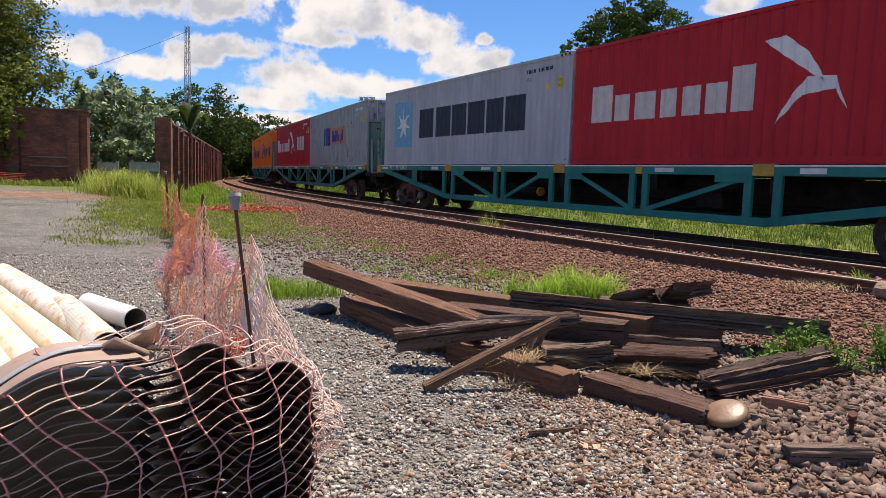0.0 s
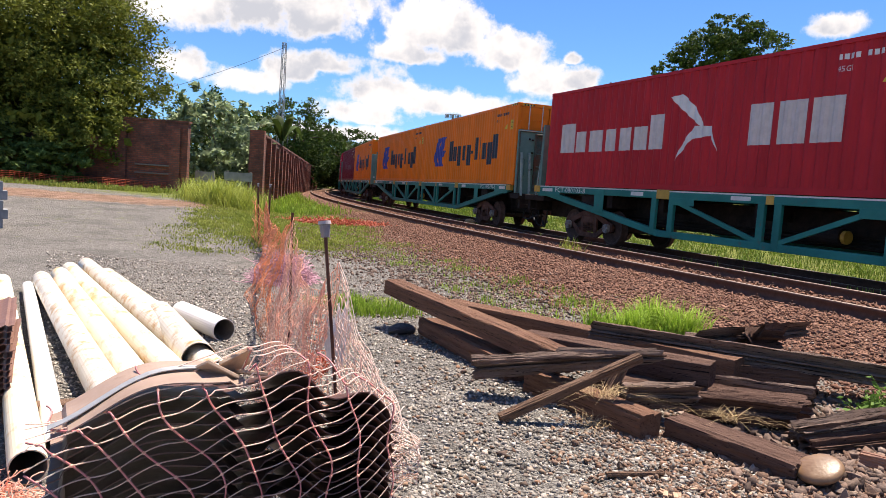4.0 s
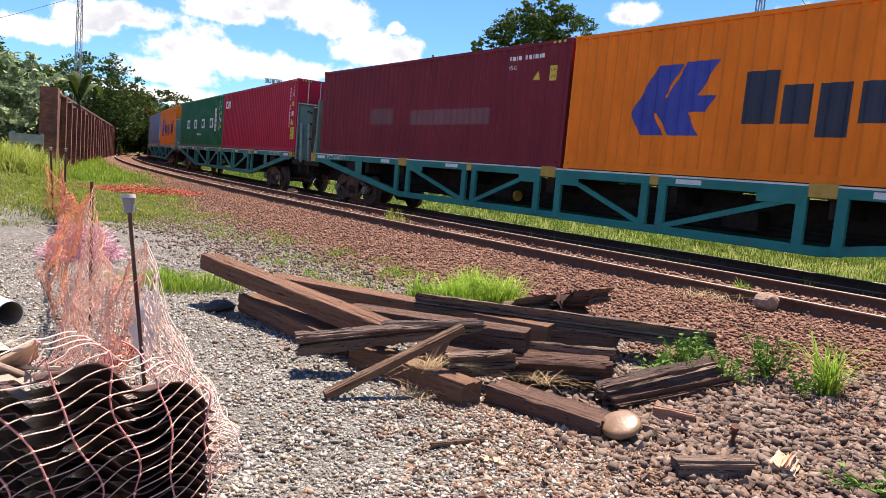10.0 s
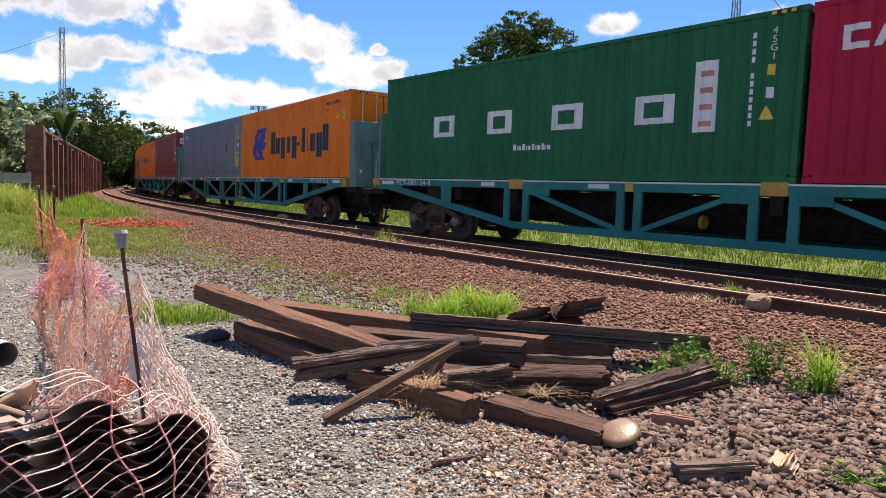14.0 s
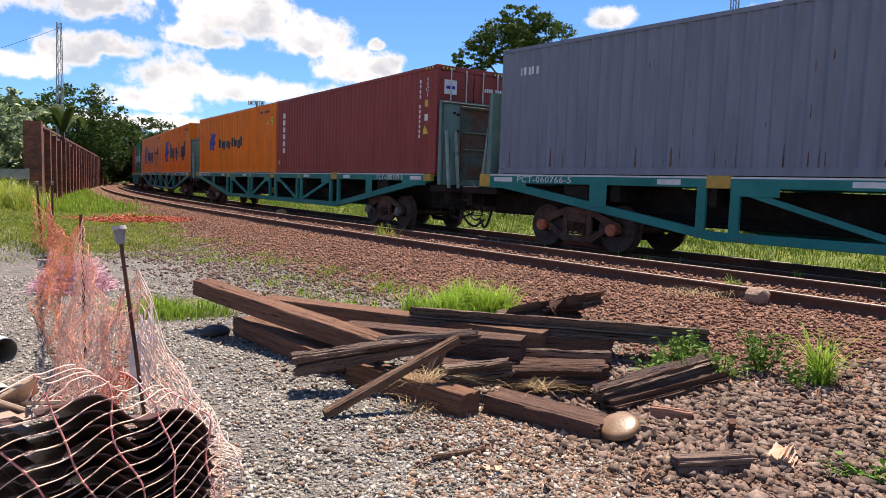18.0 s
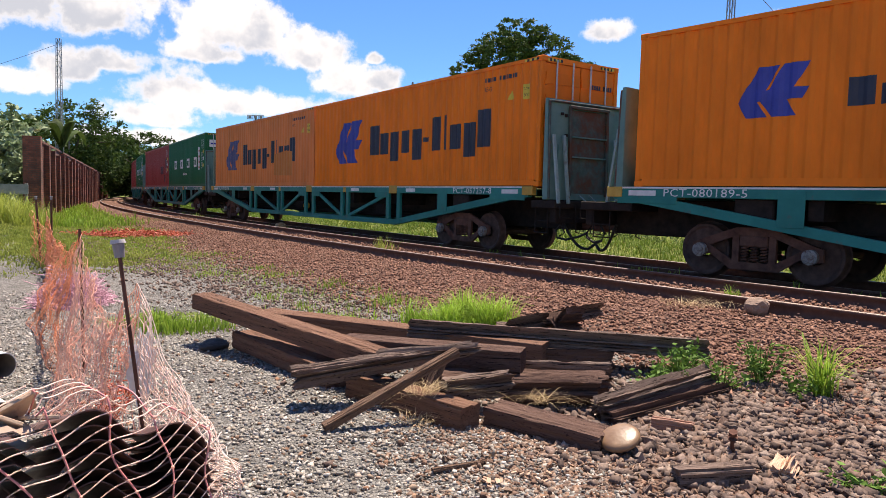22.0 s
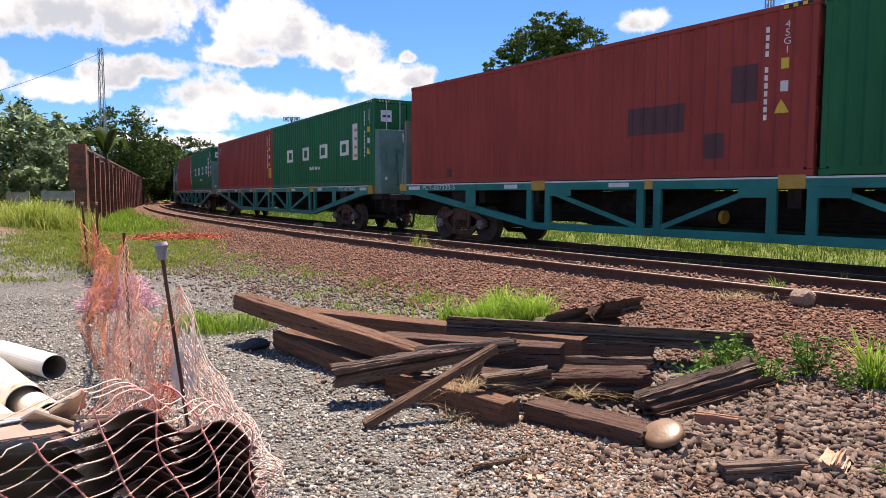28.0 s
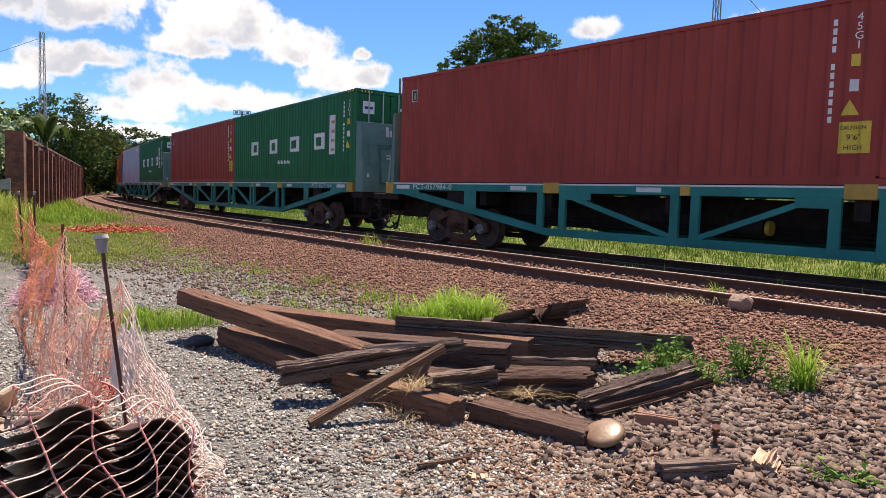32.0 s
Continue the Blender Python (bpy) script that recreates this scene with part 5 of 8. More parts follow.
def utility_pole(x, y, z0, top, r, label, arm=True):
    p = new("utility_pole")
    p.location = (x, y, z0)
    part("shaft", rod(bmesh.new(), (0, 0, 0), (0, 0, top), r, 10, r * .65), M_POLE, p)
    if arm:
        part("crossarm", boxed(-.7, .7, -.05, .05, top - .55, top - .45), M_POLE, p)
    return tagged(p, label, "pole", "poles")


utility_pole(-33.6, 88.8, .3, 10.5, .14, "slim grey utility pole in front of dark trees", False)
utility_pole(-33.0, 89.6, .3, 9.5, .12, "slim grey utility pole in front of dark trees", False)
utility_pole(5.2, 60.9, 4.8, 6.5, .14, "grey pole seen just above the containers", False)
utility_pole(6.9, 59.7, 4.8, 6.5, .10, "thin grey pole seen just above the containers", False)


def floodlight_mast(x, y, z0, top):
    """A pole that carries a railed rack with four floodlights."""
    p = new("floodlight_mast")
    p.location = (x, y, z0)
    part("shaft", rod(bmesh.new(), (0, 0, 0), (0, 0, top), .16, 10, .10), M_POLE, p)
    for z in (top - .30, top + .12):
        part("rack_rail", boxed(-.95, .95, -.05, .05, z, z + .07), M_STEEL, p)
    for x1 in (-.92, -.31, .31, .92):
        part("rack_post", boxed(x1 - .03, x1 + .03, -.04, .04, top - .30, top + .19), M_STEEL, p)
    for x1 in (-.62, 0.0, .62):
        part("floodlight", boxed(x1 - .17, x1 + .17, -.18, -.06, top - .20, top + .10, .02), M_STEEL, p)
    return tagged(p, "pole with a rack of floodlights above the containers", "mast")


floodlight_mast(-10.8, 84.3, .3, 10.0)


def wires(points, name, label):
    bm = bmesh.new()
    for a, b, sag in points:
        pts = [Vector(a).lerp(Vector(b), k / 12) - Vector((0, 0, sag * 4 * (k / 12) * (1 - k / 12))) for k in range(13)]
        tube(bm, pts, .018, 4)
    return tagged(part(name, bm, M_RUBBER), label, "wire", kind="stuff")


wires([((21.4, 38.9, 10.2), (60, 8, 10.8), .8), ((21.4, 38.9, 9.7), (60, 8, 10.3), .8), ((21.4, 38.9, 9.2), (60, 8, 9.8), .8), ((21.6, 38.8, 15.0), (25.4, 30.5, 4.8), .1)],
      "overhead_wires", "thin black overhead wires from the mast")
wires([((-27.9, 73.4, 15.3), (-52, 58, 4.0), 1.2)], "stay_wire", "thin stay wire from the lattice mast")


# ---- block pile and far fence ----
def concrete_block(x, y, z, turn):
    b = bmesh.new()
    box(b, -.195, .195, -.095, .095, 0, .188, .006)
    ob = part("concrete_block", b, M_BLOCK)
    ob.matrix_world = pose(x, y, z, 0, 0, turn)
    return tagged(ob, "grey concrete building block in a stacked pile", "block", "pile of concrete blocks")


rng = random.Random(5)
base = Vector((-10.78, 13.0))
zb = gz(-11, 13)
first = concrete_block(base.x - .2, base.y, zb, 42)
ux, uy = Vector((math.cos(radians(42)), math.sin(radians(42)))), Vector((-math.sin(radians(42)), math.cos(radians(42))))
for layer in range(5):
    for i in range(4):
        for j in range(3):
            if (layer, i, j) == (0, 0, 0) or (layer > 2 and j == 0):
                continue
            p = base - Vector((.2, 0)) - ux * (.40 * i - (.08 if layer % 2 else 0)) + uy * .20 * j
            copy_thing(first, pose(p.x + rng.uniform(-.012, .012), p.y + rng.uniform(-.012, .012), zb + layer * .19, 0, 0, 42 + rng.uniform(-2, 2)))

M_NET_RED = surface("red-orange net plastic", (0.45, 0.07, 0.03), (0.60, 0.13, 0.06), 5, .5, .05, trans=.25)
M_NET_ORANGE = surface("orange net plastic", (0.85, 0.27, 0.11), (0.95, 0.48, 0.28), 5, .5, .05, trans=.3)
M_NET_PINK = surface("sun-bleached pink net plastic", (0.88, 0.48, 0.37), (0.95, 0.72, 0.61), 4, .5, .05, trans=.5)
M_NET_PALE = surface("sun-bleached net plastic", (0.90, 0.68, 0.60), (0.96, 0.85, 0.79), 4, .5, .05, trans=.5)
M_NET_STRAND = surface("pink net strand", (0.56, 0.17, 0.18), (0.70, 0.30, 0.29), 4, .45, .05)
M_NET_WHITE = surface("bleached net strand", (0.66, 0.54, 0.49), (0.82, 0.72, 0.66), 4, .4, .05)


def ribbon_net(lines, r):
    """Thin three-sided strands along polylines, as arrays."""
    verts, faces = [], []
    for line in lines:
        p = np.asarray(line, float)
        d = np.gradient(p, axis=0)
        d /= np.linalg.norm(d, axis=1)[:, None] + 1e-9
        u = np.cross(d, (0.2, 0.3, 0.93))
        u /= np.linalg.norm(u, axis=1)[:, None] + 1e-9
        v = np.cross(d, u)
        base_i = len(verts)
        for k in range(len(p)):
            for a in (0, 2.094, 4.189):
                verts.append(p[k] + r * (math.cos(a) * u[k] + math.sin(a) * v[k]))
        for k in range(len(p) - 1):
            for j in range(3):
                q = base_i + 3 * k
                faces.append((q + j, q + (j + 1) % 3, q + 3 + (j + 1) % 3, q + 3 + j))
    return verts, faces


def far_fence():
    a, b = np.array((-24.2, 25.6)), np.array((-16.6, 29.9))
    a0, lines = a + (a - b) * .9, []
    n = 90
    xs = [a0 + (b - a0) * k / n for k in range(n + 1)]
    top = [gz(*p) + .52 + .10 * math.sin(k * .35) * (1 - k / n) - .12 * k / n for k, p in enumerate(xs)]
    for f in np.linspace(0.02, 1, 7):
        lines.append([(p[0], p[1], gz(*p) + (t - gz(*p)) * f) for p, t in zip(xs, top)])
    for k in range(0, n + 1):
        lines.append([(xs[k][0], xs[k][1], gz(*xs[k]) + (top[k] - gz(*xs[k])) * f) for f in np.linspace(0, 1, 4)])
    v, f = ribbon_net(lines, .014)
    ob = mesh_object("safety_fence", v, f, M_NET_RED)
    for k in (10, 40, 70):
        part("stake", rod(bmesh.new(), (*xs[k], gz(*xs[k])), (*xs[k], top[k] + .1), .02, 6), M_BOGIE, ob)
    return tagged(ob, "low red-orange plastic safety net at the yard's back", "fence")


far_fence()


def barrier_board(a, b, z0, z1, label):
    """A grey board across the gap between the two brick walls."""
    p, q = Vector((*a, 0)), Vector((*b, 0))
    w = new("barrier_board")
    w.location = (*a, 0)
    bm = prism(bmesh.new(), (0, 0), (b[0] - a[0], b[1] - a[1]), .05, z0, z1)
    part("board", bm, surface("weathered white board", (.20, .21, .20), (.33, .33, .32), 3, .8, .1, stain=(.16, .14, .11), stain_scale=4, stain_amount=.4), w)
    for u in (.08, .92):
        r = p.lerp(q, u) - p
        part("post", boxed(r.x - .05, r.x + .05, r.y + .04, r.y + .14, -.1, z1 + .05, .008), M_POLE, w)
    return tagged(w, label, "barrier", "boards in the wall's gap")


barrier_board((-16.1, 31.6), (-15.2, 31.7), 1.05, 1.52, "weathered white barrier board in the wall's gap")
barrier_board((-14.75, 31.8), (-13.45, 32.0), 1.18, 1.58, "weathered white barrier board in the wall's gap")


# ---- vegetation ----
def leaf_mat(name, lo, hi, trans=.22, vary=.35):
    return surface(name, lo, hi, 1.6, .68, 0, fine_scale=20, vary=vary, trans=trans, spec=.18)


M_LEAF_DARK = leaf_mat("dark tree leaves", (0.045, 0.065, 0.010), (0.22, 0.245, 0.04))
M_LEAF_PALE = leaf_mat("pale shrub leaves", (0.13, 0.19, 0.09), (0.34, 0.40, 0.25), .22, .6)
M_LEAF_MID = leaf_mat("green tree leaves", (0.028, 0.056, 0.012), (0.085, 0.135, 0.03), .22, .6)
M_LEAF_SHRUB = leaf_mat("broad shrub leaves", (0.05, 0.10, 0.025), (0.15, 0.23, 0.06), .22, .5)
M_VERGE = leaf_mat("verge grass", (0.055, 0.11, 0.015), (0.20, 0.31, 0.045), .3, .6)
M_LEAF_FRESH = leaf_mat("fresh weed leaves", (0.09, 0.18, 0.03), (0.18, 0.30, 0.06))
M_GRASS = leaf_mat("fresh grass", (0.15, 0.27, 0.025), (0.32, 0.46, 0.065), .3, .5)
M_GRASS_DRY = leaf_mat("yellowing tall grass", (0.19, 0.25, 0.04), (0.37, 0.40, 0.09), .3, .5)
M_BARK = surface("bark", (0.06, 0.045, 0.035), (0.13, 0.10, 0.08), 6, .9, .5)


def leaf_quads(centres, sizes, rng, flat=0.0):
    """Folded leaf faces (two triangles that share a rib) at the centres, as arrays."""
    n = len(centres)
    d = rng.normal(size=(n, 3))
    d[:, 2] *= 1 - flat
    d /= np.linalg.norm(d, axis=1)[:, None]
    e = rng.normal(size=(n, 3))
    e -= (e * d).sum(1)[:, None] * d
    e /= np.linalg.norm(e, axis=1)[:, None]
    nn = np.cross(d, e)
    L, Wd = sizes[:, None], sizes[:, None] * rng.uniform(.35, .6, (n, 1))
    tip, tail = centres + d * L * .5, centres - d * L * .5
    a = centres + e * Wd * .5 + nn * Wd * .18
    b = centres - e * Wd * .5 + nn * Wd * .18
    verts = np.stack([tail, a, tip, b], 1).reshape(-1, 3)
    i = np.arange(n)[:, None] * 4
    faces = np.concatenate([i + np.array([[0, 1, 2]]), i + np.array([[0, 2, 3]])], 0)
    return verts, faces


def crown_points(blobs, count, rng, shell=.62, per=34, spread=.085):
    """Points for leaves in uneven tufts over the outer part of several ellipsoids."""
    vol = np.array([b[3] * b[4] * b[5] for b in blobs]) ** (2 / 3)
    out = []
    for b, share in zip(blobs, vol / vol.sum()):
        n = int(count * share)
        tufts = max(6, n // per)
        d = rng.normal(size=(tufts, 3))
        d /= np.linalg.norm(d, axis=1)[:, None]
        r = shell + (1.06 - shell) * rng.random(tufts) ** .6
        c = d * r[:, None]
        pick = rng.integers(0, tufts, n)
        p = c[pick] + rng.normal(0, spread, (n, 3)) * np.array([1, 1, .7])
        out.append(np.array(b[:3]) + p * np.array(b[3:6]))
    return np.concatenate(out)


def tree(x, y, z0, blobs, count, leaf, size, trunk_r, label, seed, limbs=6, per=34, spread=.085, inner=0):
    rng = np.random.default_rng(seed)
    t = new("tree")
    t.location = (x, y, z0)
    top = np.mean([b[:3] for b in blobs], 0)
    bm = bmesh.new()
    pts = [(0, 0, -.2), (.1, .05, top[2] * .3), (top[0] * .4, top[1] * .4, top[2] * .65), (top[0] * .8, top[1] * .8, top[2])]
    tube(bm, pts, [trunk_r, trunk_r * .8, trunk_r * .6, trunk_r * .35], 9)
    trunk = part("trunk", bm, M_BARK, t, smooth=True)
    for k in range(limbs):
        b = blobs[k % len(blobs)]
        end = Vector(b[:3]) + Vector((rng.uniform(-.5, .5) * b[3], rng.uniform(-.5, .5) * b[4], rng.uniform(0, .6) * b[5]))
        start = Vector(pts[1]).lerp(Vector(pts[3]), rng.uniform(.1, .9))
        mid = start.lerp(end, .5) + Vector((0, 0, .12 * (end - start).length))
        part("limb", tube(bmesh.new(), [start, mid, end], [trunk_r * .4, trunk_r * .25, trunk_r * .1], 6), M_BARK, trunk)
    c = crown_points(blobs, count, rng, .62, per, spread)
    sizes = rng.uniform(.7, 1.3, len(c)) * size
    if inner:
        deep = crown_points([(*b[:3], *(.66 * r for r in b[3:6])) for b in blobs], inner, rng, .25, 10, .16)
        c, sizes = np.concatenate([c, deep]), np.concatenate([sizes, rng.uniform(2.0, 3.4, len(deep)) * size])
    v, f = leaf_quads(c, sizes, rng, .3)
    mesh_object("crown", v, f, leaf, t)
    return tagged(t, label, "tree", "trees")


# the dense dark tree over the yard's back corner
R5 = np.random.default_rng(11)
blobs = [(0, 0, 6.2, 5.0, 4.5, 4.2), (-3.0, -1.0, 4.6, 4.6, 4.0, 3.6), (3.0, -.5, 4.3, 3.0, 3.0, 3.0), (.3, .5, 9.6, 3.2, 3.0, 2.2), (-4.6, .5, 7.0, 3.6, 3.2, 2.8), (2.2, 0, 7.4, 2.6, 2.6, 2.3),
         (-1, -2.2, 2.6, 5.2, 2.6, 2.2), (-6.5, -1.5, 2.4, 3.6, 2.6, 2.4), (-2.4, -3.4, 6.4, 4.4, 2.6, 2.8), (3.4, -.8, 2.6, 1.8, 1.7, 1.7), (4.4, -2.6, 2.7, 2.0, 1.2, 1.9), (2.2, -3.6, 2.2, 2.6, 1.2, 2.0)]
tree(-24.3, 32.6, .4, blobs, 92000, M_LEAF_DARK, .19, .45, "large dense dark green tree behind the broken brick wall", 21, 9, 80, .10, 9000)
tree(-27.5, 28.0, .4, [(0, 0, 1.6, 4.0, 2.2, 1.9), (3.6, .4, 1.2, 2.6, 1.6, 1.5), (-3, 1, 2.6, 3, 2, 2.2)], 9000, M_LEAF_MID, .24, .12, "broad green shrub under the large tree", 22, 5)
for sx, sy, sh, sd in ((-26.0, 27.4, 2.9, 25), (-24.0, 27.8, 3.0, 26), (-22.2, 28.3, 2.4, 27), (-20.8, 28.7, 2.3, 28)):
    tree(sx, sy, .2, [(0, 0, sh * .5, 1.5, .9, sh * .5), (.8, -.2, sh * .35, 1.0, .7, sh * .35), (-.8, 0, sh * .6, 1.1, .8, sh * .4)], 2600, M_LEAF_SHRUB, .26, .06, "broad-leaved green shrub before the brick wall", sd, 3)
# pale shrubs in the gap between the walls
tree(-18.0, 37.5, .5, [(0, 0, 2.6, 2.6, 2.0, 2.2), (1.6, -.6, 1.7, 1.6, 1.6, 1.6), (-1.0, .2, 4.2, 1.5, 1.4, 1.5), (1.4, .6, 3.7, 1.2, 1.2, 1.2), (.6, -1.8, 1.1, 2.0, 1.0, 1.1)], 8000, M_LEAF_PALE, .36, .12, "pale leafy shrub filling the gap in the brick wall", 23, 6)
tree(-20.0, 41.0, .5, [(0, 0, 3.6, 2.2, 2.0, 2.4), (-1.6, 0, 2.8, 2.2, 2, 2.2)], 4500, M_LEAF_MID, .25, .12, "green shrub behind the brick wall", 24, 4)


def banana(x, y, z0, seed):
    rng = random.Random(seed)
    p = new("banana_plant")
    p.location = (x, y, z0)
    part("stem", rod(bmesh.new(), (0, 0, 0), (0, 0, 3.6), .16, 8, .09), M_LEAF_MID, p)
    for k in range(6):
        a, lean = 2.4 * k + rng.uniform(-.4, .4), rng.uniform(.25, 1.1)
        bm = bmesh.new()
        rows = []
        for j in range(9):
            u = j / 8
            r = lean * 2.4 * u
            z = 3.5 + 2.5 * u * (1.1 - lean * .7 * u * u * 1.6)
            wdt = .34 * math.sin(math.pi * min(.97, .12 + u * .86))
            c, s = math.cos(a), math.sin(a)
            rows.append([bm.verts.new((c * r - s * q * wdt, s * r + c * q * wdt, z - abs(q) * .08)) for q in (-1, 0, 1)])
        for r0, r1 in zip(rows, rows[1:]):
            for q in (0, 1):
                bm.faces.new((r0[q], r0[q + 1], r1[q + 1], r1[q]))
        part("leaf", bm, M_LEAF_MID, p)
    return tagged(p, "banana plant with long green leaves behind the wall", "plant", "banana plants")


banana(-19.2, 44.5, .5, 3)
banana(-17.2, 45.5, .5, 4)
banana(-21.4, 46.0, .5, 6)
# far woods behind the wall's end
for x, y, w, h, sd in ((-33.5, 92, 6.5, 12.4, 31), (-39, 98, 7, 9.6, 32), (-30, 108, 6.5, 9.8, 33), (-26.5, 118, 6, 7.6, 34), (-40.7, 126, 5, 11, 37), (-37.5, 129, 5, 10, 38), (-40, 152, 7, 11.5, 39), (-35.2, 102, 4, 8.6, 40), (-46, 150, 7, 12, 43), (-46, 104, 8, 9.0, 35), (-20, 128, 7, 7.0, 36)):
    tree(x, y, .4, [(0, 0, h * .62, w * .8, w * .7, h * .36), (-w * .5, 0, h * .5, w * .6, w * .6, h * .3), (w * .5, .5, h * .45, w * .6, w * .6, h * .32), (0, 0, h * .26, w * .9, w * .7, h * .26)], 9000, M_LEAF_MID, .50, .35,
         "dark green tree beyond the end of the brick wall", sd, 4)
# the spreading tree seen over the containers
tree(14.0, 62.0, 4.9, [(-.8, 0, 9.2, 3.2, 2.8, 1.7), (2.6, .4, 9.6, 3.2, 2.8, 1.7), (-3.6, 0, 7.6, 1.7, 1.8, 1.1), (5.2, .2, 8.2, 2.6, 2.4, 1.3), (.6, 0, 11.3, 2.5, 2.3, 1.1), (2.2, -.2, 7.6, 3.0, 2.2, 1.0), (-4.4, .2, 6.4, 1.0, 1.0, .7)], 17000, M_LEAF_MID, .33, .3,
     "spreading green tree with open branches behind the train", 41, 14)
tree(44.0, 42.0, 4.8, [(0, 0, 3.0, 2.4, 2.2, 2.0), (-1.6, 0, 2.3, 1.6, 1.6, 1.3)], 1800, M_LEAF_MID, .36, .16, "thin tree behind the concrete wall", 42, 8)


def far_woods():
    """A belt of woods that closes the view all round."""
    rng = np.random.default_rng(51)
    blobs = []
    for k in range(150):
        a = 2 * math.pi * k / 150 + rng.uniform(-.01, .01)
        r = 190 + rng.uniform(-15, 25)
        x, y = r * math.cos(a), r * math.sin(a)
        h = rng.uniform(5.5, 9.0)
        blobs.append((x, y, h * .5 + 1, rng.uniform(5, 8), rng.uniform(5, 8), h * .55))
    c = crown_points(blobs, 60000, rng, .7)
    v, f = leaf_quads(c, rng.uniform(.7, 1.4, len(c)) * 1.5, rng, .3)
    return tagged(mesh_object("far_woods", v, f, M_LEAF_DARK), "distant belt of dark green woods", "woods", kind="stuff")


far_woods()


# ---- grass ----
def blades(points, heights, widths, rng, bend=.5):
    """Curved grass blades, three steps each, as arrays."""
    n = len(points)
    a = rng.uniform(0, 2 * np.pi, n)
    out = np.stack([np.cos(a), np.sin(a), np.zeros(n)], 1)
    side = np.stack([-np.sin(a), np.cos(a), np.zeros(n)], 1)
    h, w = heights[:, None], widths[:, None]
    lean = (rng.uniform(.1, 1, n) * bend)[:, None]
    up = np.array([[0, 0, 1.0]])
    p1 = points + up * h * .45 + out * h * lean * .22
    p2 = points + up * h * .8 + out * h * lean * .6
    tip = points + up * h * (1.0 - .25 * lean) + out * h * lean * 1.1
    verts = np.stack([points - side * w * .5, points + side * w * .5, p1 - side * w * .5, p1 + side * w * .5, p2 - side * w * .35, p2 + side * w * .35, tip], 1).reshape(-1, 3)
    i = np.arange(n)[:, None] * 7
    tri = np.array([[0, 1, 3], [0, 3, 2], [2, 3, 5], [2, 5, 4], [4, 5, 6]])
    faces = (i[:, None, :] + tri[None]).reshape(-1, 3)
    return verts, faces


def grass_field(name, pts, h, w, mat, label, seed, bend=.6):
    rng = np.random.default_rng(seed)
    pts = np.asarray(pts, float)
    z = ground_z(pts[:, 0], pts[:, 1]) - .01
    p = np.column_stack([pts, z])
    swell = np.array([.72 + .75 * noise.noise(Vector((a * 3.1, b * 3.1, seed))) for a, b in pts])
    v, f = blades(p, rng.uniform(.35, 1.35, len(p)) ** 1.2 * np.clip(swell, .25, 1.4) * h, rng.uniform(.7, 1.3, len(p)) * w, rng, bend)
    return tagged(mesh_object(name, v, f, mat), label, "grass", kind="stuff")


def tufted(n, tufts, spread, draw, rng):
    """n points in tufts whose middles come from draw(k)."""
    c = draw(tufts)
    return c[rng.integers(0, len(c), n)] + rng.normal(0, spread, (n, 2))


def strip(s0, s1, o0, o1, power=1.0):
    def draw(k, rng=np.random.default_rng(int(abs(s0) * 7 + abs(o0) * 13) + 5)):
        s = s0 + (s1 - s0) * rng.random(k) ** power
        o = rng.uniform(o0, o1, k)
        return np.array([on_curve(a, b) for a, b in zip(s, o)])
    return draw


G = np.random.default_rng(61)
grass_field("grass_verge", tufted(52000, 4200, .12, strip(-14, 40, -9.5, -2.8, 1.3), G), .24, .014, M_VERGE, "fresh green grass verge beyond the tracks", 62, 1.0)
grass_field("grass_verge_far", tufted(14000, 1500, .25, strip(35, 95, -9.0, -2.8), G), .28, .03, M_VERGE, "fresh green grass verge beyond the tracks", 63)
grass_field("grass_between_tracks", tufted(3000, 190, .10, strip(-10, 45, .2, 1.3, 1.2), G), .22, .012, M_GRASS, "grass tufts between the two tracks", 64)
grass_field("bank_grass", tufted(9000, 1500, .35, strip(-30, 40, -18.6, -9.5), G), .45, .03, M_LEAF_SHRUB, "rank grass on the bank", 65, .9)


def bank_weeds():
    """Leafy weeds that cover the bank below the concrete wall."""
    rng = np.random.default_rng(66)
    p = tufted(34000, 1300, .30, strip(-28, 34, -18.7, -8.8), rng)
    z = ground_z(p[:, 0], p[:, 1]) + .75 * rng.random(len(p)) ** 1.5
    v, f = leaf_quads(np.column_stack([p, z]), rng.uniform(.10, .24, len(p)), rng, .4)
    return tagged(mesh_object("bank_weeds", v, f, M_LEAF_SHRUB), "lush broad-leaved weeds covering the bank", "weeds", kind="stuff")


bank_weeds()


def patch(cx, cy, rx, ry, turn=0.0, seed=1):
    def draw(k, rng=np.random.default_rng(seed)):
        a, r = rng.uniform(0, 2 * np.pi, k), np.sqrt(rng.random(k))
        u, v = r * np.cos(a) * rx, r * np.sin(a) * ry
        c, s = math.cos(radians(turn)), math.sin(radians(turn))
        return np.column_stack([cx + u * c - v * s, cy + u * s + v * c])
    return draw


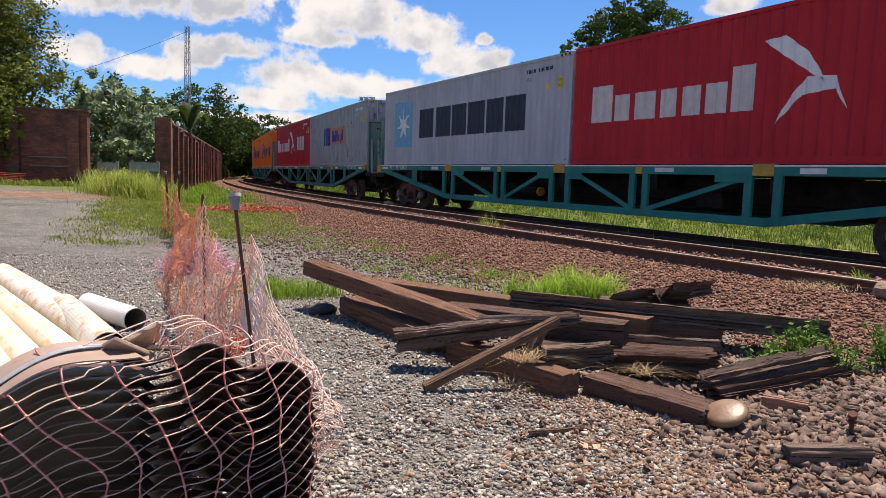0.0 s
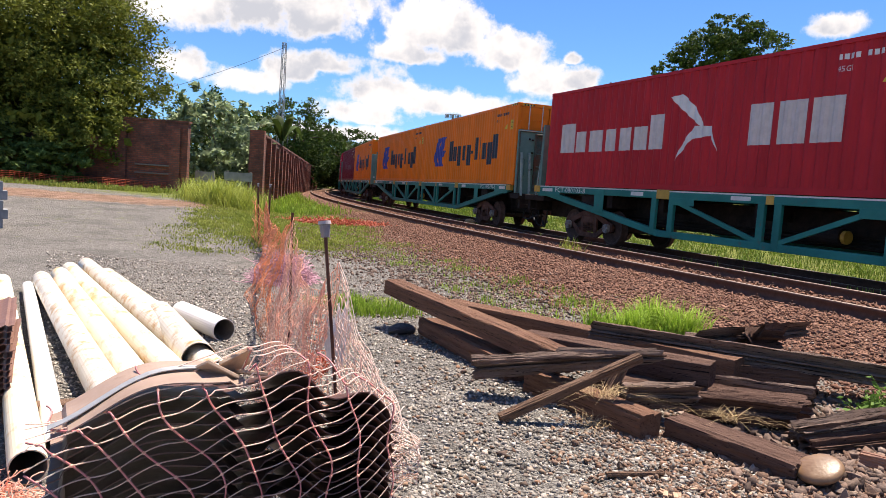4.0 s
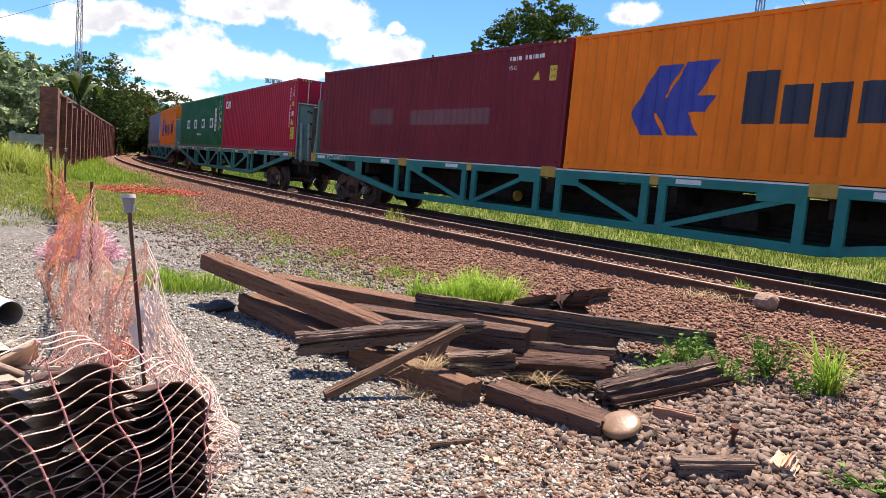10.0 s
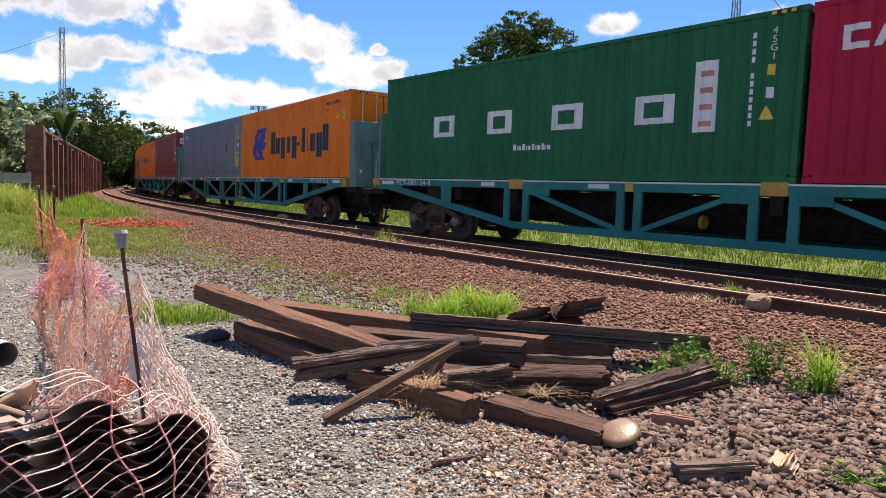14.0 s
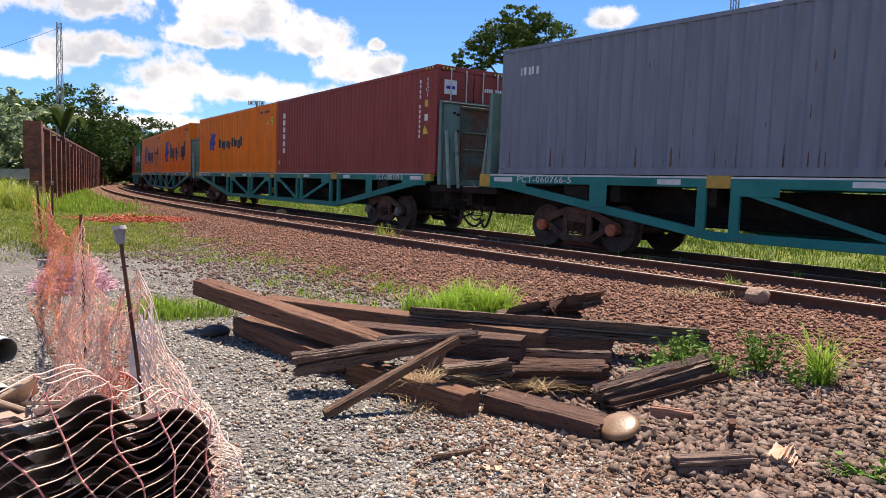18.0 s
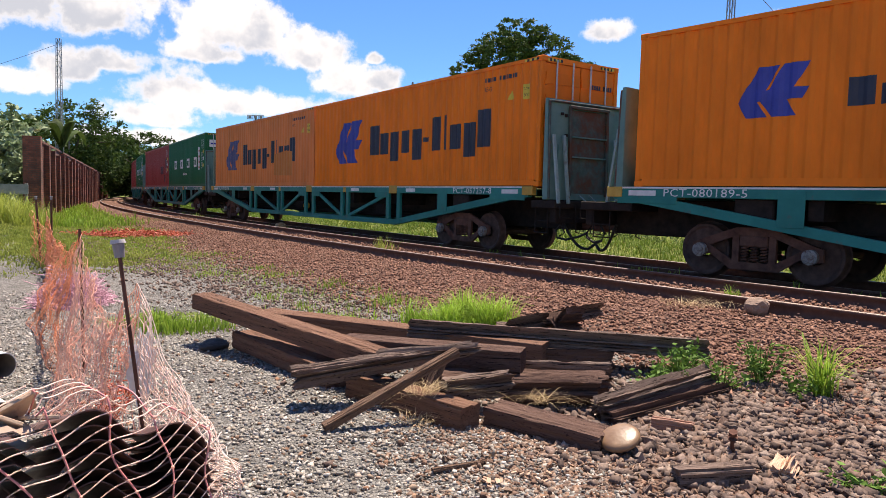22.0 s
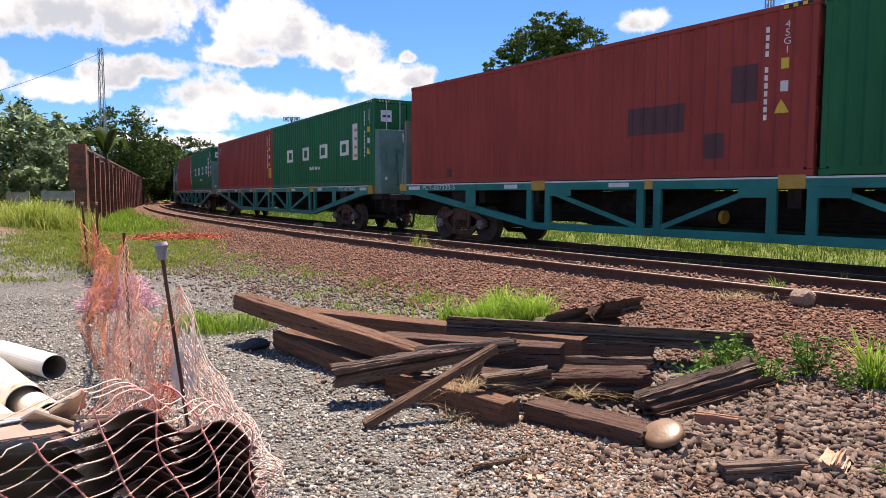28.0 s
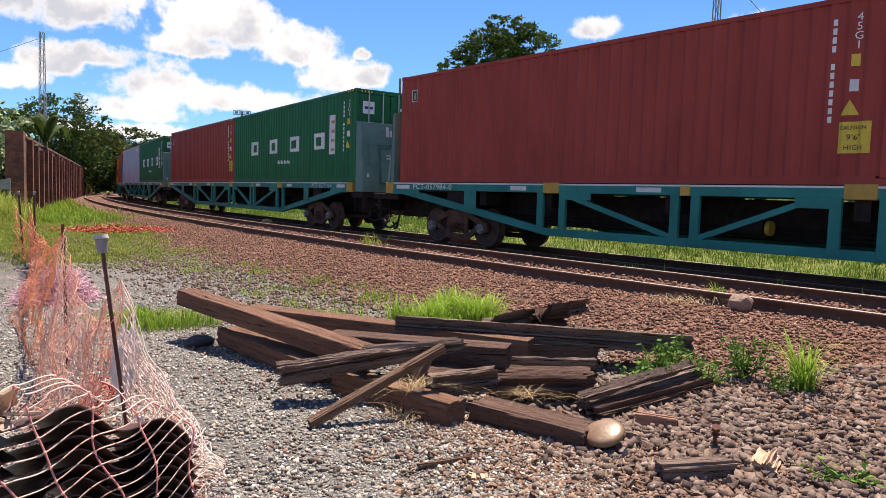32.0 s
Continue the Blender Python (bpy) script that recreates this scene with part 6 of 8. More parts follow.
grass_field("yard_grass", tufted(42000, 1100, .24, patch(-8.2, 22.0, 2.6, 9.0, 22, 71), G), .085, .022, M_GRASS_DRY, "short green grass spreading over the yard gravel", 72)
grass_field("yard_grass_patches", tufted(9000, 60, .30, patch(-5.8, 15.0, 3.0, 3.0, 0, 73), G), .06, .018, M_GRASS_DRY, "thin grass patches on the gravel", 74)
grass_field("tall_grass", tufted(8000, 120, .42, patch(-12.3, 26.6, 1.1, 2.4, 20, 75), G), .78, .018, M_GRASS_DRY, "tall yellowing grass before the brick wall", 76, .9)
grass_field("wall_foot_grass", tufted(15000, 1100, .3, strip(24, 82, 4.9, 8.6), G), .30, .028, M_GRASS, "bright green grass along the foot of the brick wall", 78)
grass_field("back_grass", tufted(6000, 420, .25, patch(-19.5, 27.5, 4.5, 1.4, 12, 79), G), .22, .02, M_GRASS_DRY, "grass in front of the yard's back wall", 80)
grass_field("siding_tuft", tufted(3000, 46, .075, patch(1.13, 7.75, .62, .30, -8, 81), G), .30, .008, M_GRASS, "thick fresh grass tuft behind the timber pile", 82, 1.0)
grass_field("yard_tuft", tufted(1100, 40, .09, patch(-1.75, 7.7, .48, .34, 0, 83), G), .20, .008, M_GRASS, "grass tuft on the gravel by the fence", 84)
grass_field("yard_tuft", tufted(500, 30, .10, patch(-.35, 8.1, .7, .2, 0, 85), G), .14, .008, M_GRASS, "thin grass behind the timber pile", 86)
grass_field("siding_edge_grass", tufted(5200, 120, .13, strip(1, 24, 5.9, 7.6), G), .11, .009, M_GRASS, "thin grass line between ballast and gravel", 87)
grass_field("stone_tuft", tufted(150, 6, .035, patch(3.50, 4.82, .10, .08, 0, 88), G), .46, .011, M_GRASS, "long-bladed grass tuft among the stones", 89, 1.1)
grass_field("rail_tuft", tufted(60, 3, .04, patch(*on_curve(1.5, 2.45), .08, .08, 0, 90), G), .30, .012, M_GRASS, "grass tuft between the rails", 91, 1.0)
grass_field("rail_tuft", tufted(120, 8, .06, patch(*on_curve(10.5, 2.3), .5, .15, 110, 92), G), .26, .012, M_GRASS_DRY, "dry grass tuft between the rails", 93, .9)


def weed(x, y, h, n, seed, label):
    """A low leafy weed: thin stems with leaves along them."""
    rng = np.random.default_rng(seed)
    z = gz(x, y)
    w = new("weed")
    w.location = (x, y, z)
    cs = []
    for k in range(n):
        a, r = rng.uniform(0, 2 * math.pi), rng.uniform(.03, .26)
        top = Vector((math.cos(a) * r, math.sin(a) * r, h * rng.uniform(.5, 1.0)))
        part("stem", tube(bmesh.new(), [(top.x * .25, top.y * .25, 0), top * .55, top], .004, 4), M_LEAF_FRESH, w)
        for j in range(16):
            u = rng.uniform(.25, 1.0)
            cs.append(np.array(top) * u + rng.normal(0, .025, 3))
    cs = np.array(cs)
    v, f = leaf_quads(cs, rng.uniform(.03, .065, len(cs)), rng, .4)
    mesh_object("foliage", v, f, M_LEAF_FRESH, w)
    return tagged(w, label, "weed", "weeds among the stones")


weed(2.62, 5.35, .32, 22, 101, "leafy green weed by the rotten timbers")
weed(2.38, 5.15, .22, 14, 102, "leafy green weed by the rotten timbers")
weed(2.85, 5.05, .22, 10, 103, "small green weed at a timber's end")
weed(3.22, 5.15, .36, 18, 104, "upright weed with fine leaves among the stones")
weed(3.35, 4.85, .14, 8, 105, "low weed among the stones")
weed(2.65, 3.25, .10, 5, 106, "tiny yellow-green weed among the stones")


# ---- the pile of old sleepers ----
def wood(name, lo, hi, crack, split=.5):
    """Weathered timber along x: broad streaks, fine fibres, and dark splits that are cut into the relief."""
    m = bpy.data.materials.new(name)
    m.use_nodes = True
    nd, lk = m.node_tree.nodes, m.node_tree.links
    tc, info = nd.new("ShaderNodeTexCoord"), nd.new("ShaderNodeObjectInfo")
    shift = nd.new("ShaderNodeVectorMath")
    shift.operation = "MULTIPLY_ADD"
    shift.inputs[1].default_value = (0, 0, 0)
    seed = nd.new("ShaderNodeCombineXYZ")
    lk.new(info.outputs["Random"], seed.inputs[0])
    sc = nd.new("ShaderNodeVectorMath")
    sc.operation = "SCALE"
    sc.inputs[3].default_value = 37.0
    lk.new(seed.outputs[0], sc.inputs[0])
    ad = nd.new("ShaderNodeVectorMath")
    lk.new(tc.outputs["Object"], ad.inputs[0])
    lk.new(sc.outputs[0], ad.inputs[1])
    nd.remove(shift)

    def layer(stretch, scale, detail, lo_v, hi_v):
        mp, n, r = nd.new("ShaderNodeMapping"), nd.new("ShaderNodeTexNoise"), nd.new("ShaderNodeMapRange")
        mp.inputs["Scale"].default_value = stretch
        n.inputs["Scale"].default_value, n.inputs["Detail"].default_value, n.inputs["Roughness"].default_value = scale, detail, .65
        r.inputs["From Min"].default_value, r.inputs["From Max"].default_value = lo_v, hi_v
        lk.new(ad.outputs[0], mp.inputs[0])
        lk.new(mp.outputs[0], n.inputs["Vector"])
        lk.new(n.outputs["Fac"], r.inputs["Value"])
        return r.outputs[0]

    def mix(a, b, fac):
        x = nd.new("ShaderNodeMix")
        x.data_type = "RGBA"
        for i, c in ((6, a), (7, b)):
            if isinstance(c, tuple):
                x.inputs[i].default_value = (*c, 1)
            else:
                lk.new(c, x.inputs[i])
        lk.new(fac, x.inputs[0])
        return x.outputs[2]

    streak = layer((.45, 7, 7), 3.0, 8, .30, .70)
    fibre = layer((2.2, 34, 34), 9.0, 7, .34, .66)
    splits = layer((.9, 24, 24), 3.2, 7, .63 - .06 * split, .67 - .06 * split)
    chips = layer((5.0, 11, 11), 6.0, 7, .60, .66)
    tone = [tuple(c * k for c in hi) for k in (.8, 1.15)]
    col = mix(lo, hi, streak)
    pale = mix(tone[0], tone[1], streak)
    half = nd.new("ShaderNodeMath")
    half.operation = "MULTIPLY"
    half.inputs[1].default_value = .7
    lk.new(fibre, half.inputs[0])
    col = mix(col, pale, half.outputs[0])
    col = mix(col, tuple(.5 * (c + d) for c, d in zip(lo, crack)), chips)
    col = mix(col, crack, splits)
    bsdf = nd["Principled BSDF"]
    lk.new(col, bsdf.inputs["Base Color"])
    bsdf.inputs["Roughness"].default_value, bsdf.inputs["Specular IOR Level"].default_value = .88, .2
    h = nd.new("ShaderNodeMath")
    h.operation = "MULTIPLY_ADD"
    h.inputs[1].default_value = -1.6
    lk.new(splits, h.inputs[0])
    lk.new(fibre, h.inputs[2])
    h2 = nd.new("ShaderNodeMath")
    h2.operation = "SUBTRACT"
    lk.new(h.outputs[0], h2.inputs[0])
    lk.new(chips, h2.inputs[1])
    bp = nd.new("ShaderNodeBump")
    bp.inputs["Strength"].default_value, bp.inputs["Distance"].default_value = .6, .008
    lk.new(h2.outputs[0], bp.inputs["Height"])
    lk.new(bp.outputs[0], bsdf.inputs["Normal"])
    return m


M_SLEEPER = wood("tarred sleeper wood", (0.048, 0.024, 0.018), (0.150, 0.088, 0.066), (0.009, 0.005, 0.004))
M_SLEEPER_RED = wood("reddish sleeper wood", (0.070, 0.031, 0.020), (0.22, 0.120, 0.078), (0.012, 0.006, 0.004))
M_WOOD_GREY = wood("weathered grey-brown wood", (0.055, 0.033, 0.026), (0.26, 0.185, 0.148), (0.010, 0.006, 0.005), 1.0)
M_WOOD_TAN = wood("weathered tan wood", (0.085, 0.046, 0.030), (0.23, 0.145, 0.100), (0.02, 0.010, 0.007))


def timber(a, b, w, h, mat, label, rough=.006, ragged=0.0, roll=0.0, seed=1, taper=1.0, name="railway_sleeper"):
    """A sawn timber from a to b (middle of its ends): cracked along the grain, its ends worn or splintered."""
    rng = np.random.default_rng(seed)
    a, b = Vector(a), Vector(b)
    L = (b - a).length
    nseg = max(12, int(L / .045))
    per = []
    n1, n2 = 13, 10
    for i in range(n1):
        per.append((-.5 + i / n1, .5))
    for i in range(n2):
        per.append((.5, .5 - i / n2))
    for i in range(n1):
        per.append((.5 - i / n1, -.5))
    for i in range(n2):
        per.append((-.5, -.5 + i / n2))
    groove = rng.normal(0, 1, len(per))
    bm = bmesh.new()
    rings = []
    for k in range(nseg + 1):
        u = k / nseg
        ring = []
        wk = w * (1 + (taper - 1) * u)
        hk = h * (1 + (taper - 1) * u)
        for j, (py, pz) in enumerate(per):
            nz = noise.noise(Vector((u * L * 2.2 + seed * 7.1, j * .9, seed)))
            nf = noise.noise(Vector((u * L * 9 + seed, j * 2.3, 3.3)))
            dig = rough * ((1.7 if ragged > .05 else .6) * groove[j] + .9 * nz + .9 * nf)
            corner = .004 if abs(abs(py) - .5) < 1e-6 and abs(abs(pz) - .5) < 1e-6 else 0
            x = u * L
            if ragged and (k == 0 or k == nseg):
                x += (1 if k == 0 else -1) * ragged * abs(noise.noise(Vector((j * 1.7, seed * 3.1, k))) * 1.6)
            sc = 1 - 2 * (dig + corner) / max(w, .05)
            ring.append(bm.verts.new((x, py * wk * sc, pz * hk * (1 - 2 * (dig + corner) / max(h, .05)))))
        rings.append(ring)
    m = len(per)
    for p, q in zip(rings, rings[1:]):
        for j in range(m):
            bm.faces.new((p[j], p[(j + 1) % m], q[(j + 1) % m], q[j]))
    for ring, flip in ((rings[0], True), (rings[-1], False)):
        c = sum((v.co for v in ring), Vector()) / m
        cv = bm.verts.new(c + Vector((.012 if flip else -.012, 0, 0)))
        for j in range(m):
            tri = (ring[j], ring[(j + 1) % m], cv)
            bm.faces.new(tri[::-1] if not flip else tri)
    bmesh.ops.recalc_face_normals(bm, faces=bm.faces[:])
    ob = part(name, bm, mat)
    x = (b - a).normalized()
    y = Vector((0, 0, 1)).cross(x).normalized()
    z = x.cross(y)
    mm = Matrix((x, y, z)).transposed().to_4x4()
    mm.translation = a
    ob.matrix_world = mm @ pose(0, 0, 0, roll, 0, 0)
    return tagged(ob, label, "timber", "pile of old sleepers")


timber((-1.00, 6.785, .085), (-.09, 5.325, .085), .22, .155, M_SLEEPER_RED, "dark brown sleeper lying on the gravel under the pile", seed=2, rough=.004)
timber((.035, 5.145, .08), (.745, 4.335, .07), .19, .155, M_SLEEPER_RED, "brown sleeper with a split top lying on the gravel", seed=3, rough=.005)
timber((-1.45, 7.14, .388), (.26, 5.10, .245), .20, .155, M_SLEEPER_RED, "brown sleeper tilted up on the pile", seed=4, rough=.004)
timber((-.86, 7.28, .19), (1.62, 5.70, .175), .24, .19, M_SLEEPER_RED, "reddish-brown sleeper along the back of the pile", seed=5, rough=.003)
timber((.50, 6.26, .285), (2.97, 5.50, .25), .20, .105, M_WOOD_GREY, "weathered grey-brown beam lying across the pile", seed=6, rough=.010, ragged=.08)
timber((-.41, 4.83, .20), (.88, 5.02, .37), .12, .10, M_WOOD_GREY, "splintered thin beam with a cracked top", seed=7, rough=.012, ragged=.12, taper=.55, roll=12)
timber((.16, 4.99, .30), (.92, 4.93, .385), .05, .045, M_WOOD_GREY, "split prong of a splintered beam", seed=27, rough=.010, ragged=.10, taper=.6, roll=25, name="timber_splinter")
timber((-.165, 4.29, .035), (.70, 4.655, .425), .055, .058, M_WOOD_TAN, "slim squared post leaning against the pile", seed=8, rough=.003, roll=18)
timber((.93, 4.50, .055), (1.50, 3.90, .045), .25, .125, M_SLEEPER, "dark sleeper with a broken end on the stones", seed=9, rough=.006, ragged=.03)
timber((.62, 4.70, .16), (1.12, 4.80, .185), .12, .085, M_WOOD_GREY, "grey rotten log with a rough top", seed=10, rough=.017, ragged=.10)
timber((1.06, 4.84, .10), (1.76, 4.74, .12), .14, .12, M_SLEEPER, "dark rotten beam end in the pile", seed=28, rough=.012, ragged=.12)
timber((1.60, 4.42, .105), (2.80, 5.14, .15), .11, .065, M_WOOD_GREY, "deeply cracked beam sloping into the weeds", seed=11, rough=.012, ragged=.10)
timber((1.66, 4.33, .05), (2.92, 5.04, .065), .07, .045, M_SLEEPER, "rotten plank under a cracked beam", seed=12, rough=.012, ragged=.12)
timber((1.34, 6.32, .25), (2.56, 7.0, .345), .13, .09, M_WOOD_GREY, "split curved beam on the ballast", seed=13, rough=.016, ragged=.12, taper=.8)
timber((1.85, 6.28, .33), (2.16, 6.56, .29), .15, .11, M_SLEEPER, "dark rotten chunk on a split beam", seed=14, rough=.024, ragged=.1, name="timber_chunk")
timber((1.29, 5.17, .235), (-.05, 5.80, .22), .22, .18, M_SLEEPER, "dark sleeper in the middle of the pile", seed=15, rough=.004)
timber((1.36, 5.88, .13), (2.22, 5.74, .15), .20, .15, M_SLEEPER, "dark short sleeper under a beam", seed=16, rough=.008, ragged=.04)
timber((.45, 5.24, .075), (1.92, 5.06, .085), .20, .14, M_SLEEPER, "dark sleeper low in the pile", seed=17, rough=.008, ragged=.05)
timber((1.30, 5.45, .08), (2.05, 5.28, .09), .20, .13, M_WOOD_GREY, "rotten timber under the beam", seed=19, rough=.016, ragged=.12)
timber((.52, 4.82, .10), (.62, 4.88, .31), .08, .06, M_WOOD_TAN, "short upright stub wedged in the pile", seed=20, rough=.006, name="timber_stub")
timber((1.64, 3.36, .055), (2.07, 3.39, .055), .09, .085, M_WOOD_GREY, "short weathered timber offcut on the stones", seed=21, rough=.006, ragged=.02, name="timber_offcut")
M_BARE = surface("bare pale wood", (.46, .27, .17), (.62, .43, .31), 8, .9, .5, stretch=(.4, 3, 3))
timber((1.93, 4.30, .045), (2.16, 4.16, .04), .10, .06, surface("pink-brown wood", (.24, .12, .08), (.34, .19, .13), 8, .9, .4, stretch=(.4, 3, 3)), "flat pink-brown wood piece on the stones", seed=22, rough=.006, ragged=.02, name="wood_chip")
timber((2.24, 3.38, .05), (2.40, 3.56, .05), .10, .05, M_BARE, "pale splintered wood chunk on the stones", seed=23, rough=.012, ragged=.04, name="wood_chip")
timber((.42, 3.62, .02), (.72, 3.72, .02), .025, .02, M_WOOD_TAN, "thin stick on the gravel", seed=24, rough=.003, name="stick")
chip_r = random.Random(33)
for k in range(16):
    x, y, a, size = chip_r.gauss(.82, .11), chip_r.gauss(3.49, .07), chip_r.uniform(0, 3.1), chip_r.uniform(.02, .05)
    timber((x, y, .022), (x + size * math.cos(a), y + size * math.sin(a), .03), size * .45, .010, M_BARE, "pale splinter of wood on the gravel", seed=40 + k, rough=.002, ragged=.008, name="wood_chip")


def insulator():
    """The round brown cap on a short stalk lying by a sleeper's end."""
    p = new("plastic_disc")
    p.matrix_world = pose(1.535, 3.84, .095, 14, -22, 0)
    bm = bmesh.new()
    prof = [(0.0, .034), (.05, .036), (.075, .028), (.095, .026), (.113, .014), (.118, 0), (.112, -.012), (.085, -.016), (.03, -.018)]
    n = 28
    rings = [[bm.verts.new((r * math.cos(2 * math.pi * k / n), r * math.sin(2 * math.pi * k / n), z)) for k in range(n)] for r, z in prof[1:]]
    top = bm.verts.new((0, 0, .034))
    for k in range(n):
        bm.faces.new((top, rings[0][k], rings[0][(k + 1) % n]))
        for a, b in zip(rings, rings[1:]):
            bm.faces.new((a[k], b[k], b[(k + 1) % n], a[(k + 1) % n]))
    bm.faces.new(rings[-1][::-1])
    part("plate", bm, surface("tan cap plastic", (.15, .080, .042), (.25, .155, .085), 7, .45, .1), p, smooth=True)
    part("stalk", rod(bmesh.new(), (0, 0, -.02), (.01, .01, -.08), .026, 12, .022), surface("grey stalk", (.10, .10, .10), (.18, .18, .18), 9, .6, .1), p)
    return tagged(p, "round tan plastic disc on a grey stalk by a sleeper", "disc")


insulator()


def coach_screw(x, y, z):
    p = new("coach_screw")
    p.matrix_world = pose(x, y, z, 18, -22, 20)
    part("shank", rod(bmesh.new(), (0, 0, -.10), (0, 0, .04), .012, 8), M_BOGIE, p)
    part("head", rod(bmesh.new(), (0, 0, .04), (0, 0, .065), .026, 6), M_BOGIE, p)
    part("washer", rod(bmesh.new(), (0, 0, .015), (0, 0, .022), .03, 12), M_BOGIE, p)
    return tagged(p, "rusty track screw stuck in the stones", "screw")


coach_screw(2.22, 3.82, .08)


def lump(name, x, y, z, r, mat, label, cat, seed, squash=.7):
    rng = np.random.default_rng(seed)
    bm = bmesh.new()
    bmesh.ops.create_icosphere(bm, subdivisions=3, radius=r)
    for v in bm.verts:
        k = 1 + .28 * noise.noise(v.co * (2.2 / r) * .5 + Vector((seed, 0, 0))) + .12 * noise.noise(v.co * (6 / r) + Vector((0, seed, 0)))
        v.co = Vector((v.co.x * k, v.co.y * k, v.co.z * k * squash))
    ob = part(name, bm, mat)
    ob.matrix_world = pose(x, y, z, 0, 0, rng.uniform(0, 360))
    return tagged(ob, label, cat)


lump("earth_clod", 1.72, 7.75, .10, .14, surface("dark red earth", (.055, .022, .016), (.11, .05, .036), 12, .95, .8), "dark red clod of earth by the grass tuft", "clod", 3, .75)
lump("boulder", *on_curve(.62, 3.47), .27, .14, surface("tan boulder", (.20, .13, .095), (.30, .205, .15), 7, .9, .6), "tan boulder against the siding rail", "rock", 4, .8)
lump("boulder", *on_curve(21.6, .45), .22, .22, surface("ochre boulder", (.36, .19, .08), (.46, .27, .13), 7, .9, .6), "ochre boulder between the tracks", "rock", 5, .7)
lump("dark_rag", -1.26, 6.75, .03, .13, surface("dark rag", (.02, .02, .024), (.05, .05, .055), 8, .8, .5), "crumpled dark plastic rag on the gravel", "rag", 6, .4)

M_STRAW = leaf_mat("dry straw", (0.36, 0.25, 0.13), (0.58, 0.44, 0.26), .2, .4)


def straw(x, y, z, r, n, length, label, seed):
    """Loose dry stalks, bent over one another."""
    rng = np.random.default_rng(seed)
    p = np.column_stack([rng.normal(x, r, n), rng.normal(y, r * .7, n), np.full(n, z)])
    v, f = blades(p, rng.uniform(.4, 1.0, n) * length, np.full(n, .0035), rng, 2.6)
    v[:, 2] = np.maximum(z + (v[:, 2] - z) * .45, .01)
    return tagged(mesh_object("dry_straw", v, f, M_STRAW), label, "straw", kind="stuff")


straw(.50, 4.62, .15, .07, 90, .22, "dry straw hanging over a sleeper", 1)
straw(.42, 4.44, .01, .06, 60, .18, "dry straw on the gravel beside a sleeper", 2)
straw(1.25, 4.55, .11, .06, 60, .18, "dry straw caught between the timbers", 3)
sx0, sy0 = on_curve(1.25, 3.72)
straw(sx0, sy0, .20, .20, 130, .26, "dead grass heap against the siding rail", 4)

# ---- pipes ----
M_PVC = surface("stained white pipe", (.66, .60, .50), (.80, .77, .70), 1.6, .45, .03, stain=(.50, .27, .08), stain_scale=7.5, stain_amount=.75, stretch=(1, 1, 1), vary=.05)
M_PVC_TAN = surface("yellowed pipe", (.76, .66, .47), (.84, .78, .66), 1.8, .45, .03, stain=(.62, .36, .10), stain_scale=6, stain_amount=.72, stretch=(1, 1, .45), vary=.05)
M_PVC_WHITE = surface("clean white pipe", (.72, .72, .70), (.82, .82, .80), 2, .4, .02, stain=(.5, .46, .40), stain_scale=5, stain_amount=.3, vary=.03)
# The bore's shade is put into its colour, darker than the outside.
M_PIPE_IN = surface("shaded pipe inside", (.16, .135, .11), (.26, .22, .18), 8, .9, .1)


def pipe(a, b, r, mat, label):
    p = new("plastic_pipe")
    a, b = Vector(a), Vector(b)
    p.matrix_world = Matrix.Translation(a) @ (b - a).to_track_quat("Z", "Y").to_matrix().to_4x4()
    L, n = (b - a).length, 32
    bm = bmesh.new()
    rings = []
    for rr, z in ((r - .006, L), (r, L), (r, 0), (r - .006, 0)):
        rings.append([bm.verts.new((rr * math.cos(2 * math.pi * k / n), rr * math.sin(2 * math.pi * k / n), z)) for k in range(n)])
    for q0, q1 in zip(rings, rings[1:]):
        for k in range(n):
            bm.faces.new((q0[k], q0[(k + 1) % n], q1[(k + 1) % n], q1[k]))
    bmesh.ops.recalc_face_normals(bm, faces=bm.faces[:])
    part("tube", bm, mat, p, smooth=False)
    bm = bmesh.new()
    i0 = [bm.verts.new(((r - .0065) * math.cos(2 * math.pi * k / n), (r - .0065) * math.sin(2 * math.pi * k / n), 0)) for k in range(n)]
    i1 = [bm.verts.new(((r - .0065) * math.cos(2 * math.pi * k / n), (r - .0065) * math.sin(2 * math.pi * k / n), L)) for k in range(n)]
    for k in range(n):
        bm.faces.new((i0[k], i1[k], i1[(k + 1) % n], i0[(k + 1) % n]))
    part("bore", bm, M_PIPE_IN, p)
    return tagged(p, label, "pipe", "plastic pipes on the gravel")


pipe((-2.15, 2.74, .085), (-5.80, 7.02, .085), .080, M_PVC_TAN, "yellowed white plastic pipe on the gravel")
pipe((-2.24, 3.05, .06), (-5.47, 6.99, .06), .058, M_PVC_WHITE, "clean white slim plastic pipe on the gravel")
for (a, b, mat, words) in (((-2.24, 3.53), (-5.48, 7.22), M_PVC, "white plastic pipe with brown stains and print marks"), ((-2.15, 3.72), (-5.55, 7.62), M_PVC_TAN, "yellow-stained white plastic pipe"),
                           ((-2.03, 3.96), (-5.77, 8.11), M_PVC_TAN, "yellow-stained white plastic pipe"), ((-2.03, 4.34), (-5.90, 8.62), M_PVC, "white plastic pipe with brown stains"),
                           ((-2.95, 5.52), (-5.14, 7.90), M_PVC_TAN, "yellow-stained white plastic pipe")):
    pipe((*a, .103), (*b, .103), .098, mat, words)
pipe((-2.28, 4.56, .135), (-3.36, 5.96, .12), .118, M_PVC, "short wide off-white plastic pipe offcut")
pipe((-2.60, 5.66, .10), (-3.30, 6.25, .10), .098, M_PVC_WHITE, "short light grey plastic pipe offcut")

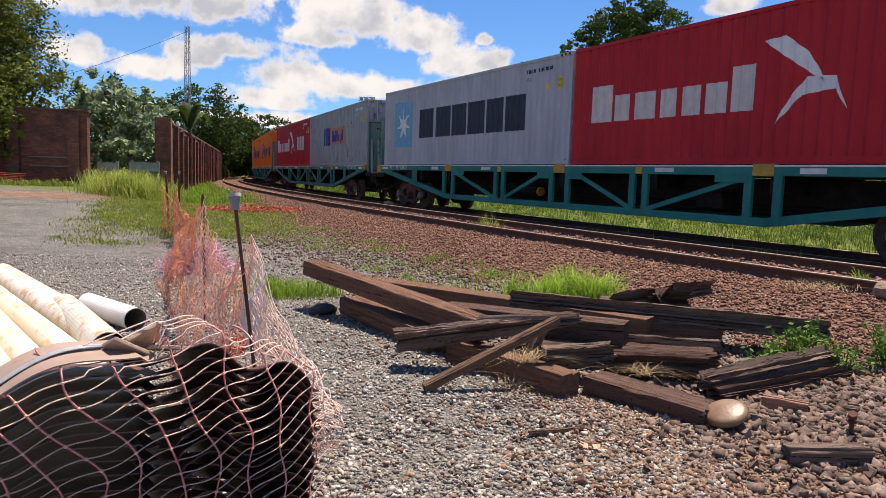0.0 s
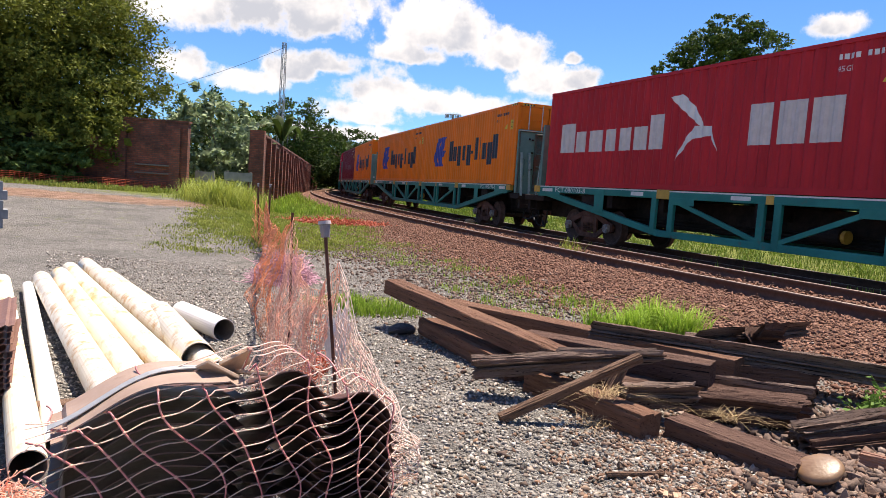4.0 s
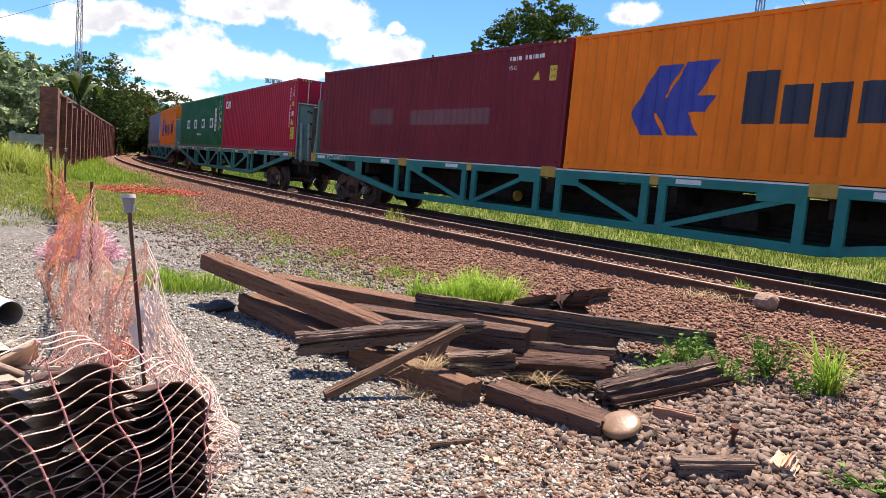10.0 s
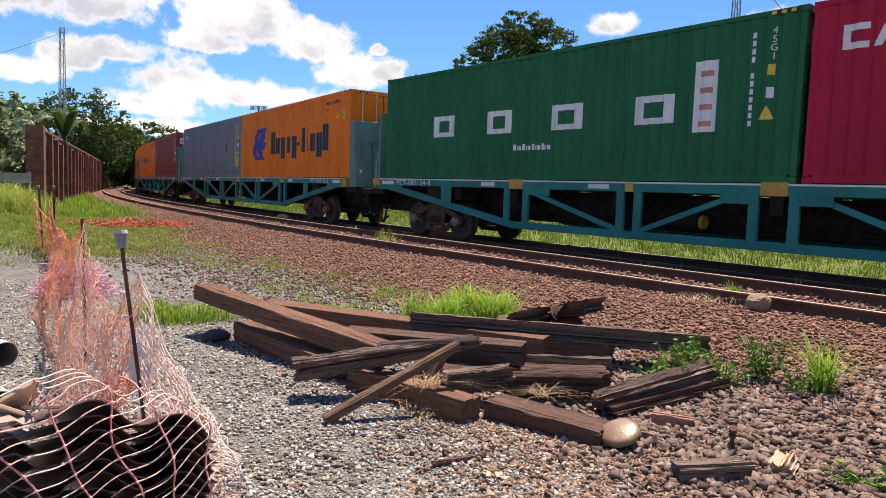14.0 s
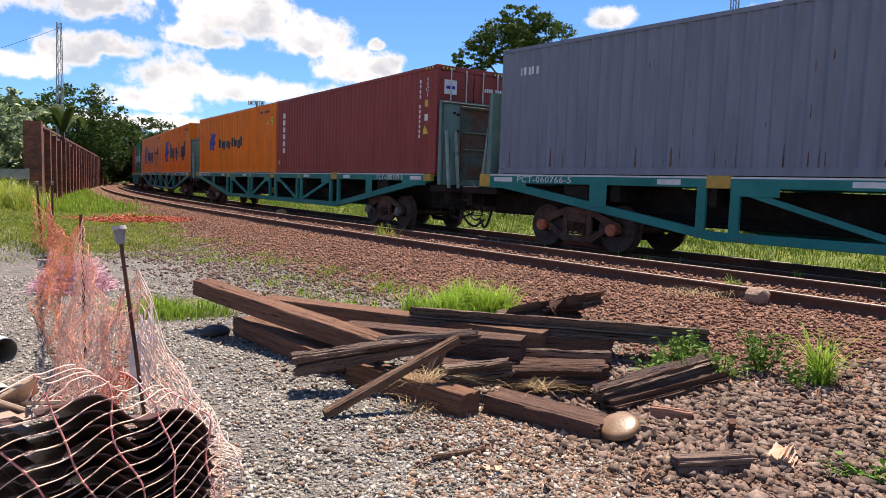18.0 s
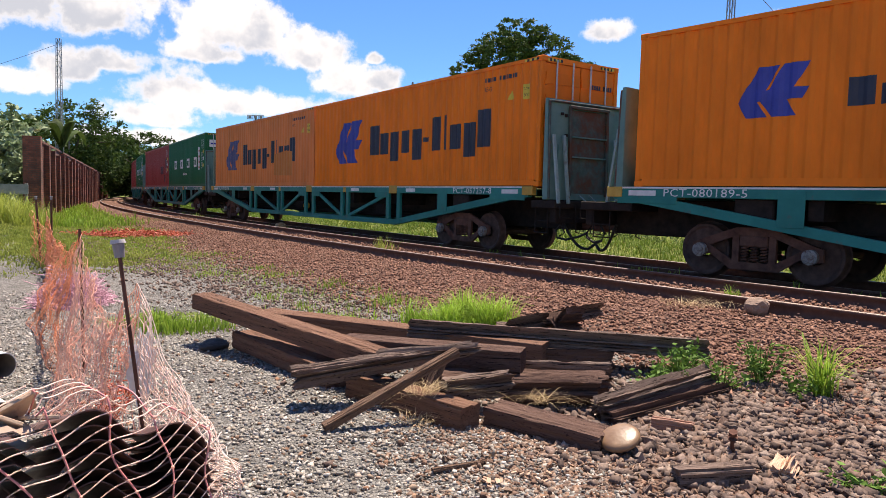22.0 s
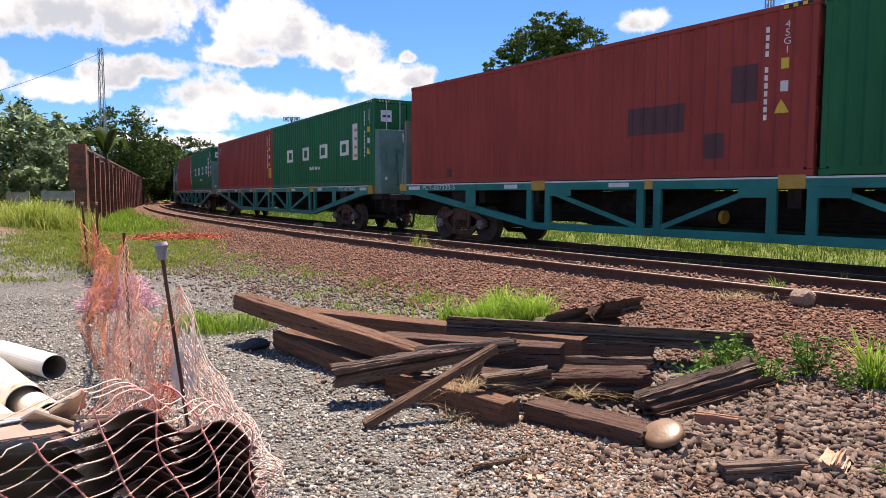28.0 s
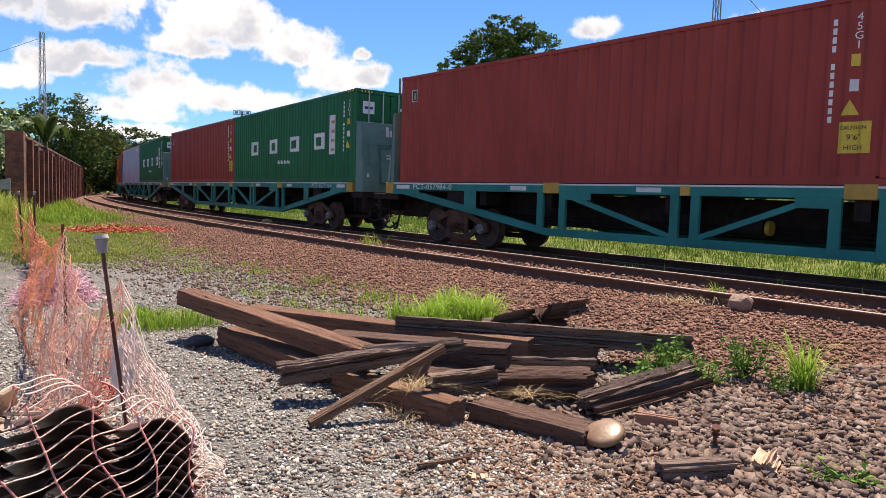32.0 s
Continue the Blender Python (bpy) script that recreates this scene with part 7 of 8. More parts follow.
# ---- the stacks of wavy steel beams ----
M_BEAM = surface("dull brown beam paint", (.15, .075, .055), (.23, .125, .095), 4, .55, .06, stain=(.07, .03, .018), stain_scale=7, stain_amount=.35, vary=.10)


def beam_mesh(length, width=.50, waves=2.5, depth=.040):
    """A wavy guard-rail beam piece, thin sheet, along y, with bolt slots as dark plates."""
    n, t = 34, .0042
    top, bot = [], []
    bm = bmesh.new()
    for y in (0.0, length):
        ra, rb = [], []
        for k in range(n + 1):
            u = k / n
            x = (u - .5) * width
            z = depth * .5 * (1 - math.cos(2 * math.pi * waves * u)) ** 1.0
            if u < .06 or u > .94:
                z -= .018
            ra.append(bm.verts.new((x, y, z + t)))
            rb.append(bm.verts.new((x, y, z)))
        top.append(ra)
        bot.append(rb)
    for k in range(n):
        bm.faces.new((top[0][k], top[0][k + 1], top[1][k + 1], top[1][k]))
        bm.faces.new((bot[0][k], bot[1][k], bot[1][k + 1], bot[0][k + 1]))
        bm.faces.new((top[0][k], bot[0][k], bot[0][k + 1], top[0][k + 1]))
        bm.faces.new((top[1][k], top[1][k + 1], bot[1][k + 1], bot[1][k]))
    for k in (0, n):
        bm.faces.new((top[0][k], top[1][k], bot[1][k], bot[0][k]))
    bmesh.ops.recalc_face_normals(bm, faces=bm.faces[:])
    return bm


STACK_A = Vector((-1.36, 1.76))
STACK_U, STACK_V = Vector((.80, .60)), Vector((-.60, .80))
STACK_TURN = math.degrees(math.atan2(.60, .80))
rs = random.Random(8)


def beam_stack(cx, cy, layers, z0, step, width, waves, length, tilt, label, dip=0.0, mat=M_BEAM, depth=.040):
    """Nested beams, the tilt growing from the lowest to the highest."""
    first = part("guard_rail_beam", beam_mesh(length, width, waves, depth), mat)
    tagged(first, label, "steel beam", "stacked guard-rail beams")
    for k in range(layers):
        m = pose(cx + STACK_V.x * rs.uniform(-.012, .012), cy + STACK_V.y * rs.uniform(-.012, .012), z0 + k * step, dip + rs.uniform(-.8, .8), tilt[0] + (tilt[1] - tilt[0]) * k / layers + rs.uniform(-.8, .8), STACK_TURN + rs.uniform(-1.2, 1.2))
        if k == 0:
            first.matrix_world = m
        else:
            copy_thing(first, m)
    return first


# Sunlight on the top and shade among the ends are put into these colours.
M_BEAM_SUNLIT = surface("sunlit tan beam paint", (.27, .185, .14), (.36, .26, .205), 5, .6, .06, stain=(.16, .09, .06), stain_scale=6, stain_amount=.4)
M_BEAM_SHADED = surface("shaded brown beam paint", (.060, .024, .017), (.125, .060, .044), 4, .5, .06, stain=(.11, .06, .04), stain_scale=9, stain_amount=.35, vary=.15)
c2 = STACK_A + STACK_U * .862
c1 = STACK_A + STACK_U * .29
NEST = "brown wavy steel beam in a nested stack under netting"
beam_stack(c2.x, c2.y, 16, .05, .0425, .545, 2.0, .42, (3.0, 21.0), NEST, -20, M_BEAM_SHADED, .055)
beam_stack(c1.x, c1.y, 16, .03, .0425, .56, 1.0, .34, (-2.0, -14.0), NEST, -9, M_BEAM_SHADED, .060)
top_beam = part("guard_rail_beam", beam_mesh(.27, .56, 1.0, .060), M_BEAM_SUNLIT)
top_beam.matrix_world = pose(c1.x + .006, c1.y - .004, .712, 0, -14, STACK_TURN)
tagged(top_beam, "wavy steel beam in sunlit tan on top of a nested stack", "steel beam", "stacked guard-rail beams")
cl = Vector((-3.05, 3.36))
beam_stack(cl.x, cl.y, 14, .02, .036, .50, 2.5, .9, (0.0, 0.0), "brown wavy steel beam in a stack beside the pipes")


def bits():
    m = surface("pale card", (.32, .23, .165), (.46, .35, .26), 7, .8, .2)
    for k, (u, v, w, h, a, b) in enumerate(((.50, .10, .13, .10, 62, 30), (.56, .14, .10, .12, 50, -25), (.60, .08, .08, .11, 75, 10))):
        p = STACK_A + STACK_U * u + STACK_V * v
        ob = part("spacer_plate", boxed(-w / 2, w / 2, -.006, .006, -h / 2, h / 2, .002), m)
        ob.matrix_world = pose(p.x, p.y, .775 + .02 * (k % 2), a, b, STACK_TURN)
        tagged(ob, "tan spacer plate wedged on the beam stack", "plate", "spacer plates on the stack")
    bm = bmesh.new()
    pts = []
    for k in range(15):
        u = .015 + .55 * k / 14
        z = .712 + .242 * (u - .29) + .03 * (1 - math.cos(2 * math.pi * (u - .01) / .56)) + .014
        pts.append((STACK_A + STACK_U * u + STACK_V * (.05 + .22 * u), z))
    prev = None
    for p, z in pts:
        q = [bm.verts.new((p.x + STACK_V.x * d, p.y + STACK_V.y * d, z)) for d in (-.02, .02)]
        q += [bm.verts.new((p.x + STACK_V.x * d, p.y + STACK_V.y * d, z - .003)) for d in (.02, -.02)]
        if prev:
            for i in range(4):
                bm.faces.new((prev[i], prev[(i + 1) % 4], q[(i + 1) % 4], q[i]))
        prev = q
    bmesh.ops.recalc_face_normals(bm, faces=bm.faces[:])
    tagged(part("packing_strap", bm, M_GALV), "bright packing strap over the beam stack", "strap")


bits()
tagged(part("bearer", boxed(-.25, .25, -.05, .05, 0, .09, .006, pose(-2.62, 3.55, .0, 0, 0, 37)), M_WOOD_TAN), "short wooden bearer under the stack beside the pipes", "timber")


# ---- the plastic net ----
def stack_top(u):
    """Height of the stacks' front upper edge."""
    if u > .58:
        w = min(1, (u - .588) / .52)
        return .825 - .215 * w + .052 * .5 * (1 - math.cos(4 * math.pi * max(0, w)))
    w = max(0, u / .57)
    return .605 + .125 * w + .055 * .5 * (1 - math.cos(2 * math.pi * w))


def net_point(u, z, wob):
    """A place on the net: it hangs before the beams' ends and folds back over their top."""
    nz = noise.noise(Vector((u * 5.1, z * 5.3, wob)))
    top, back = stack_top(u) + .022, 0.0
    if z > top:
        back, z = z - top, top + .01 + .3 * (z - top) * max(0, nz)
    p = STACK_A + STACK_U * u + STACK_V * (back - .03 - .02 * abs(nz))
    return (p.x, p.y, max(z, .012))


def stack_net():
    ob = new("plastic_net")
    ob.location = (STACK_A.x, STACK_A.y, 0)
    tagged(ob, "pink and white plastic net draped over the beam stacks", "net")
    back = Matrix.Translation(-ob.location)

    def strand(name, line, r, mat):
        v, f = ribbon_net([[tuple(back @ Vector(p)) for p in line]], r)
        return mesh_object(name, v, f, mat, ob)

    def warp_u(k, z):
        end = 1.075 - .112 * k
        lean = min(.26, .36 * (1.13 - end))
        return end - lean * float(smooth(.40, .78, z)) - .10 * max(0, z - .78) + .012 * math.sin(z * 21 + k * 1.9)

    def weft_z(k, u):
        z = -.36 + .050 * k + .32 * u + .65 * max(0, u - .72) ** 2
        return z + .010 * math.sin(u * 28 + k * .35) + .012 * noise.noise(Vector((u * 6, k * .31, 2.0)))

    for k in range(13):
        line = [net_point(warp_u(k, z), z, 1.0) for z in np.arange(.02, 1.0, .012) if -.04 < warp_u(k, z) < 1.13]
        if len(line) > 4:
            strand("strand", line, .0036, M_NET_STRAND)
    for k in range(27):
        line = [net_point(u, weft_z(k, u), 1.6) for u in np.arange(-.04, 1.125, .012) if .0 < weft_z(k, u) < stack_top(u) + .20]
        if len(line) > 4:
            strand("thin_strand", line, .0026, M_NET_PALE)
    bm = bmesh.new()
    bmesh.ops.create_icosphere(bm, subdivisions=1, radius=.0065)
    knot_mesh = bpy.data.meshes.new("knot")
    bm.to_mesh(knot_mesh)
    bm.free()
    knot_mesh.materials.append(M_NET_PINK)
    for k in range(13):
        for j in range(27):
            u = .5
            for _ in range(12):
                u = warp_u(k, weft_z(j, u))
            z = weft_z(j, u)
            if -.02 < u < 1.11 and .03 < z < stack_top(u) + .12:
                knot = new("knot", knot_mesh)
                knot.parent, knot.location = ob, back @ Vector(net_point(u, z, 1.3))
    return ob


stack_net()


def curtain(top, bottom, across, down, wob, sag=0.0, rumple=.03, seed=1):
    """Lines of a hanging net between a top line and a bottom line (each a function of 0..1)."""
    def at(a, b):
        p = Vector(top(a)).lerp(Vector(bottom(a)), b)
        n = Vector((noise.noise(Vector((a * wob, b * wob * .6, seed))), noise.noise(Vector((a * wob, b * wob * .6, seed + 9))), .5 * noise.noise(Vector((a * wob, b * wob, seed + 17)))))
        fine_n = Vector((noise.noise(Vector((a * 60, b * 40, seed + 3))), noise.noise(Vector((a * 60, b * 40, seed + 5))), noise.noise(Vector((a * 60, b * 40, seed + 7)))))
        return p + n * rumple + fine_n * rumple * .10
    lines = []
    for i in range(across + 1):
        lines.append([at(i / across, j / (down * 2)) for j in range(down * 2 + 1)])
    for j in range(down + 1):
        lines.append([at(i / (across * 2), j / down) for i in range(across * 2 + 1)])
    return lines


P0, P1, P2, P3 = Vector((-.86, 2.92, 0)), Vector((-2.07, 5.76, 0)), Vector((-6.0, 15.05, 0)), Vector((-6.35, 15.2, 0))


def line_between(a, za, b, zb, droop=0.0):
    return lambda u: (a.x + (b.x - a.x) * u, a.y + (b.y - a.y) * u, za + (zb - za) * u - droop * 4 * u * (1 - u))


def fence_net():
    corner = Vector((-.40, 2.50, 0))
    foot0, foot1, mid = P0 + Vector((-.18, .05, 0)), P1 + Vector((-.14, -.18, 0)), Vector((-1.45, 4.3, 0))
    fan = curtain(line_between(P0, 1.08, corner, .50, .09), line_between(P0, .12, corner, .33), 16, 24, 5, rumple=.05, seed=3)
    fan += curtain(line_between(P0, 1.0, corner + Vector((-.06, .1, 0)), .50, .07), line_between(P0, .06, corner + Vector((-.1, .12, 0)), .3), 14, 20, 9, rumple=.07, seed=5)
    v, f = ribbon_net(fan, .0021)
    ob = mesh_object("safety_net", v, f, M_NET_PALE)
    pink = curtain(line_between(P0, 1.08, P1, 1.05, .30), line_between(foot0, .02, foot1, .02), 64, 24, 6, rumple=.06, seed=4)
    pink += curtain(line_between(P0, .95, mid, .72, .05), line_between(foot0 + Vector((.1, 0, 0)), .02, mid + Vector((-.25, -.3, 0)), .02), 26, 16, 8, rumple=.08, seed=6)
    pink += curtain(line_between(mid, .82, P1, 1.10, .05), line_between(mid + Vector((-.2, -.2, 0)), .02, foot1, .02), 26, 18, 6, rumple=.08, seed=7)
    v, f = ribbon_net(pink, .0019)
    mesh_object("pink_mesh", v, f, M_NET_PINK, ob)
    orange = curtain(line_between(P1, 1.10, Vector((-3.2, 8.4, 0)), .80, .10), line_between(foot1, .02, Vector((-3.4, 8.0, 0)), .02), 52, 20, 7, rumple=.08, seed=8)
    v, f = ribbon_net(orange, .0023)
    mesh_object("orange_mesh", v, f, M_NET_ORANGE, ob)
    far = curtain(line_between(Vector((-3.2, 8.4, 0)), .80, P2, 1.0, .18), line_between(Vector((-3.3, 8.1, 0)), .02, P2, .02), 80, 14, 9, rumple=.07, seed=9)
    far += curtain(line_between(P3, 1.0, Vector((-4.3, 11.4, 0)), .6, .1), line_between(P3, .02, Vector((-4.3, 11.4, 0)), .02), 34, 12, 9, rumple=.08, seed=10)
    v, f = ribbon_net(far, .0040)
    mesh_object("far_mesh", v, f, M_NET_ORANGE, ob)
    red = curtain(line_between(Vector((-.98, 3.2, 0)), .62, Vector((-1.3, 4.0, 0)), .42, .06), line_between(Vector((-1.1, 3.1, 0)), .04, Vector((-1.45, 3.9, 0)), .04), 16, 18, 9, rumple=.10, seed=11)
    v, f = ribbon_net(red, .0030)
    mesh_object("red_mesh", v, f, M_NET_RED, ob)
    return tagged(ob, "tangled orange and sun-bleached plastic safety net on stakes", "net")


fence_net()

M_HEAP = surface("mauve net heap", (.50, .24, .32), (.68, .42, .50), 5, .6, .1)


def net_heap(name, x, y, rx, ry, h, n, mat, r, label, seed):
    rng = np.random.default_rng(seed)
    lines = []
    for _ in range(n):
        a, q = rng.uniform(0, 2 * np.pi), np.sqrt(rng.random())
        p = np.array((x + q * rx * np.cos(a), y + q * ry * np.sin(a), gz(x, y) + .02 + h * (1 - q * q) * rng.random()))
        d = rng.normal(0, 1, 3) * (.10, .10, .05)
        line = [p]
        for _ in range(6):
            d = d * .7 + rng.normal(0, .05, 3) * (1, 1, .6)
            p = p + d * .32
            p[2] = max(p[2], gz(x, y) + .01)
            line.append(p.copy())
        lines.append(line)
    v, f = ribbon_net(lines, r)
    return tagged(mesh_object(name, v, f, mat), label, "net")


net_heap("tangled_net", -3.45, 9.35, .40, .42, .40, 1700, M_HEAP, .0045, "heap of mauve plastic net at the foot of the fence", 4)
net_heap("tangled_net", -6.2, 22.6, 1.6, .8, .16, 700, M_NET_RED, .014, "red-orange net lying on the gravel by the siding", 5)
net_heap("tangled_net", -7.9, 23.2, 1.1, .4, .08, 200, M_NET_RED, .012, "end of a red-orange net lying on the gravel", 6)
net_heap("tangled_net", -2.15, 2.35, .42, .30, .10, 420, M_NET_PINK, .0035, "tangle of pink plastic net on the gravel by the pipes", 7)


def marker_post(base, top, head, label, r=.010):
    """A steel stake with a round grey head."""
    p = new("stake")
    base, top = Vector(base), Vector(top)
    part("rod", rod(bmesh.new(), base, top, r, 8), M_BOGIE, p)
    if head:
        d = (top - base).normalized()
        hd = part("head", rod(bmesh.new(), top - d * .005, top + d * .050, .019, 18, .023), surface("grey cap plastic", (.22, .19, .19), (.30, .27, .27), 9, .55, .05), p, "grey round plastic head")
        part("lid", rod(bmesh.new(), top + d * .051, top + d * .066, .029, 18, .026), surface("pale cap lid", (.45, .40, .39), (.56, .51, .50), 9, .55, .05), hd)
    return tagged(p, label, "stake", "stakes of the net fence")


marker_post((-.76, 2.86, 0), (-.928, 2.93, 1.185), True, "thin rusty stake with a round grey head", .0075)
marker_post((-2.05, 5.74, 0), (-2.09, 5.78, 1.14), False, "thin rusty stake holding the orange net", .012)
marker_post((-5.95, 15.14, 0), (-5.96, 15.16, 1.22), True, "thin rusty stake with a round grey head", .02)
marker_post((-6.11, 15.01, 0), (-6.20, 15.05, 1.22), True, "thin rusty stake with a round grey head", .02)


def plastic_bag():
    bm = bmesh.new()
    bmesh.ops.create_icosphere(bm, subdivisions=4, radius=.1)
    for v in bm.verts:
        k = 1 + .9 * noise.noise(v.co * 19) + .5 * noise.noise(v.co * 43)
        v.co = Vector((v.co.x * .42 * k, v.co.y * .35 * k, v.co.z * 1.15 * k))
    ob = part("plastic_bag", bm, surface("white film", (.70, .68, .68), (.84, .82, .82), 9, .35, .2, trans=.35))
    ob.location = (-.86, 2.99, .74)
    return tagged(ob, "crumpled white plastic bag caught in the net", "bag")


plastic_bag()


# ---- loose stones ----
def stone_arrays(points, sizes, rng, squash=.75):
    """Angular stones: jittered boxes with cut corners, twelve triangles each."""
    n = len(points)
    cube = np.array([(x, y, z) for x in (-1, 1) for y in (-1, 1) for z in (-1, 1)], float)
    v = cube[None] * rng.uniform(.12, 1.0, (n, 8, 3))
    v *= rng.uniform(.6, 1.15, (n, 1, 3))
    v[:, :, 2] *= squash
    a, b = rng.uniform(0, 2 * np.pi, n), rng.normal(0, .8, n)
    ca, sa, cb, sb = np.cos(a), np.sin(a), np.cos(b), np.sin(b)
    x, y, z = v[..., 0], v[..., 1], v[..., 2]
    y, z = y * cb[:, None] - z * sb[:, None], y * sb[:, None] + z * cb[:, None]
    x, y = x * ca[:, None] - y * sa[:, None], x * sa[:, None] + y * ca[:, None]
    v = np.stack([x, y, z], -1) * sizes[:, None, None] * .5 + points[:, None]
    tri = np.array([[0, 1, 3], [0, 3, 2], [4, 6, 7], [4, 7, 5], [0, 4, 5], [0, 5, 1], [2, 3, 7], [2, 7, 6], [0, 2, 6], [0, 6, 4], [1, 5, 7], [1, 7, 3]])
    f = (np.arange(n)[:, None, None] * 8 + tri[None]).reshape(-1, 3)
    return v.reshape(-1, 3), f


def stone_mat(name, tones):
    """Stones of several tones, picked stone by stone, with a mottled face."""
    m = bpy.data.materials.new(name)
    m.use_nodes = True
    nd, lk = m.node_tree.nodes, m.node_tree.links
    info, geo = nd.new("ShaderNodeObjectInfo"), nd.new("ShaderNodeNewGeometry")
    add = nd.new("ShaderNodeMath")
    add.operation = "ADD"
    lk.new(info.outputs["Random"], add.inputs[0])
    lk.new(geo.outputs["Random Per Island"], add.inputs[1])
    fr = nd.new("ShaderNodeMath")
    fr.operation = "FRACT"
    lk.new(add.outputs[0], fr.inputs[0])
    ramp = nd.new("ShaderNodeValToRGB")
    ramp.color_ramp.interpolation = "LINEAR"
    while len(ramp.color_ramp.elements) < len(tones):
        ramp.color_ramp.elements.new(.5)
    for k, c in enumerate(tones):
        ramp.color_ramp.elements[k].position = k / (len(tones) - 1)
        ramp.color_ramp.elements[k].color = (*c, 1)
    lk.new(fr.outputs[0], ramp.inputs[0])
    tc, n = nd.new("ShaderNodeTexCoord"), nd.new("ShaderNodeTexNoise")
    n.inputs["Scale"].default_value, n.inputs["Detail"].default_value = 60, 4
    lk.new(tc.outputs["Object"], n.inputs["Vector"])
    r = nd.new("ShaderNodeMapRange")
    r.inputs["From Min"].default_value, r.inputs["From Max"].default_value = .3, .7
    r.inputs["To Min"].default_value, r.inputs["To Max"].default_value = .65, 1.3
    lk.new(n.outputs["Fac"], r.inputs["Value"])
    hsv = nd.new("ShaderNodeHueSaturation")
    lk.new(r.outputs[0], hsv.inputs["Value"])
    lk.new(ramp.outputs[0], hsv.inputs["Color"])
    bsdf = nd["Principled BSDF"]
    lk.new(hsv.outputs[0], bsdf.inputs["Base Color"])
    bsdf.inputs["Roughness"].default_value, bsdf.inputs["Specular IOR Level"].default_value = .9, .25
    bp = nd.new("ShaderNodeBump")
    bp.inputs["Strength"].default_value, bp.inputs["Distance"].default_value = .5, .006
    lk.new(n.outputs["Fac"], bp.inputs["Height"])
    lk.new(bp.outputs[0], bsdf.inputs["Normal"])
    return m


M_STONE_GREY = stone_mat("grey gravel stone", ((.10, .09, .08), (.30, .28, .25), (.20, .185, .165), (.44, .41, .37), (.16, .13, .11), (.36, .32, .27), (.56, .53, .49)))
M_STONE_ROCK = stone_mat("grey-brown crushed rock", ((.07, .048, .040), (.180, .128, .104), (.11, .076, .062), (.225, .160, .130), (.140, .084, .060), (.29, .225, .185)))
M_STONE_RED = stone_mat("red-brown ballast stone", ((.09, .043, .030), (.23, .120, .083), (.14, .066, .045), (.28, .155, .110), (.18, .086, .056)))
M_STONE_TAN = stone_mat("tan and brown stone", ((.27, .15, .095), (.14, .085, .06), (.34, .25, .18), (.10, .07, .055), (.30, .185, .12), (.20, .15, .12), (.52, .44, .36)))
M_STONE_EARTH = stone_mat("earthy brown stone", ((.20, .115, .078), (.12, .072, .052), (.27, .185, .135), (.16, .10, .075), (.24, .145, .10), (.34, .26, .20)))


def scatter(name, pts, size_lo, size_hi, mat, label, seed, sink=.25, skew=2.0):
    rng = np.random.default_rng(seed)
    sizes = size_lo + (size_hi - size_lo) * rng.random(len(pts)) ** skew
    z = ground_z(pts[:, 0], pts[:, 1]) + sizes * (.5 * .7 - sink) * rng.uniform(.6, 1.2, len(pts))
    v, f = stone_arrays(np.column_stack([pts, z]), sizes, rng)
    ob = mesh_object(name, v, f, mat)
    return tagged(ob, label, "stones", kind="stuff")


GS = np.random.default_rng(120)


def wedge(n, y0, y1, left, right, power=1.6):
    """Points in front of the yard's edge, denser near by."""
    y = y0 + (y1 - y0) * GS.random(n) ** power
    u = GS.random(n)
    return np.column_stack([y * left + (right - left) * y * u, y])


gravel = wedge(62000, 2.1, 10.5, -.75, .42, 1.35)
keep = np.array([curve_so(p[0], p[1])[1] > 7.0 for p in gravel])
scatter("fine_gravel", gravel[keep], .012, .044, M_STONE_GREY, "fine grey gravel of the yard", 121)
tan = wedge(2600, 2.2, 8.0, -.4, .5)
scatter("tan_pebbles", tan, .018, .060, M_STONE_TAN, "tan pebbles among the gravel", 122)
rock = np.column_stack([GS.uniform(1.05, 5.4, 12500), 2.55 + 3.1 * GS.random(12500) ** .9])
ok = (rock[:, 1] < 5.3 - .02 * rock[:, 0]) & (rock[:, 0] > 2.0 - .45 * (rock[:, 1] - 2.5) + GS.normal(0, .25, len(rock)))
rock = rock[ok]
scatter("crushed_rock", rock, .026, .105, M_STONE_ROCK, "angular grey-brown crushed rock", 123, .2, 1.9)
brown = np.column_stack([GS.normal(1.35, .62, 15000), GS.uniform(2.4, 4.6, 15000)])
brown = brown[brown[:, 0] > .15 + .6 * GS.random(len(brown)) ** 2 - .5 * GS.random(len(brown)) ** 2]
scatter("brown_gravel", brown, .012, .050, M_STONE_EARTH, "tan and brown stones before the timber pile", 124, .28, 2.4)
bl = np.array([on_curve(s, o) for s, o in zip(-7 + 44 * GS.random(46000) ** 1.9, GS.uniform(3.3, 6.7, 46000))])
scatter("ballast", bl, .030, .082, M_STONE_RED, "red-brown ballast stones beside the siding", 125, .24, 1.7)
bl2 = np.array([on_curve(s, o) for s, o in zip(-6 + 40 * GS.random(9000) ** 1.6, GS.uniform(.2, 3.0, 9000))])
scatter("siding_ballast", bl2, .05, .10, M_STONE_RED, "red-brown ballast between the rails", 126, .15, 1.3)
mix = np.array([on_curve(s, o) for s, o in zip(-3 + 30 * GS.random(17000) ** 1.5, GS.normal(7.2, .75, 17000))])
scatter("edge_gravel", mix, .028, .078, M_STONE_ROCK, "grey-brown stones along the ballast's edge", 127, .2, 1.6)

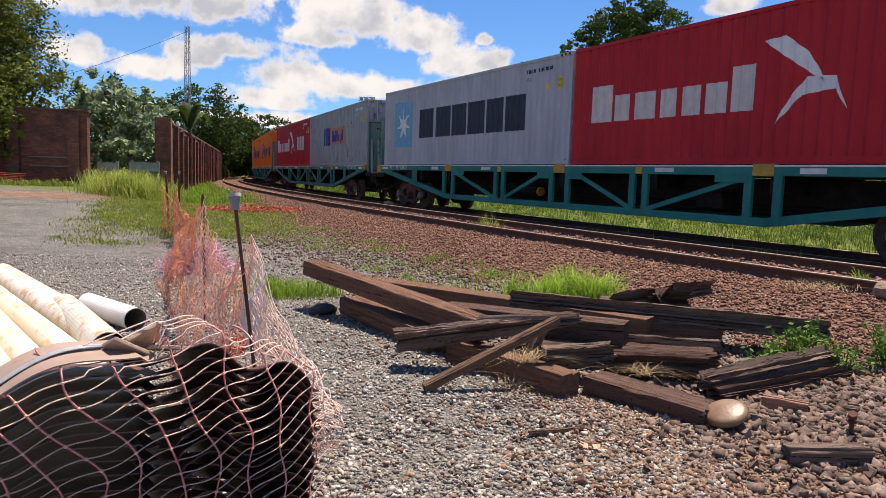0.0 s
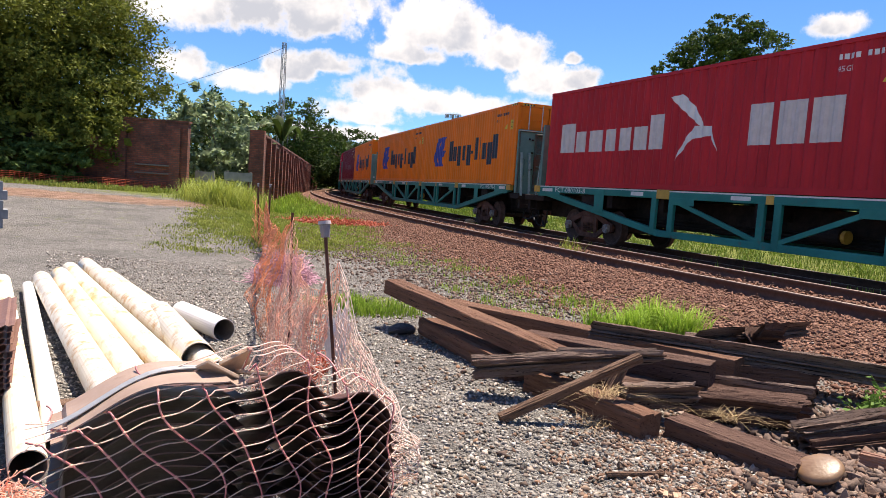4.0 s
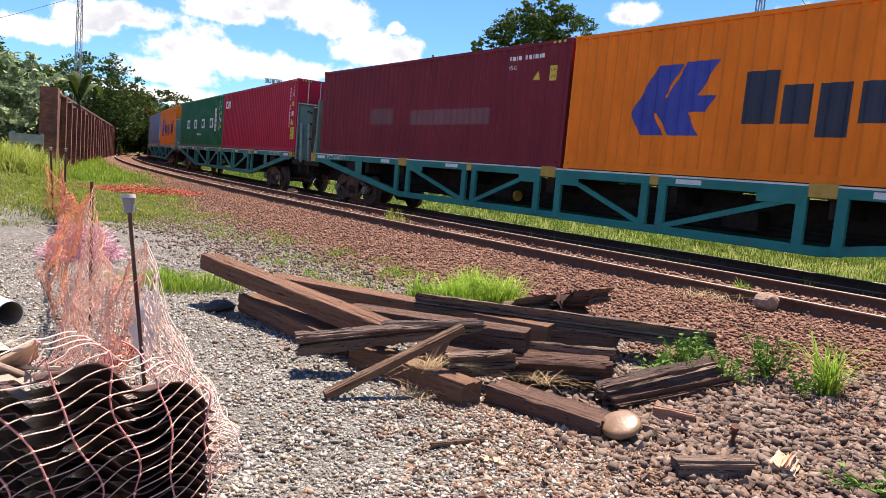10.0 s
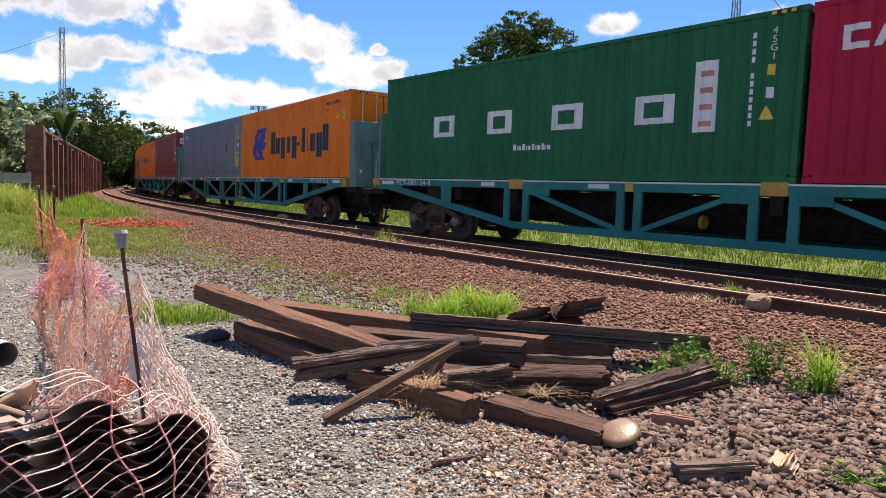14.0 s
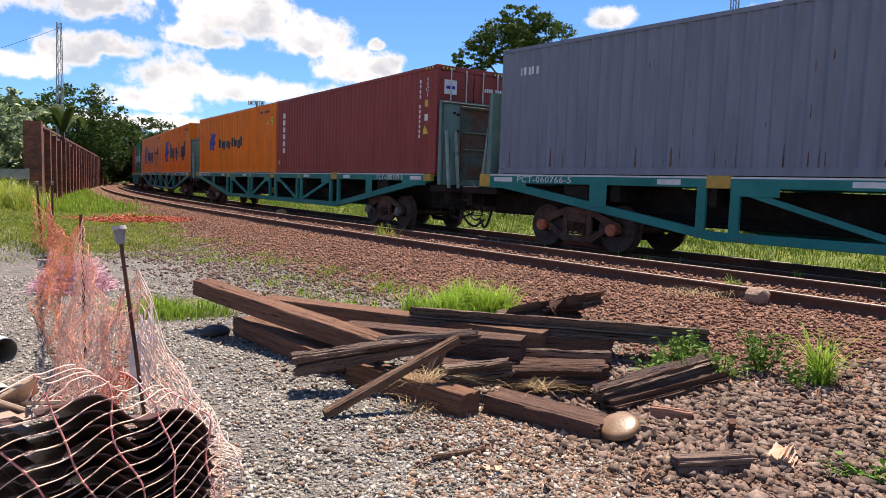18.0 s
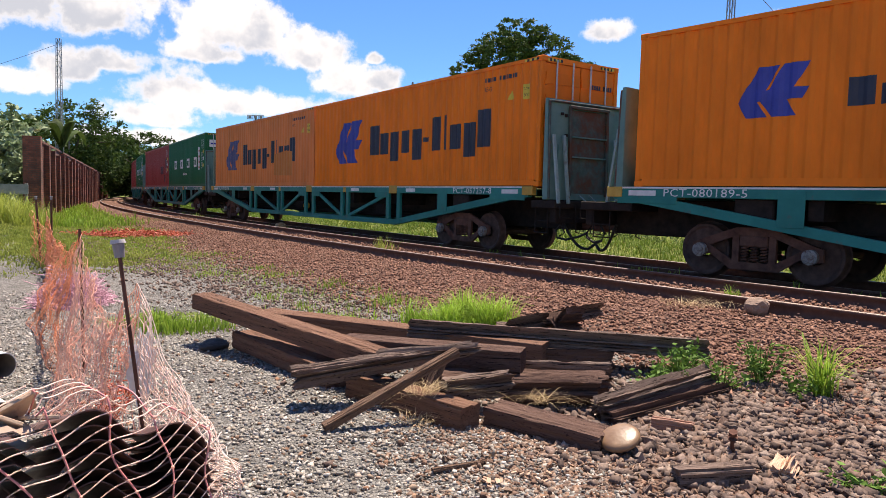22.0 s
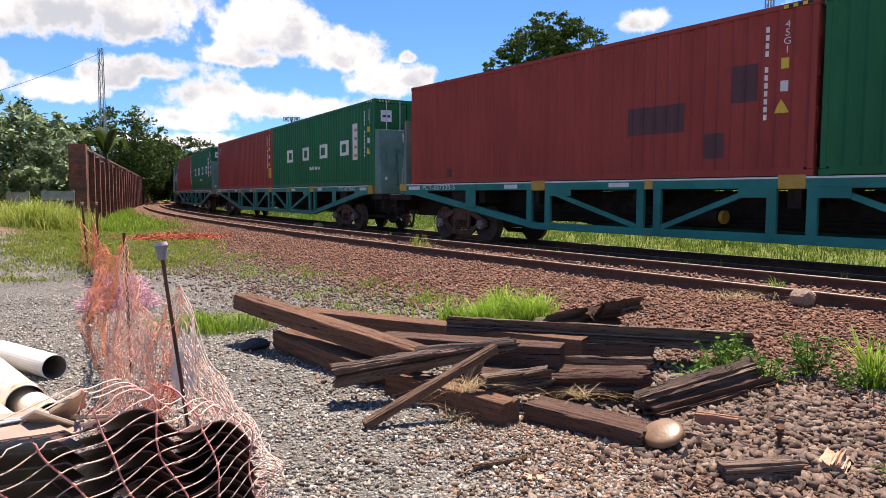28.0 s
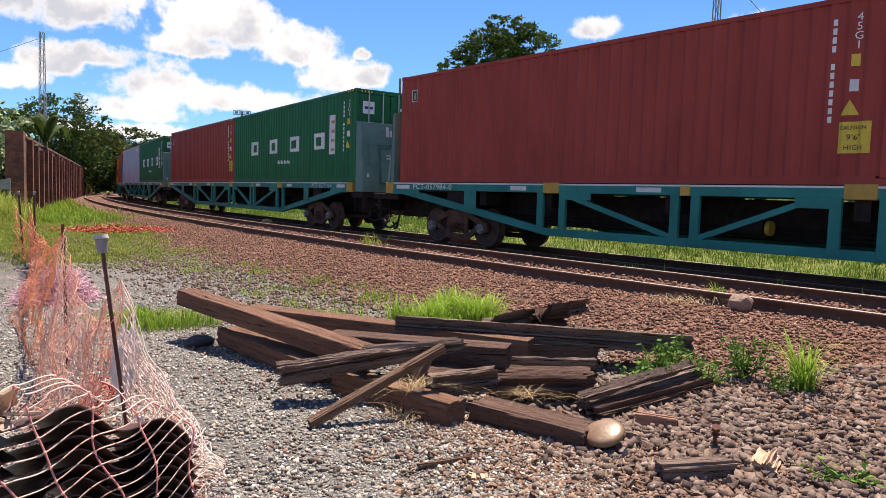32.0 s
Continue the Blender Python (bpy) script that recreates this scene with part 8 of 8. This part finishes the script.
# the nearest stones, each an object
shapes = []
for k in range(12):
    v, f = stone_arrays(np.zeros((1, 3)), np.ones(1), np.random.default_rng(300 + k), .8)
    me = bpy.data.meshes.new("stone")
    me.from_pydata([tuple(p) for p in v], [], [tuple(map(int, t)) for t in f])
    for mat in (M_STONE_ROCK, M_STONE_TAN, M_STONE_GREY):
        mm = me.copy()
        mm.materials.append(mat)
        shapes.append((mm, mat))
near_r = random.Random(77)
for k in range(290):
    if k < 190:
        x, y, pick, size = near_r.uniform(1.35, 3.6), near_r.uniform(2.6, 4.6), 0, near_r.uniform(.05, .10)
    elif k < 240:
        x, y, pick, size = near_r.uniform(.2, 1.9), near_r.uniform(2.7, 4.2), 1, near_r.uniform(.03, .07)
    else:
        x, y, pick, size = near_r.uniform(-1.0, 1.0), near_r.uniform(3.0, 6.0), 2, near_r.uniform(.03, .065)
    me = shapes[3 * near_r.randrange(12) + pick][0]
    ob = new("stone", me)
    ob.parent = GROUND
    ob.matrix_world = Matrix.Translation((x, y, gz(x, y) + size * .28)) @ Euler((near_r.uniform(-.4, .4), near_r.uniform(-.4, .4), near_r.uniform(0, 6.3))).to_matrix().to_4x4() @ Matrix.Diagonal((size, size * near_r.uniform(.7, 1.2), size * near_r.uniform(.6, .9), 1))

# ---- rail fastenings and sleepers of the siding ----
first_clip = None
for k in range(46):
    s = -6 + .62 * k
    for side in (1, -1):
        for d in (.085, -.085):
            o = SIDING_O + side * (GAUGE / 2 + .036) + d
            x, y = on_curve(s, o)
            if first_clip is None:
                bm = boxed(-.045, .045, -.028, .028, 0, .02, .004)
                rod(bm, (0, 0, .01), (0, 0, .055), .014, 8)
                me = part("rail_clip", bm, M_RAIL)
                first_clip = me
                me.parent = GROUND
                me.matrix_world = pose(x, y, SIDING_RAIL_Z - .150, 0, 0, heading(s))
            else:
                c = new("rail_clip", first_clip.data)
                c.parent = GROUND
                c.matrix_world = pose(x, y, SIDING_RAIL_Z - .150, 0, 0, heading(s))
tie = None
for k in range(70):
    s = -8 + .62 * k
    x, y = on_curve(s, SIDING_O)
    if tie is None:
        tie = part("track_sleeper", boxed(-.11, .11, -1.3, 1.3, -.16, 0, .012), M_SLEEPER)
        tie.parent = GROUND
        me = tie
    else:
        me = new("track_sleeper", tie.data)
        me.parent = GROUND
    me.matrix_world = pose(x, y, SIDING_RAIL_Z - .174, 0, 0, heading(s))


# ---- what moves ----
def travelled(t):
    """Metres that the train has run since the start."""
    return 0.143 + 8.63848 * t - 0.043299 * t ** 2 + 0.0034885 * t ** 3 - 1.597156e-04 * t ** 4 + 2.233366e-06 * t ** 5


def motions():
    times = [0.5 * k for k in range(65)]
    for i, (w, sets, c1, c2) in enumerate(WAGONS):
        rows, spin = [], []
        for t in times:
            s = 10.774 + WAGON_PITCH * i + SLACK.get(i, 0.0) - travelled(t)
            x, y = on_curve(s, TRAIN_O - 0.07)
            rows.append((t, pose(x, y, TRAIN_RAIL_Z, 0, 0, heading(s)) @ pose(-LOAD_X, 0, 0)))
        walk(w, rows)
        for c, dx in ((c1, 6.138), (c2, -6.138)):
            walk(c, [(t, m @ pose(dx + LOAD_X, 0, DECK)) for t, m in rows])
        # the wheels turn while the wagon is near
        seen = [t for t in (0.08 * k for k in range(401)) if -45 < -1.46 + WAGON_PITCH * i - travelled(t) < 48]
        for ws in sets:
            x = ws.location.x
            roll_rows = [(t, pose(x, 0, .47, 0, math.degrees(travelled(t) / .46), 0)) for t in seen]
            if not roll_rows:
                continue
            if seen[0] > 0:
                roll_rows.insert(0, (0.0, roll_rows[0][1]))
            if seen[-1] < 32:
                roll_rows.append((32.0, roll_rows[-1][1]))
            walk(ws, roll_rows)


motions()
